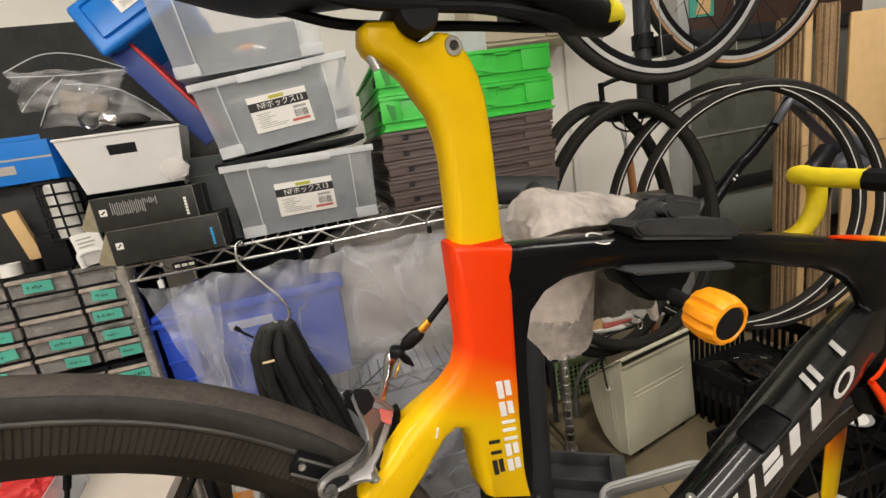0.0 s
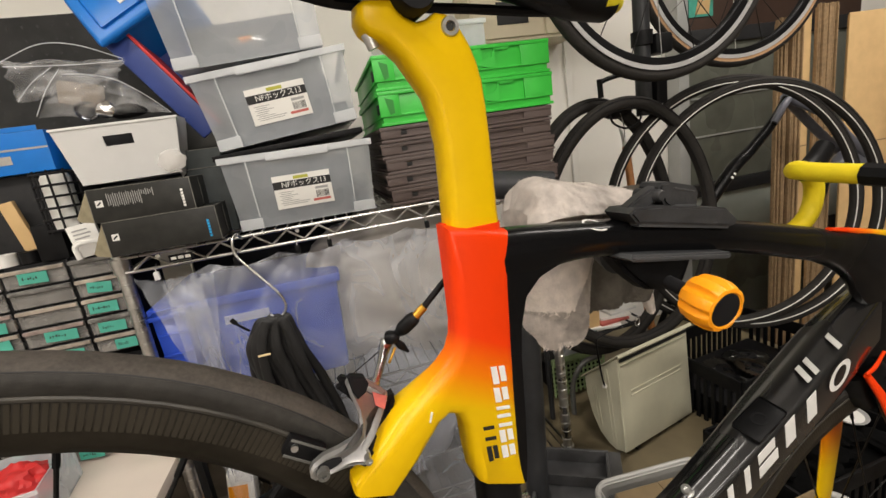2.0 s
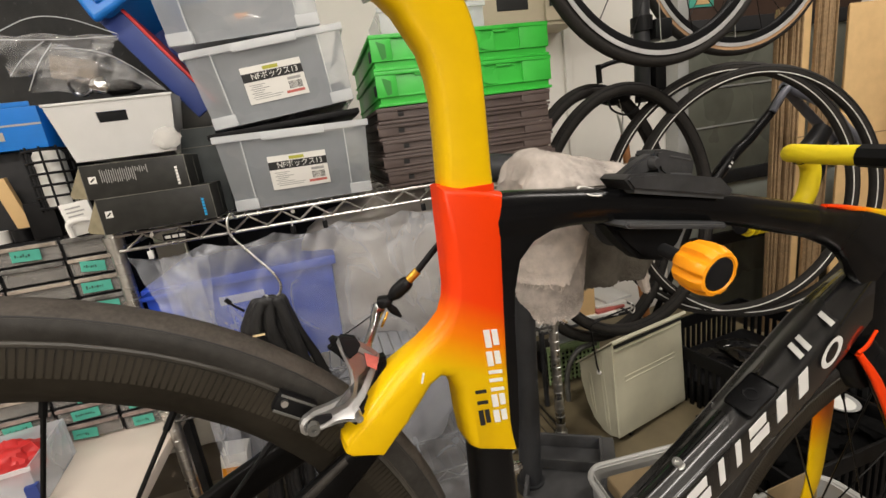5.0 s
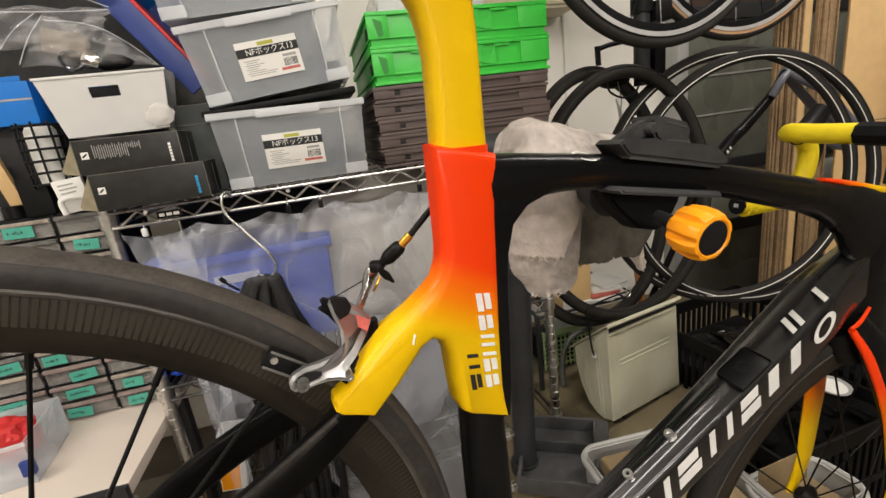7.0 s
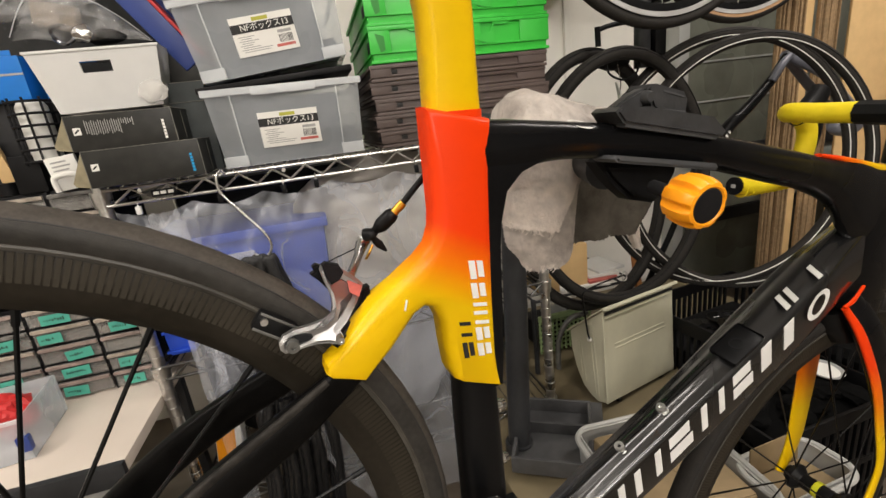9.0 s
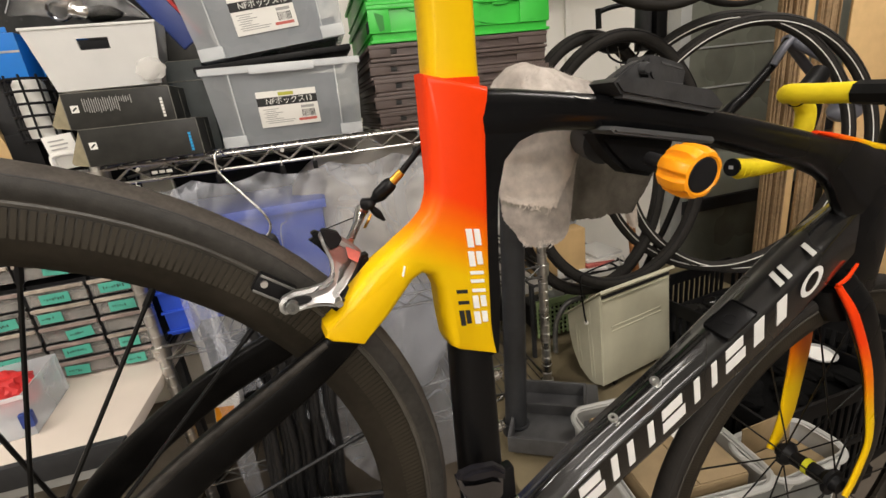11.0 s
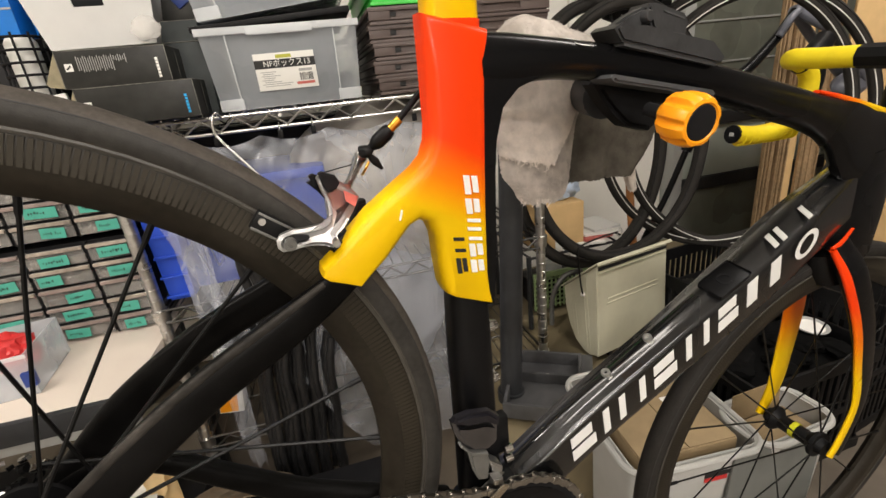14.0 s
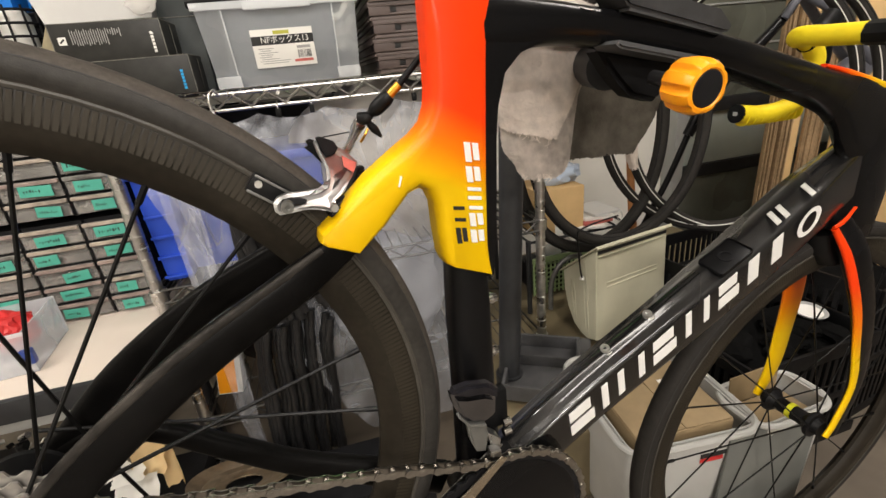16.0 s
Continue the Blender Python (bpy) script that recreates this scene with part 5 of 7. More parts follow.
M_grit = mat("grey_bagged_parts", (0.085, 0.100, 0.118), 0.55, 0, 0.6, 9)
storage_box(MS @ T(0.102, 0.004, 0.9665), 0.277, h=0.151, fill=0.84)
storage_box(MS @ T(0.0985, 0.004, 1.1450, 0, -6.2, 0), 0.277, h=0.146, fill=0.70)
storage_box(MS @ T(0.057, -0.002, 1.2960, 0, -4.2, 0), 0.277, h=0.172, fill=0.42, label=False, fill_mat=mat("grey_wrapped_parts", (0.12, 0.13, 0.14), 0.6, 0, 0.4, 14))
solo("black_folder", box(-0.155, 0.15, 0.0, 0.36, 0.0, 0.012, 0.003), M_rubber, "flat black plastic folder between the boxes", "folder", MS @ T(0.095, 0.0, 1.1215, 0, -3.6, 0))
# added shape standing in for a bright orange reflection in the top box
lamp_bit = thing("reflection_patch", "small silver and orange shape imitating a reflection", "packet", MS @ T(0.06, 0.012, 1.327))
part("foil", loft([(-0.03, 0, 0, 0.008, 0.01), (0.0, 0, 0.006, 0.013, 0.012), (0.03, 0, 0, 0.005, 0.008)], power=2.2), M_alu, lamp_bit)
part("orange_glint", loft([(-0.018, -0.004, 0.004, 0.008, 0.01), (0.006, -0.004, 0.008, 0.006, 0.01)], power=2.2), M_orange, lamp_bit, "orange print")


# ---- stacked crates ----
def crate(m, w, d, h, material, label, group):
    cr = thing("stacking_crate", label, "crate", m, group)
    hw = w / 2
    part("front_wall", box(-hw + 0.006, hw - 0.006, 0.006, 0.010, 0.0, h, 0.001), material, cr)
    part("back_wall", box(-hw + 0.006, hw - 0.006, d - 0.010, d - 0.006, 0.0, h, 0.001), material, cr)
    for s in (-1, 1):
        part("side_wall", box(s * (hw - 0.008) - 0.002, s * (hw - 0.008) + 0.002, 0.008, d - 0.008, 0.0, h, 0.001), material, cr)
    part("base", box(-hw + 0.006, hw - 0.006, 0.006, d - 0.006, 0.0, 0.004, 0.001), material, cr)
    for z0, z1, o in ((h - 0.008, h, 0.0), (0.0, 0.006, 0.001), (h * 0.26, h * 0.26 + 0.004, 0.002)):
        part("front_lip", box(-hw + o, hw - o, o, 0.0075, z0, z1, 0.0012), material, cr)
        part("side_lip", box(-hw + o, -hw + 0.0085, 0.0076, d - o, z0, z1, 0.0012), material, cr)
        part("side_lip", box(hw - 0.0085, hw - o, 0.0076, d - o, z0, z1, 0.0012), material, cr)
    for x0, x1 in ((-hw + 0.001, -hw + 0.045), (hw - 0.070, hw - 0.001), (-0.05, 0.04)):
        part("corner_rib", box(x0, x1, 0.0015, 0.0065, h * 0.26, h - 0.002, 0.0015), material, cr)
    part("drop_panel", prism([(-hw + 0.075, h - 0.002), (-hw + 0.088, h * 0.80), (-0.075, h * 0.80), (-0.062, h - 0.002)], 0.002, 0.0062, bevel=0.001), material, cr)
    part("drop_panel", prism([(0.06, h - 0.002), (0.073, h * 0.80), (hw - 0.10, h * 0.80), (hw - 0.085, h - 0.002)], 0.002, 0.0062, bevel=0.001), material, cr)
    if h > 0.05:
        part("corner_notch", prism([(-hw + 0.014, h * 0.82), (-hw + 0.032, h * 0.72), (-hw + 0.032, h * 0.36), (-hw + 0.022, h * 0.30)], 0.0005, 0.0020), M_greend, cr, "corner notch painted in shaded green")
        part("scoop_edge", prism([(0.070, h * 0.90), (0.070, h * 0.28), (0.052, h * 0.30), (0.030, h * 0.40), (0.0, h * 0.44), (0.0, h * 0.52), (0.034, h * 0.50), (0.060, h * 0.62)], 0.0002, 0.0030, bevel=0.001), material, cr)
    else:
        for x in (-hw + 0.040, 0.020):
            part("grip_hole", box(x, x + 0.018, 0.0045, 0.0062, h * 0.42, h * 0.70, 0.001), M_ink, cr, "dark grip hole")
    part("grip_hole", box(-hw + 0.0045, -hw + 0.0062, 0.04, 0.075, h * 0.40, h * 0.70, 0.001), M_ink, cr, "dark grip hole")
    return cr


for i in range(5):
    crate(MS @ T(0.478 + (0.003, -0.002, 0.002, -0.003, 0.0)[i], -0.020 + (0, 0.004, 0.001, 0.005, 0)[i], 0.9655 + i * 0.0335), 0.402, 0.44, 0.0330, M_brown, "flat dark brown plastic stacking crate", "brown stacked crates")
for i in range(2):
    crate(MS @ T(0.485, -0.022 + 0.003 * i, 1.1345 + i * 0.071), 0.402, 0.45, 0.070, M_green, "bright green plastic stacking crate", "green stacked crates")
clear_bin = thing("clear_tub", "clear plastic tub above the green crates", "tub", MS @ T(0.46, 0.14, 1.2775))
part("front_wall", box(-0.12, 0.14, 0.0, 0.003, 0.0, 0.09, 0.001), M_clear, clear_bin)
part("side_wall", box(-0.12, -0.117, 0.003, 0.2, 0.0, 0.09, 0.001), M_clear, clear_bin)
part("side_wall", box(0.137, 0.14, 0.003, 0.2, 0.0, 0.09, 0.001), M_clear, clear_bin)
part("rim", box(-0.125, 0.145, -0.006, 0.0, 0.078, 0.09, 0.002), M_frost, clear_bin)


# ---- white handled bin with bags ----
wb = thing("white_bin", "white plastic bin with a slotted handle, full of bags", "bin", MS @ T(-0.2135, 0.03, 1.1050))
def slant_panel(name, pts, parent, material, thick=0.0025):
    bm = bmesh.new()
    bm.faces.new([bm.verts.new(p) for p in pts])
    bmesh.ops.solidify(bm, geom=bm.faces[:], thickness=thick)
    part(name, bm, material, parent)
W0, W1, WH = 0.088, 0.108, 0.106
def wx(s, z):
    return s * (W0 + (W1 - W0) * z / WH)
def wy(z):
    return -0.016 * z / WH
front_bm = bmesh.new()
zs, xs = (0, 0.066, 0.085, WH), (-1, -0.26, 0.23, 1)
for j in range(3):
    for i in range(3):
        if (i, j) == (1, 1):
            continue
        q = []
        for jj, ii in ((j, i), (j, i + 1), (j + 1, i + 1), (j + 1, i)):
            z = zs[jj]
            q.append(front_bm.verts.new((wx(1, z) * xs[ii], wy(z), z)))
        front_bm.faces.new(q)
bmesh.ops.remove_doubles(front_bm, verts=front_bm.verts, dist=1e-5)
bmesh.ops.solidify(front_bm, geom=front_bm.faces[:], thickness=-0.003)
part("front_wall", front_bm, M_whitebin, wb, "white wall with a handle slot", smooth=False)
slant_panel("side_wall", [(-W0, 0, 0), (-W0, 0.26, 0), (-W1, 0.276, WH), (-W1, -0.016, WH)], wb, M_whitebin)
slant_panel("side_wall", [(W0, 0, 0), (W0, 0.26, 0), (W1, 0.276, WH), (W1, -0.016, WH)], wb, M_whitebin)
slant_panel("back_wall", [(-W0, 0.26, 0), (W0, 0.26, 0), (W1, 0.276, WH), (-W1, 0.276, WH)], wb, M_whitebin)
part("base", box(-W0, W0, 0, 0.26, 0, 0.003, 0.001), M_whitebin, wb)
part("rim", box(-W1 - 0.002, W1 + 0.002, -0.0205, -0.0155, WH - 0.004, WH + 0.001, 0.0015), M_whitebin, wb)
part("dark_filling", box(-0.085, 0.085, 0.02, 0.25, 0.004, 0.09, 0.01), M_dark, wb, "dark parts inside")


M_wad = mat("clear_tape_wad", (0.80, 0.78, 0.74), 0.3, 0, 0.1, 40, alpha=0.45)


def crumple(size, seed, amp=0.3, sub=3, scale=3.0, squash=(1, 1, 1)):
    bm = bmesh.new()
    bmesh.ops.create_icosphere(bm, subdivisions=sub, radius=1.0)
    for v in bm.verts:
        n = noise.noise(v.co * scale + Vector((seed, 0, 0))) + 0.5 * noise.noise(v.co * scale * 2.3 + Vector((0, seed, 0)))
        v.co = Vector([c * q * size for c, q in zip(v.co * (1 + amp * n), squash)])
    return bm


solo("tape_wad", crumple(0.026, 3.1, 0.22, 3, 2.0, (1, 0.35, 0.8)), M_wad, "crumpled wad of clear white tape on the bin", "tape", MS @ T(-0.135, 0.012, 1.1290))


def film_bag(name, label, m, corners, depth, seed, material):
    """A zip bag: two wavy sheets, pinched at the edge, between four corners (along, up)."""
    bm = bmesh.new()
    nu, nv = 90, 46
    for side in (-1, 1):
        vs = []
        for j in range(nv):
            row = []
            for i in range(nu):
                u, v = i / (nu - 1) * 2 - 1, j / (nv - 1) * 2 - 1
                bulge = max(0.0, (1 - u ** 4) * (1 - v ** 4)) ** 0.6
                f, g = (u + 1) / 2, (v + 1) / 2
                lo = Vector(corners[0]).lerp(Vector(corners[1]), f)
                hi = Vector(corners[3]).lerp(Vector(corners[2]), f)
                p = lo.lerp(hi, g)
                p = Vector((p.x, 0, p.y))
                q = Vector((p.x * 16 + p.z * 9 + seed, p.z * 20 - p.x * 6, side * 1.7))
                n = 0.5 * noise.noise(p * 12 + Vector((seed, side, 0))) + 1.0 * (0.35 - abs(noise.noise(q))) + 0.55 * (0.3 - abs(noise.noise(q * 2.1 + Vector((3, seed, 0)))))
                y = side * depth / 2 * bulge * (0.7 + 0.7 * n) + 0.012 * noise.noise(Vector((u * 2 + seed, v * 2, 0)))
                row.append(bm.verts.new((p.x + 0.01 * noise.noise(Vector((v * 3, seed, side))), y, p.z + 0.008 * noise.noise(Vector((u * 2.2, seed, 4.0))))))
            vs.append(row)
        for j in range(nv - 1):
            for i in range(nu - 1):
                bm.faces.new((vs[j][i], vs[j][i + 1], vs[j + 1][i + 1], vs[j + 1][i]))
    bg = thing(name, label, "bag", m)
    part("film", bm, material, bg)
    return bg


zb = film_bag("zip_bag", "clear zip bag of small metal parts", MS @ T(-0.250, 0.040, 1.255), ((-0.092, -0.018), (0.132, -0.034), (0.060, 0.036), (-0.032, 0.064)), 0.060, 2.0, M_zip)
part("foam_pad", box(-0.040, 0.030, -0.012, 0.012, -0.016, 0.026, 0.006, m=T(-0.008, 0, 0.010, 0, 14, 0)), mat("beige_foam", (0.50, 0.42, 0.34), 0.8, 0, 0.2, 40, alpha=0.35), zb, "pale beige pad inside")
part("steel_ring", wire([(0.019 * math.cos(q), 0.006 * math.sin(q * 2), 0.015 * math.sin(q)) for q in np.linspace(0, 2 * math.pi, 20, endpoint=False)], 0.0035, 8, 3, closed=True), M_smoke, zb, "dark steel ring inside").location = (-0.004, -0.012, -0.016)
part("metal_part", crumple(0.016, 7.0, 0.4, 2, 2.5, (1.2, 0.6, 1.0)), M_alu, zb, "shiny metal part").location = (0.024, -0.014, -0.018)
part("dark_part", crumple(0.020, 9.0, 0.3, 2, 2.0, (1.6, 0.6, 0.7)), M_rubber, zb).location = (0.056, 0.0, -0.022)
part("side_seam", wire([(-0.090, -0.008, -0.014), (-0.060, -0.016, 0.026), (-0.030, -0.012, 0.062)], 0.0008, 6, 8), M_frost, zb, "white side seam")
part("side_seam", wire([(-0.026, -0.016, 0.052), (0.020, -0.030, 0.044), (0.062, -0.024, 0.030), (0.100, -0.016, 0.000), (0.130, -0.004, -0.032)], 0.0007, 6, 8), M_frost, zb, "white side seam")
zb2 = film_bag("zip_bag", "empty clear zip bag with a white seam", MS @ T(-0.278, 0.062, 1.315), ((-0.098, -0.044), (0.074, -0.019), (0.098, 0.016), (-0.101, 0.032)), 0.035, 6.0, M_zip)
part("zip_seam", wire([(-0.100, -0.010, 0.028), (-0.030, -0.018, 0.050), (0.030, -0.020, 0.044), (0.098, -0.008, 0.016)], 0.0009, 6, 8), M_frost, zb2, "white zip seam")
part("zip_seam", wire([(-0.098, -0.010, 0.020), (-0.020, -0.020, 0.012), (0.040, -0.018, 0.010), (0.096, -0.008, 0.012)], 0.0008, 6, 8), M_frost, zb2, "white zip seam")
part("side_seam", wire([(-0.094, -0.008, -0.042), (-0.060, -0.016, -0.014), (-0.020, -0.018, 0.010)], 0.0008, 6, 8), M_frost, zb2, "white side seam")


# ---- black parts cartons with flaps ----
M_scuff = mat("scuffed_carton_edge", (0.16, 0.155, 0.135), 0.7, 0, 0.7, 120)


def parts_carton(m, w, d, h, stripe, flap):
    ct = thing("parts_carton", "black parts carton with small white print", "carton", m, "black parts cartons")
    part("body", box(0, w, 0, d, 0, h, 0.0012), M_cardk, ct)
    part("icon", box(0.010, 0.022, -0.0008, -0.0003, h * 0.46, h * 0.46 + 0.0125, 0.0), M_label, ct, "white square icon")
    part("icon_mark", box(-0.0045, 0.0045, -0.0014, -0.0008, -0.0013, 0.0013, 0, m=T(0.016, 0, h * 0.46 + 0.0062, 0, -40, 0)), M_ink, ct)
    for p0, p1 in (((0, 0, 0), (0, 0, h)), ((0, 0, h), (w, 0, h)), ((w, 0, 0), (w, 0, h)), ((w, 0, h), (w, d, h)), ((0, 0, h), (0, d, h))):
        part("worn_edge", wire([p0, p1], 0.0007, 6, 1), M_scuff, ct)
    part("end_seam", box(w, w + 0.0006, d * 0.28, d * 0.28 + 0.0012, 0.004, h - 0.004, 0), M_scuff, ct)
    rnd = random.Random(int(w * 1000))
    if stripe == "white":
        for k in range(22):
            x = 0.030 + k * 0.0036
            hh = rnd.uniform(0.021, 0.026) if k < 16 else rnd.uniform(0.008, 0.016)
            part("print_bar", box(x, x + 0.0013, -0.0006, -0.0002, h * 0.84 - hh, h * 0.84 - 0.0015 * (k % 3), 0), M_grey, ct)
    for k in range(6):
        part("end_mark", box(w - 0.020, w - 0.0155, -0.0006, -0.0002, 0.008 + k * 0.0058, 0.0125 + k * 0.0058, 0), M_label if stripe == "white" else M_cyan, ct)
    if flap:
        part("open_flap", prism([(0, 0.001), (-0.030, 0.006), (-0.034, 0.012), (0, h)], 0.0, 0.0012, m=T(0, 0.002, 0, 0, 0, -20)), M_kraft, ct, "brown inner face of the open flap")
        part("open_flap", prism([(0, h), (-0.022, h * 0.5), (-0.034, 0.012), (-0.004, 0.0)], d - 0.002, d, m=T(0, 0, 0)), M_kraft, ct)
    return ct


parts_carton(MS @ T(-0.262, -0.045, 0.9665), 0.194, 0.24, 0.066, "cyan", True)
parts_carton(MS @ T(-0.271, -0.045, 1.0335, 0, 0.6, 0), 0.172, 0.22, 0.061, "white", True)
tall = thing("tall_carton", "tall dark teal-grey carton with a pale inner flap", "carton", MS @ T(-0.127, 0.06, 0.9665))
M_slate = mat("dark_teal_carton", (0.040, 0.048, 0.048), 0.45, 0, 0.35, 30, spec=0.4)
part("body", box(0, 0.074, 0, 0.26, 0, 0.178, 0.0012), M_slate, tall)
part("tuck_panel", box(0.001, 0.073, -0.0012, -0.0002, 0.140, 0.1775, 0.0), M_slate, tall)
part("fold_line", wire([(0.0, -0.0012, 0.140), (0.074, -0.0012, 0.140)], 0.0008, 6, 1), M_scuff, tall)
part("worn_edge", wire([(0.0, 0.0, 0.178), (0.074, 0.0, 0.178)], 0.0009, 6, 1), M_scuff, tall)
part("inner_flap", prism([(0, 0.135), (-0.008, 0.128), (-0.012, 0.140), (0, 0.172)], 0.0, 0.0012), M_label, tall, "cream inner flap")
solo("black_lid_box", box(0, 0.072, 0, 0.26, 0, 0.058, 0.003), M_cardk, "black lidded carton behind the storage boxes", "carton", MS @ T(-0.124, 0.08, 1.1460))

# ---- blue tub, navy case ----
tub = thing("blue_tub", "bright blue plastic tub tipped on its side", "tub", MS @ T(-0.146, 0.08, 1.447, -22, -29, 0))
part("shell", box(-0.088, 0.088, 0.0, 0.18, -0.05, 0.055, 0.018, 0.008, seg=4), M_blue, tub)
part("rim", box(-0.102, 0.102, -0.012, 0.004, -0.058, 0.068, 0.010, seg=3), M_blue, tub, "thick rounded rim")
part("inset", box(-0.078, 0.078, -0.0145, -0.0115, -0.036, 0.046, 0.006), M_blue, tub)
part("price_label", box(-0.022, 0.034, -0.0165, -0.0150, -0.016, 0.024, 0.0005, m=T(0, 0, 0, 0, -2, 0)), M_label, tub, "white price label")
part("tape_piece", box(0.026, 0.046, -0.0175, -0.0166, -0.020, -0.004, 0.0005, m=T(0, 0, 0, 0, -2, 0)), M_card, tub)
part("red_print", box(-0.020, 0.006, -0.0175, -0.0166, 0.014, 0.023, 0.0, m=T(0, 0, 0, 0, -2, 0)), M_pink, tub)
for k in range(9):
    part("bar_code", box(-0.012 + k * 0.0034, -0.0105 + k * 0.0034, -0.0172, -0.0166, -0.010, 0.006, 0.0, m=T(0, 0, 0, 0, -2, 0)), M_grey, tub)
case = thing("navy_case", "long navy blue plastic case with a red edge", "case", MS @ T(-0.132, 0.075, 1.282, 0, 56, 0))
part("case_body", box(-0.125, 0.125, 0.0, 0.14, -0.022, 0.022, 0.003), M_navy, case)
part("red_edge", box(-0.126, 0.126, -0.002, 0.14, 0.0222, 0.0285, 0.001), M_redp, case, "red plastic edge")
solo("dark_case", box(-0.07, 0.07, 0.0, 0.16, -0.05, 0.05, 0.004), M_navy, "dark navy case leaning behind the tub", "case", MS @ T(-0.095, 0.16, 1.34, 0, 40, 0))

# ---- under the shelf: blue containers, film, hook, tubes ----
bc = thing("blue_container", "royal blue plastic container behind a plastic sheet", "container", MS @ T(-0.07, 0.07, 0.5820))
part("shell", box(-0.185, 0.185, 0, 0.30, 0, 0.245, 0.010, 0.012), M_royal, bc)
part("rim", box(-0.205, 0.205, -0.022, 0.32, 0.225, 0.247, 0.004), M_royal, bc)
part("card_slot", box(-0.062, 0.035, -0.0125, -0.0085, 0.176, 0.196, 0.002), M_frost, bc, "pale label strip")
sb = thing("blue_bin", "royal blue parts bin with ribs", "bin", MS @ T(-0.238, 0.02, 0.5820))
part("shell", box(-0.012, 0.040, 0, 0.045, 0, 0.235, 0.004, 0.006), M_royal, sb)
for k in range(5):
    part("rib", box(-0.016, 0.042, -0.007, 0.0, 0.008 + k * 0.046, 0.014 + k * 0.046, 0.0015), M_royal, sb)
part("lip", box(-0.024, 0.052, -0.016, 0.055, 0.232, 0.242, 0.003), M_royal, sb)
wbag = thing("white_bag", "pale plastic-wrapped bundle behind the sheet", "bag", MS @ T(0.30, 0.17, 0.735))
part("wrap", crumple(0.20, 5.0, 0.16, 4, 2.2, (1.35, 0.55, 1.05)), mat("pale_wrap", (0.52, 0.49, 0.45), 0.55, 0, 0.3, 10), wbag)


# dark panel added to black out the pale wall behind the film
solo("dark_back_panel", box(-0.25, 0.62, 0.345, 0.42, 0.5815, 0.925, 0.012), M_dark, "dark panel added to darken the back of the shelf", "bag", MS)


def crease_lines(seed, n, a0, a1, z0, z1):
    """Straight creases of a film: middle, direction, half length, height."""
    r = random.Random(seed)
    out = []
    for _ in range(n):
        q = r.gauss(1.2, 0.75)
        out.append((r.uniform(a0, a1), r.uniform(z0, z1), math.cos(q), math.sin(q), r.uniform(0.03, 0.14), r.uniform(0.0012, 0.0042) * r.choice((-1, 1))))
    return out


def hanging_sheet(a0, a1, top, bottom, seed, nu=210, nv=190, b0=-0.028, sway=0.0, slant=0.0):
    bm = bmesh.new()
    rows = []
    lines_ = crease_lines(seed, 70 if nu > 100 else 14, a0, a1, bottom(0.5), top)
    for j in range(nv):
        v = j / (nv - 1)
        row = []
        for i in range(nu):
            u = i / (nu - 1)
            sag = 0.016 * abs(math.sin(u * math.pi * 5)) ** 0.8
            zt = top - sag
            zb_ = bottom(u)
            z = zt + (zb_ - zt) * v
            a = a0 + (a1 - a0) * u + sway * v * (1 - 1.6 * u) + slant * v * (1 - u) ** 2
            fold = math.sin(u * 11 + seed) * 0.010 * v
            for kc, ac in enumerate((-0.205, -0.058, 0.064, 0.130, 0.345)):
                dx, dz = a - ac, 0.935 - z
                rr = math.hypot(dx, dz)
                th = math.atan2(dx, dz)
                fold += 0.0050 * math.exp(-rr * 5.5) * min(1.0, rr * 22) * (1 - abs(math.sin(th * 4.5 + kc * 1.7 + 0.8 * noise.noise(Vector((rr * 7, kc, seed))))) * 2)
            n = noise.noise(Vector((a * 7 + seed, z * 6, 0))) * 0.016 + (0.45 - abs(noise.noise(Vector((a * 13 + z * 6, z * 11 - a * 4 + seed, 1))))) * 0.010
            for ca, cz, dx, dz, hl, hgt in lines_:
                al, ac = (a - ca) * dx + (z - cz) * dz, (z - cz) * dx - (a - ca) * dz
                if abs(al) < hl * 2 and abs(ac) < 0.05:
                    fold += hgt * math.exp(-abs(ac) / 0.008 - (al / hl) ** 2)
            row.append(bm.verts.new((a, b0 + fold + n * (0.35 + 0.8 * v), z)))
        rows.append(row)
    for j in range(nv - 1):
        for i in range(nu - 1):
            bm.faces.new((rows[j][i], rows[j][i + 1], rows[j + 1][i + 1], rows[j + 1][i]))
    return bm


sheet = thing("plastic_sheet", "creased clear plastic sheet clipped under the shelf", "plastic sheet", MS)
part("film", hanging_sheet(-0.245, 0.43, 0.918, lambda u: 0.50 - 0.44 * max(0.0, min(1.0, (u - 0.12) * 2.5)), 1.0, slant=0.10), M_sheet, sheet)
part("film_fold", hanging_sheet(-0.205, -0.10, 0.912, lambda u: 0.42, 4.0, 24, 50, -0.036, 0.13), M_sheet, sheet)
part("film_fold", hanging_sheet(-0.195, -0.125, 0.900, lambda u: 0.12, 6.5, 24, 70, -0.044, 0.02), M_sheet, sheet)
for a in (-0.205, -0.058, 0.064, 0.130, 0.345):
    cl = thing("curtain_clip", "small black clip holding the plastic sheet", "clip", MS @ T(a, -0.020, 0.922), "sheet clips")
    part("hook", wire([(0, 0.004, 0.014), (0, 0.0, 0.010), (0, -0.006, 0.004), (0, -0.006, -0.004)], 0.0012, 6, 4), M_steel, cl)
    part("jaw", box(-0.0048, 0.0048, -0.012, -0.003, -0.016, 0.0, 0.0015), M_whitebin if a == -0.205 else M_rubber, cl)
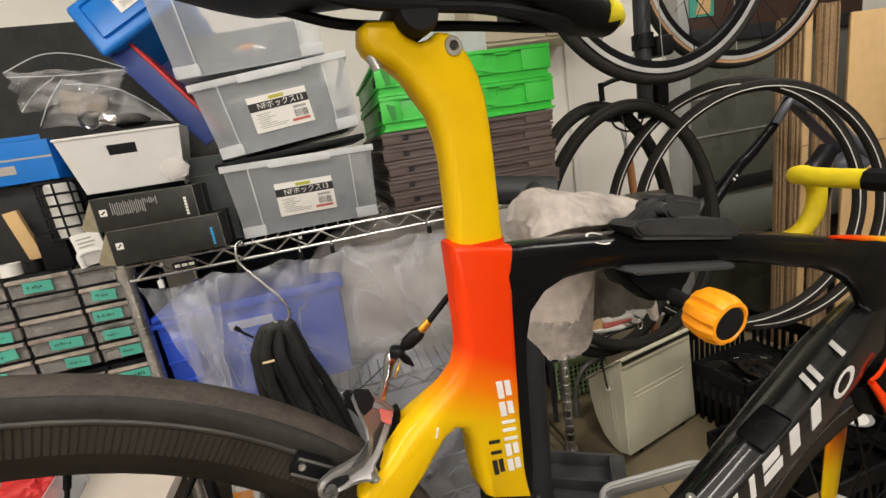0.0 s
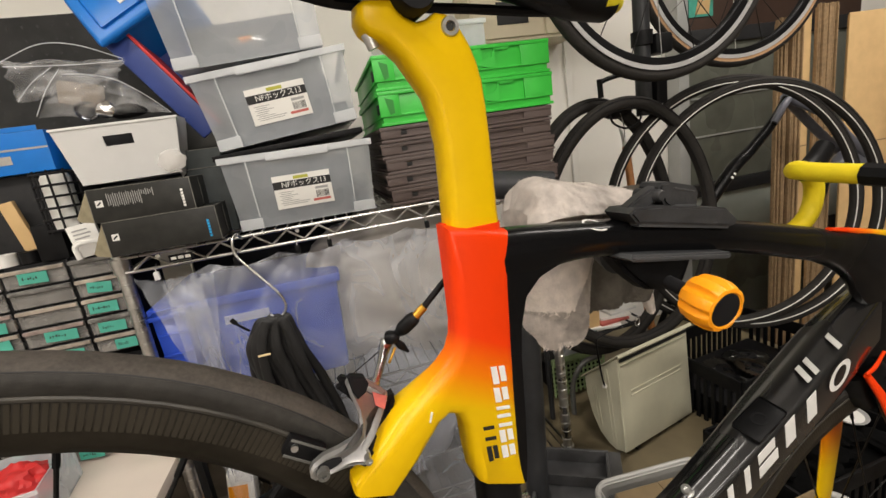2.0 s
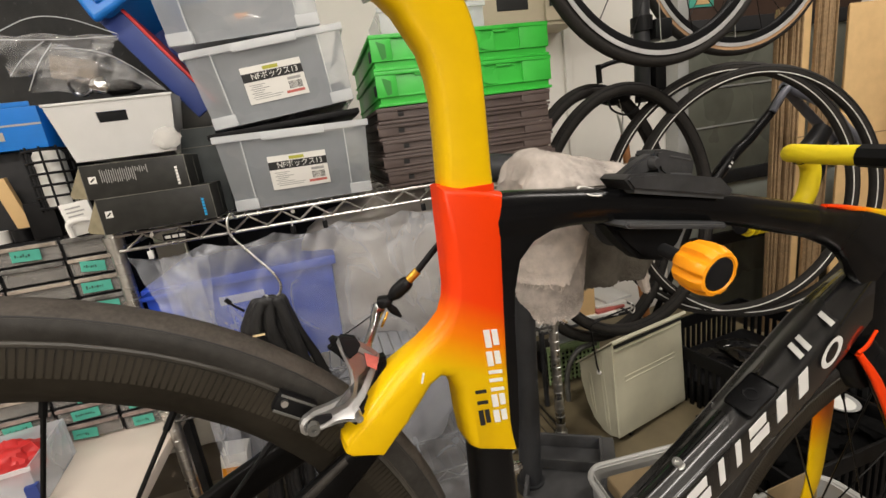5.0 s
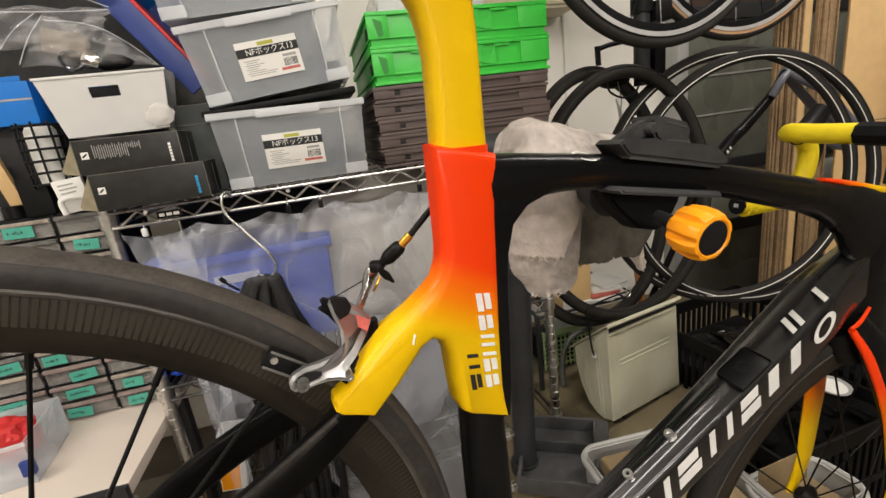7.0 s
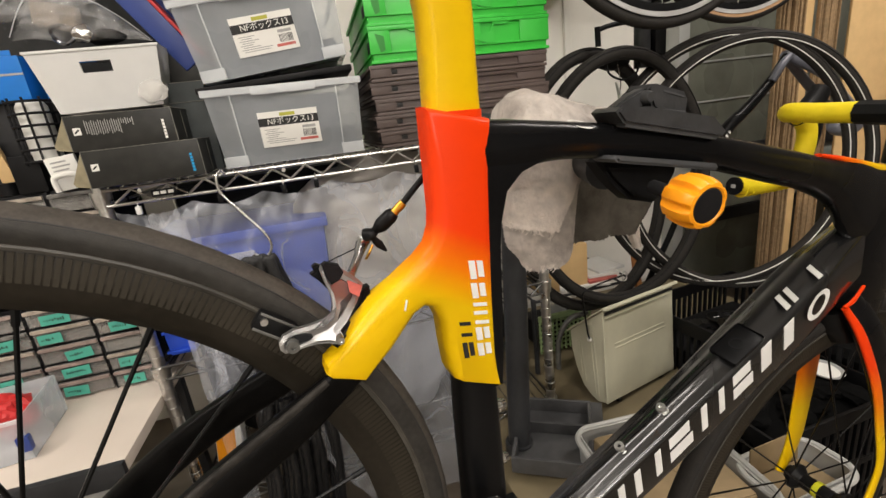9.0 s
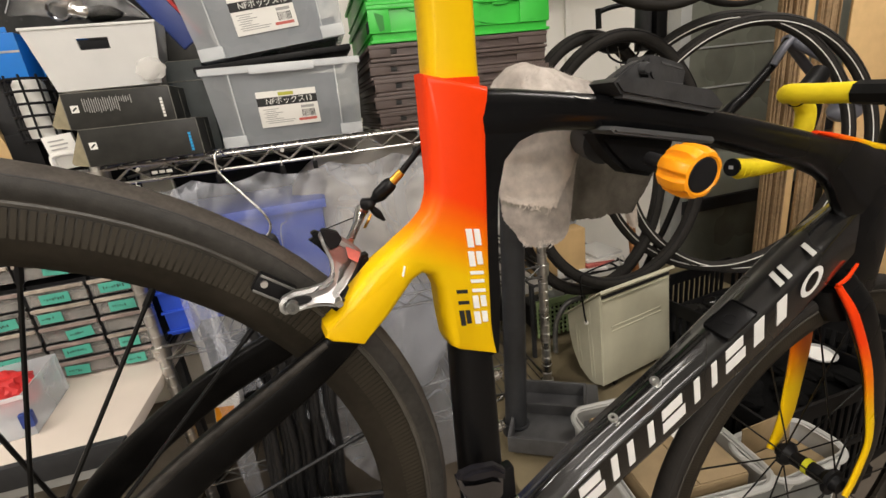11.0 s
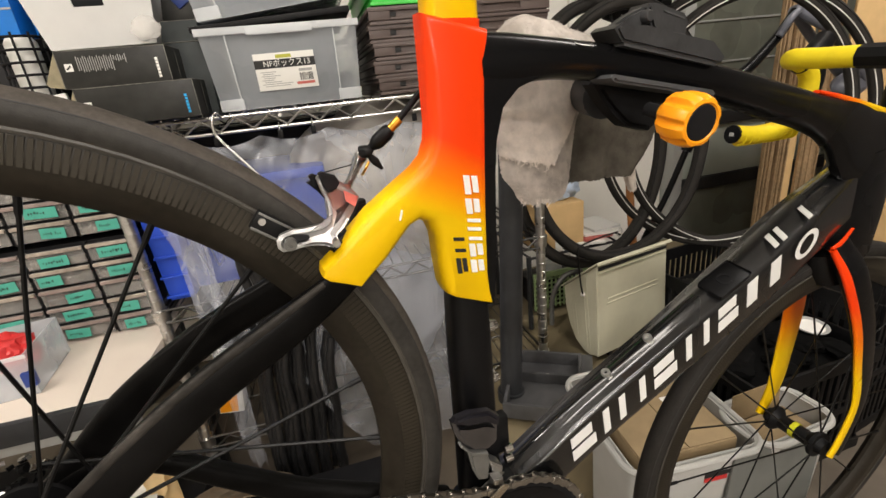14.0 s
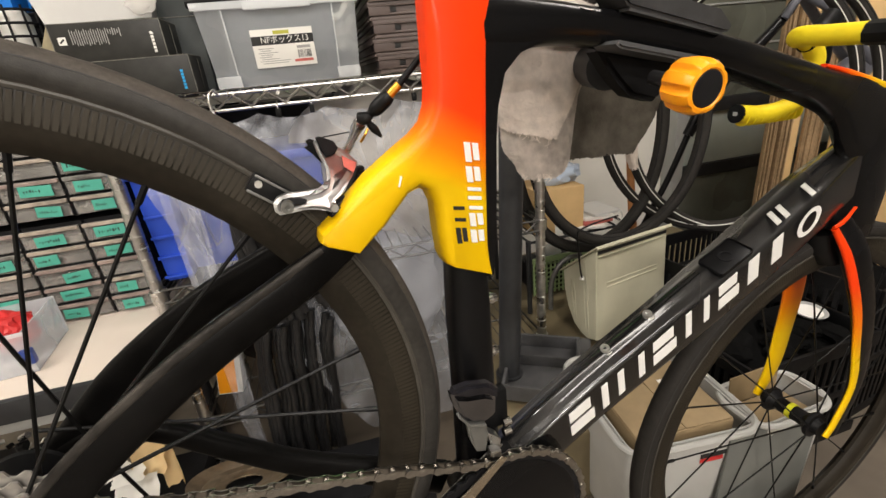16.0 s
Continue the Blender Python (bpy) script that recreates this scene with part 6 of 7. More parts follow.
solo("s_hook", wire([(-0.040, -0.012, 0.955), (-0.046, -0.030, 0.968), (-0.054, -0.040, 0.955), (-0.052, -0.042, 0.925), (-0.020, -0.046, 0.878), (0.008, -0.050, 0.838), (0.018, -0.052, 0.812), (0.012, -0.052, 0.792), (-0.004, -0.052, 0.785), (-0.016, -0.052, 0.794)], 0.0026, 10, 8), M_steel, "long chromed wire hook on the shelf rail", "hook", MS)
M_tube = mat("butyl_tube", (0.012, 0.012, 0.0125), 0.42, 0, 0.5, 40, bump=0.4, bump_scale=140)
tubes = thing("inner_tube_bundle", "bundle of black inner tubes hanging on a hook", "inner tubes", MS @ T(0, 0, 0.028))
rnd = random.Random(8)
for k in range(13):
    x = -0.078 + k * 0.0088
    y = -0.050 - 0.007 * (k % 4)
    bot = 0.46 + rnd.uniform(-0.03, 0.04)
    j1, j2 = rnd.uniform(-0.006, 0.006), rnd.uniform(-0.008, 0.008)
    pts = [(-0.004 + (x + 0.02) * 0.20, y + 0.012, 0.748), (x * 0.55, y + 0.002, 0.752 - 0.05 * abs(x + 0.02)), (x * 0.95 + j1, y - 0.006, 0.69), (x + 0.012 + 0.02 * k / 12 + j2, y, 0.58), (x + 0.02 + 0.045 * k / 12, y, bot)]
    bm = wire(pts, 0.0098, 12, 14)
    turn = rnd.uniform(-0.9, 0.9)
    for v in bm.verts:
        n = noise.noise(Vector((v.co.x * 30, k, v.co.z * 22)))
        v.co.y = y + (v.co.y - y) * 0.42 + n * 0.003 + turn * 0.15 * (v.co.x - x)
        v.co.x += n * 0.0025
    part("tube", bm, M_tube, tubes)
part("valve", wire([(-0.060, -0.062, 0.745), (-0.074, -0.066, 0.760), (-0.080, -0.067, 0.768)], 0.0025, 8, 4), M_rubber, tubes)
part("valve_cap", wire([(-0.080, -0.067, 0.768), (-0.087, -0.068, 0.778)], 0.0048, 10, 1), M_rubber, tubes)
part("rubber_tie", box(-0.052, -0.028, -0.086, -0.082, 0.693, 0.697, 0.001), M_scrap, tubes)
hang = thing("hanging_tubes", "row of long black tyres hanging below the shelf", "tyres", MS)
for k in range(15):
    x = -0.118 + k * 0.0118 + rnd.uniform(-0.004, 0.004)
    top = 0.45 + rnd.uniform(-0.02, 0.03)
    yy = -0.020 - 0.010 * (k % 3)
    j1, j2 = rnd.uniform(-0.004, 0.004), rnd.uniform(-0.005, 0.005)
    pts = [(x + 0.03, yy, top), (x + 0.016 + j1, yy - 0.004, 0.36), (x + 0.006 + j2, yy, 0.24), (x - 0.004, yy - 0.004, 0.13), (x - 0.008 - j1, yy, 0.04)]
    bm = wire(pts, rnd.uniform(0.008, 0.013), 12, 12)
    for v in bm.verts:
        n = noise.noise(v.co * 60 + Vector((k, 0, 0))) * 0.0022
        v.co += Vector((n, n * 0.6, 0))
    part("tyre_strand", bm, M_tube, hang)


# ---- desk and small drawers ----
desk = thing("desk", "cream-topped desk with a dark metal edge", "desk", MS)
part("top", box(-1.05, -0.285, -0.206, 0.42, 0.480, 0.505, 0.002), M_cream, desk)
part("front_edge", box(-1.05, -0.284, -0.220, -0.2062, 0.462, 0.5065, 0.002), M_steelbk, desk, "dark metal edge")
part("front_rail", box(-1.04, -0.29, -0.198, -0.181, 0.43, 0.462, 0.002), M_alframe, desk)
for x in (-1.02, -0.31):
    for y in (0.10, 0.38):
        part("leg", box(x, x + 0.03, y, y + 0.03, 0.0, 0.48, 0.002), M_steelbk, desk)
part("lower_shelf", box(-1.0, -0.32, -0.18, 0.36, 0.10, 0.12, 0.002), mat("worn_brown_board", (0.22, 0.19, 0.15), 0.6, 0, 0.4, 14, bump=0.1, bump_scale=120), desk)

M_drawer = mat("smoky_clear_drawer", (0.34, 0.33, 0.31), 0.18, 0, 0.35, 40, alpha=0.40, spec=0.7)
cab_rnd = random.Random(11)
tints = [mat("drawer_contents_tan", (0.34, 0.29, 0.24), 0.6, 0, 0.6, 60), mat("drawer_contents_grey", (0.17, 0.165, 0.155), 0.5, 0.2, 0.8, 70), mat("drawer_contents_rose", (0.26, 0.20, 0.18), 0.6, 0, 0.5, 60), mat("drawer_contents_dark", (0.05, 0.045, 0.045), 0.6, 0, 0.6, 70)]
for rows, z_base, hh in ((5, 0.507, 0.0443), (5, 0.745, 0.0433)):
    cab = thing("drawer_cabinet", "small-parts cabinet of clear drawers with teal labels", "drawer cabinet", MS @ T(-0.30, 0.085, z_base), "drawer cabinets")
    H = rows * hh + 0.004
    part("carcass", box(-0.76, 0.0, 0.012, 0.19, 0, H, 0.002), M_dark, cab)
    for xd in (-0.76, -0.62, -0.485, -0.345, -0.222, -0.102, -0.004):
        part("divider", box(xd, xd + 0.004, -0.002, 0.012, 0, H, 0.0005), M_dark, cab)
    for ci, (x0, x1) in enumerate(((-0.756, -0.62), (-0.616, -0.485), (-0.481, -0.345), (-0.341, -0.222), (-0.218, -0.102), (-0.098, -0.004))):
        for r in range(rows):
            z0 = 0.004 + r * hh
            dr = part("drawer", box(x0 + 0.002, x1 - 0.002, -0.006, -0.0035, z0, z0 + hh - 0.005, 0.001), M_drawer, cab, "clear drawer front")
            part("drawer_lip", box(x0 + 0.002, x1 - 0.002, -0.012, -0.006, z0 + hh - 0.0135, z0 + hh - 0.006, 0.0015), cab_rnd.choice(tints[:3]), dr)
            fill = cab_rnd.uniform(0.25, 0.8)
            part("contents", box(x0 + 0.006, x1 - 0.006, -0.002, 0.0118, z0 + 0.001, z0 + (hh - 0.008) * fill, 0.003), cab_rnd.choice(tints), dr)
            for q in range(cab_rnd.randint(1, 3)):
                xx = cab_rnd.uniform(x0 + 0.012, x1 - 0.02)
                part("metal_bit", wire([(xx, -0.001, z0 + 0.012), (xx + cab_rnd.uniform(0.006, 0.016), -0.001, z0 + 0.012 + cab_rnd.uniform(-0.006, 0.008))], cab_rnd.uniform(0.0018, 0.004), 8, 1), M_alu, dr)
            if cab_rnd.random() < 0.74:
                lw = cab_rnd.uniform(0.040, 0.060)
                lx = cab_rnd.uniform(x0 + 0.012, x1 - lw - 0.010)
                mm = T(lx + lw / 2, 0, z0 + 0.014 + cab_rnd.uniform(0, 0.004), 0, cab_rnd.uniform(-5, 7), 0)
                tp = part("tape_label", box(-lw / 2, lw / 2, -0.0135, -0.0128, -0.0112, 0.0112, 0.0, m=mm), M_teal, dr, "teal tape label")
                for q in range(cab_rnd.randint(5, 8)):
                    xq = -lw * 0.36 + q * lw * 0.09
                    part("ink_bar", box(xq, xq + lw * cab_rnd.uniform(0.02, 0.06), -0.0140, -0.0136, cab_rnd.uniform(-0.004, -0.001), cab_rnd.uniform(0.0, 0.004), 0, m=mm), M_ink, tp)

# red bag in a clear tub on the desk
rt = thing("clear_tub", "scuffed clear tub holding a red and white packet", "tub", MS @ T(-0.545, -0.055, 0.506, 0, 0, 8))
for nme, bb in (("front_wall", (-0.075, 0.075, -0.085, -0.082)), ("back_wall", (-0.075, 0.075, 0.082, 0.085)), ("side_wall", (-0.075, -0.072, -0.082, 0.082)), ("side_wall", (0.072, 0.075, -0.082, 0.082))):
    part(nme, box(*bb, 0.0, 0.085, 0.001, 0.0), M_clear, rt)
part("base", box(-0.075, 0.075, -0.085, 0.085, 0, 0.003, 0.001), M_clear, rt)
part("rim", box(-0.079, 0.079, -0.089, -0.085, 0.078, 0.086, 0.0015), M_frost, rt)
part("clip", box(0.060, 0.080, -0.093, -0.078, 0.02, 0.05, 0.003), M_navy, rt, "dark blue clip")
rp = thing("red_packet", "crumpled red and white plastic packet", "packet", MS @ T(-0.535, -0.045, 0.560) @ Matrix.Diagonal((0.85, 0.85, 0.95, 1)))
part("film", crumple(0.052, 2.2, 0.30, 4, 2.2, (1.15, 0.9, 0.8)), M_redp, rp)
part("white_corner", prism([(-0.065, -0.02), (-0.030, -0.01), (-0.035, 0.055), (-0.05, 0.03)], -0.062, -0.060), M_label, rp, "white printed corner")

# clutter on the cabinet
bb1 = thing("blue_parts_box", "bright blue cardboard parts box with a white stripe", "box", MS @ T(-0.44, 0.13, 1.148))
part("body", box(-0.11, 0.055, 0, 0.16, 0, 0.082, 0.0015), M_blue, bb1)
part("white_stripe", box(-0.11, 0.055, -0.0008, -0.0003, 0.046, 0.050, 0), M_grey, bb1, "pale stripe")
part("foil_sticker", box(-0.055, -0.015, -0.0010, -0.0004, 0.020, 0.037, 0.0), M_alu, bb1, "silver sticker")
part("hang_tab", box(-0.10, 0.045, 0.0, 0.002, 0.082, 0.092, 0.0008), M_blue, bb1)
solo("blue_parts_box", box(0, 0.06, 0, 0.15, 0, 0.075, 0.0015), M_blue, "bright blue cardboard parts box seen end on", "box", MS @ T(-0.372, 0.16, 1.148, 0, 0, -18))
peg = thing("pegboard", "dark pegboard panel with rows of holes", "pegboard", MS)
part("panel", box(-0.95, -0.075, 0.385, 0.392, 0.9660, 1.52, 0.001), M_pegb, peg)
hole_me = mesh_of("hole", lathe([(0, -0.0008), (0.0032, -0.0008), (0.0032, 0.0), (0, 0.0)], "y", 10, closed=False), M_ink)
for i in range(26):
    for j in range(17):
        o = new("hole", hole_me)
        o.parent = peg
        o.location = (-0.925 + i * 0.032, 0.3846, 0.985 + j * 0.032)
solo("grey_box", box(-0.10, 0.075, 0, 0.15, 0, 0.205, 0.002), mat("dull_grey_carton", (0.030, 0.030, 0.031), 0.6, 0, 0.4, 30, spec=0.15), "dull grey box under the blue parts boxes", "box", MS @ T(-0.46, 0.15, 0.9660) @ Matrix.Diagonal((1, 1, 0.88, 1)))
solo("wooden_strip", box(-0.013, 0.013, -0.006, 0.006, 0, 0.112, 0.001), M_card, "short tan wooden strip leaning on a box", "strip", MS @ T(-0.470, 0.128, 0.985, 3, -9, 0))
solo("black_bottle_box", box(-0.05, 0.0, 0, 0.06, 0, 0.075, 0.003), M_rubber, "small black box on the cabinet", "box", MS @ T(-0.395, 0.092, 0.9660, 0, 0, 6))
for k, (a, z, sz, mt, nm) in enumerate(((-0.52, 0.9660, 0.020, "M_label", "white tape roll"), (-0.475, 0.9660, 0.018, "M_ink", "black tape roll"), (-0.435, 0.9660, 0.018, "M_ink", "black tape roll"), (-0.355, 0.9660, 0.022, "M_whitebin", "white tape roll"))):
    bmx = lathe([(sz * 0.5, 0), (sz, 0.001), (sz, 0.026), (sz * 0.5, 0.027)], "z", 28)
    solo("tape_roll", bmx, {"M_label": M_label, "M_ink": M_rubber, "M_whitebin": M_whitebin}[mt], nm + " lying on the drawer cabinet", "tape", MS @ T(a, 0.115, z), "tape rolls")
solo("yellow_strap", crumple(0.02, 6.0, 0.3, 2, 2.2, (1.6, 0.8, 0.6)), mat("yellow_web", (0.6, 0.5, 0.02), 0.7), "crumpled yellow strap on the cabinet", "strap", MS @ T(-0.56, 0.10, 0.978))

# little wire cage
fan = thing("wire_cage", "dark wire cage lamp guard with a white core", "cage", MS @ T(-0.378, 0.10, 1.020))
part("core", lathe([(0, 0.004), (0.024, 0.004), (0.026, 0.03), (0.026, 0.11), (0.020, 0.12), (0, 0.12)], "z", 24, closed=False), M_label, fan, "white plastic core")
for k in range(6):
    part("ring", wire([(0.038 * math.cos(q), 0.038 * math.sin(q), 0.006 + k * 0.0225) for q in np.linspace(0, 2 * math.pi, 16, endpoint=False)], 0.0026, 8, 2, closed=True), M_dark, fan)
for k in range(9):
    q = 2 * math.pi * k / 9
    part("bar", wire([(0.038 * math.cos(q), 0.038 * math.sin(q), 0.0), (0.038 * math.cos(q), 0.038 * math.sin(q), 0.126)], 0.0022, 8, 1), M_dark, fan)
mug = thing("paper_packet", "small white printed packet behind a white bracket", "packet", MS @ T(-0.338, 0.062, 0.9660, 0, -6, 12))
part("packet", box(-0.026, 0.024, 0.0, 0.018, 0, 0.066, 0.002), M_label, mug)
for k in range(4):
    part("print_line", box(-0.018, 0.012 - 0.004 * (k % 2), -0.0008, -0.0002, 0.030 + k * 0.008, 0.033 + k * 0.008, 0), M_grey, mug)
part("bracket", wire([(-0.022, -0.010, 0.0), (-0.020, -0.012, 0.026), (0.0, -0.013, 0.030), (0.020, -0.012, 0.024), (0.022, -0.010, 0.0)], 0.0056, 8, 5), M_label, mug, "white plastic bracket")

# ---- below the desk and behind the drive train ----
def card_scrap(m, w, h, bend, material, label):
    """A torn, curled piece of card."""
    bm = bmesh.new()
    rows_ = []
    for j in range(9):
        v = j / 8 - 0.5
        row = []
        for i in range(13):
            u = i / 12 - 0.5
            tear = 0.12 * noise.noise(Vector((u * 5, v * 5, w * 90)))
            row.append(bm.verts.new((w * (u + tear * (abs(u) > 0.45)), bend * (math.cos(u * 5) + 0.5 * noise.noise(Vector((u * 3, v * 3, h * 70)))), h * (v + tear * (abs(v) > 0.4)))))
        rows_.append(row)
    for j in range(8):
        for i in range(12):
            bm.faces.new((rows_[j][i], rows_[j][i + 1], rows_[j + 1][i + 1], rows_[j + 1][i]))
    bmesh.ops.solidify(bm, geom=bm.faces[:], thickness=0.0012)
    return solo("card_scrap", bm, material, label, "card", m, "card scraps")


solo("scrap_box", box(-0.15, 0.09, -0.10, 0.10, 0, 0.150, 0.003), M_dark, "dark open box of card scraps on the floor", "box", MS @ T(-0.36, -0.13, 0.001))
card_scrap(MS @ T(-0.3422, -0.15, 0.2588, -22, 8, 10), 0.06, 0.07, 0.008, M_scrap, "torn tan card standing in a dark box")
card_scrap(MS @ T(-0.3061, -0.145, 0.2135, -16, -14, -18), 0.048, 0.075, 0.01, M_scrap, "torn tan card standing in a dark box")
card_scrap(MS @ T(-0.3998, -0.16, 0.2691, -40, -24, 5), 0.062, 0.042, 0.005, M_label, "torn cream card lying in a dark box")
card_scrap(MS @ T(-0.3737, -0.175, 0.2495, -45, -12, -8), 0.07, 0.032, 0.005, M_label, "torn cream card lying in a dark box")
card_scrap(MS @ T(-0.3615, -0.19, 0.2129, -40, -6, 4), 0.08, 0.05, 0.007, M_label, "torn cream card lying in a dark box")
pile = thing("metal_parts_pile", "pile of small bright and dark metal parts on the box", "parts pile", MS @ T(-0.55, -0.15, 0.0))
part("crate_top", box(-0.16, 0.03, -0.12, 0.12, 0.0, 0.285, 0.003), M_dark, pile, "dark box under the parts")
pr = random.Random(21)
for k in range(70):
    px, py = pr.uniform(-0.15, 0.02), pr.uniform(-0.11, 0.10)
    L_ = pr.uniform(0.006, 0.022)
    q = pr.uniform(0, 6.28)
    zz = 0.289 + pr.uniform(0.0, 0.035)
    part("metal_bit", wire([(px, py, zz), (px + L_ * math.cos(q), py + L_ * math.sin(q), zz + pr.uniform(-0.006, 0.010))], pr.uniform(0.003, 0.009), 8, 1), pr.choice((M_alu, M_steel, M_dark, M_rubber, M_dark)), pile)
dish = lathe([(0.040, 0.000), (0.060, 0.003), (0.064, 0.007), (0.088, 0.009), (0.094, 0.015), (0.112, 0.024), (0.119, 0.025), (0.119, 0.022), (0.112, 0.020), (0.094, 0.010), (0.088, 0.005), (0.064, 0.002), (0.040, -0.004)], "z", 64)
solo("steel_dish", dish, mat("worn_bronze_steel", (0.26, 0.205, 0.14), 0.42, 0.7, 0.5, 40), "worn bronze-grey stepped steel dish on a dark box", "dish", MS @ T(-0.1658, -0.190, 0.164, -24, 6, 0) @ Matrix.Diagonal((0.95, 0.95, 0.8, 1)))
ob_ = thing("orange_box", "small orange and white box by the rack post", "box", MS @ T(-0.215, 0.06, 0.226, 0, 8, 0))
part("body", box(-0.03, 0.03, 0, 0.06, 0, 0.16, 0.002), M_label, ob_)
part("orange_panel", box(-0.028, 0.016, -0.001, -0.0002, 0.004, 0.125, 0.0), M_orange, ob_, "orange printed panel")
solo("dark_box", box(-0.24, 0.24, -0.08, 0.08, 0, 0.12, 0.003), M_dark, "low dark box on the floor", "box", MS @ T(0.0, -0.20, 0.001))
solo("grey_bag", crumple(0.16, 4.0, 0.16, 4, 2.0, (1.0, 0.5, 1.25)), mat("grey_film", (0.30, 0.31, 0.34), 0.35, 0, 0.3, 14), "grey plastic-wrapped bundle below the shelf", "bag", MS @ T(0.24, 0.14, 0.235 + 0.17))
solo("black_sack", crumple(0.17, 1.0, 0.12, 3, 1.6, (1.1, 0.7, 0.8)), M_dark, "black sack on the lower shelf", "sack", MS @ T(-0.06, 0.22, 0.226 + 0.13))

# ---- dustpan on the platform ----
DP = MS @ T(0.762, -0.102, 0.2245, -5.0, 2.8, 15.5)
dp = thing("lidded_dustpan", "greige steel lidded dustpan with a wooden handle", "dustpan", DP)
side = [(0.0, 0.004), (0.0, 0.264), (0.116, 0.182), (0.113, 0.13), (0.100, 0.075), (0.078, 0.030), (0.050, 0.006), (0.028, -0.002)]
for x0, x1 in ((0.0, 0.004), (0.289, 0.293)):
    part("side_plate", prism(side, x0, x1, "yz", bevel=0.001), M_galv, dp)
for k, (y0, z0, z1) in enumerate(((0.024, 0.012, 0.225), (0.034, 0.014, 0.215), (0.068, 0.045, 0.165), (0.078, 0.055, 0.160))):
    part("pressed_groove", wire([(0.0, y0, z0), (0.0, y0 + 0.010, z1)], 0.0014, 8, 1), M_galv, dp)
part("front_plate", box(0.0, 0.293, -0.003, 0.003, 0.002, 0.264, 0.002), M_galv, dp)
part("front_flange", box(0.006, 0.287, -0.0075, -0.0015, 0.243, 0.246, 0.001), M_galv, dp)
part("corner_roll", wire([(0.002, -0.001, 0.006), (0.002, -0.001, 0.260)], 0.0042, 10, 1), M_galv, dp)
curve = bmesh.new()
prev = None
for q in smooth_path([(y, z, 0) for y, z in side[2:]] + [(0.0, 0.004, 0)], 5):
    cur = (curve.verts.new((0.003, q.x, q.y)), curve.verts.new((0.290, q.x, q.y)))
    if prev:
        curve.faces.new((prev[0], prev[1], cur[1], cur[0]))
    prev = cur
bmesh.ops.solidify(curve, geom=curve.faces[:], thickness=0.003)
part("curved_back", curve, M_galv, dp)
for z in (0.150, 0.163):
    part("pressed_rib", wire([(0.040, -0.0022, z), (0.252, -0.0022, z)], 0.0026, 8, 1), M_galv, dp)
LID = T(0, 0, 0.268, -35.2, 0, 0)
part("lid", box(-0.009, 0.302, -0.012, 0.150, -0.002, 0.002, 0.0015, m=LID), M_galv, dp, "greige steel lid")
part("lid_lip", box(-0.009, 0.302, -0.0145, -0.0125, -0.007, 0.002, 0.0008, m=LID), M_galv, dp)
part("lid_slot", box(0.004, 0.289, -0.0062, -0.0032, 0.2515, 0.2600, 0.001), M_ink, dp, "dark gap under the lid")
part("pin", lathe([(0, -0.007), (0.005, -0.006), (0.007, 0.0), (0, 0.0)], "x", 18, m=T(-0.001, 0.044, 0.176), closed=False), M_label, dp, "white rivet")
part("wire_bail", wire([(-0.005, 0.0415, 0.1775), (-0.012, 0.0405, 0.200), (-0.015, 0.0405, 0.226), (-0.022, 0.038, 0.270), (-0.0268, 0.035, 0.308), (-0.018, 0.031, 0.320), (0.030, 0.018, 0.332), (0.0875, 0.0, 0.341)], 0.0023, 8, 6), M_rubber, dp, "black wire bail")
part("ring_link", wire([(0.094 + 0.009 * math.cos(q), 0.0, 0.338 + 0.013 * math.sin(q)) for q in np.linspace(0, 2 * math.pi, 12, endpoint=False)], 0.0014, 6, 2, closed=True), M_steel, dp)
part("handle", wire([(0.284, 0.095, 0.190), (0.286, 0.1126, 0.340), (0.318, 0.154, 0.680), (0.3290, 0.1690, 0.800)], 0.0115, 14, 5), M_wood, dp, "brown wooden handle")
part("handle_socket", wire([(0.3285, 0.1685, 0.795), (0.322, 0.171, 0.835), (0.313, 0.174, 0.862)], 0.0075, 12, 3, radii=[0.0085, 0.0065, 0.003]), M_label, dp, "pale painted handle end")
for x in (0.055, 0.24):
    part("foot", prism([(0.006, -0.016), (0.020, -0.016), (0.030, 0.004), (0.002, 0.004)], x, x + 0.012, "yz"), M_rubber, dp)

# tool tray
M_tray = mat("worn_tray_plastic", (0.065, 0.065, 0.067), 0.42, 0, 0.35, 40, spec=0.5)
ty = thing("tool_tray", "black plastic tool tray with two compartments", "tray", MS @ T(0.572, -0.160, 0.2155, 0, 0, -31))
part("floor_plate", box(-0.085, 0.085, -0.11, 0.11, 0, 0.006, 0.002), M_tray, ty)
for bbx in ((-0.09, 0.09, -0.115, -0.107), (-0.09, 0.09, 0.107, 0.115), (-0.09, -0.082, -0.107, 0.107), (0.082, 0.09, -0.107, 0.107)):
    part("tray_wall", box(*bbx, 0, 0.042, 0.002), M_tray, ty)
part("divider", box(-0.082, 0.082, 0.02, 0.028, 0.006, 0.036, 0.0015), M_tray, ty)
part("side_flange", box(0.09, 0.118, -0.11, 0.11, 0.034, 0.042, 0.002), M_tray, ty)

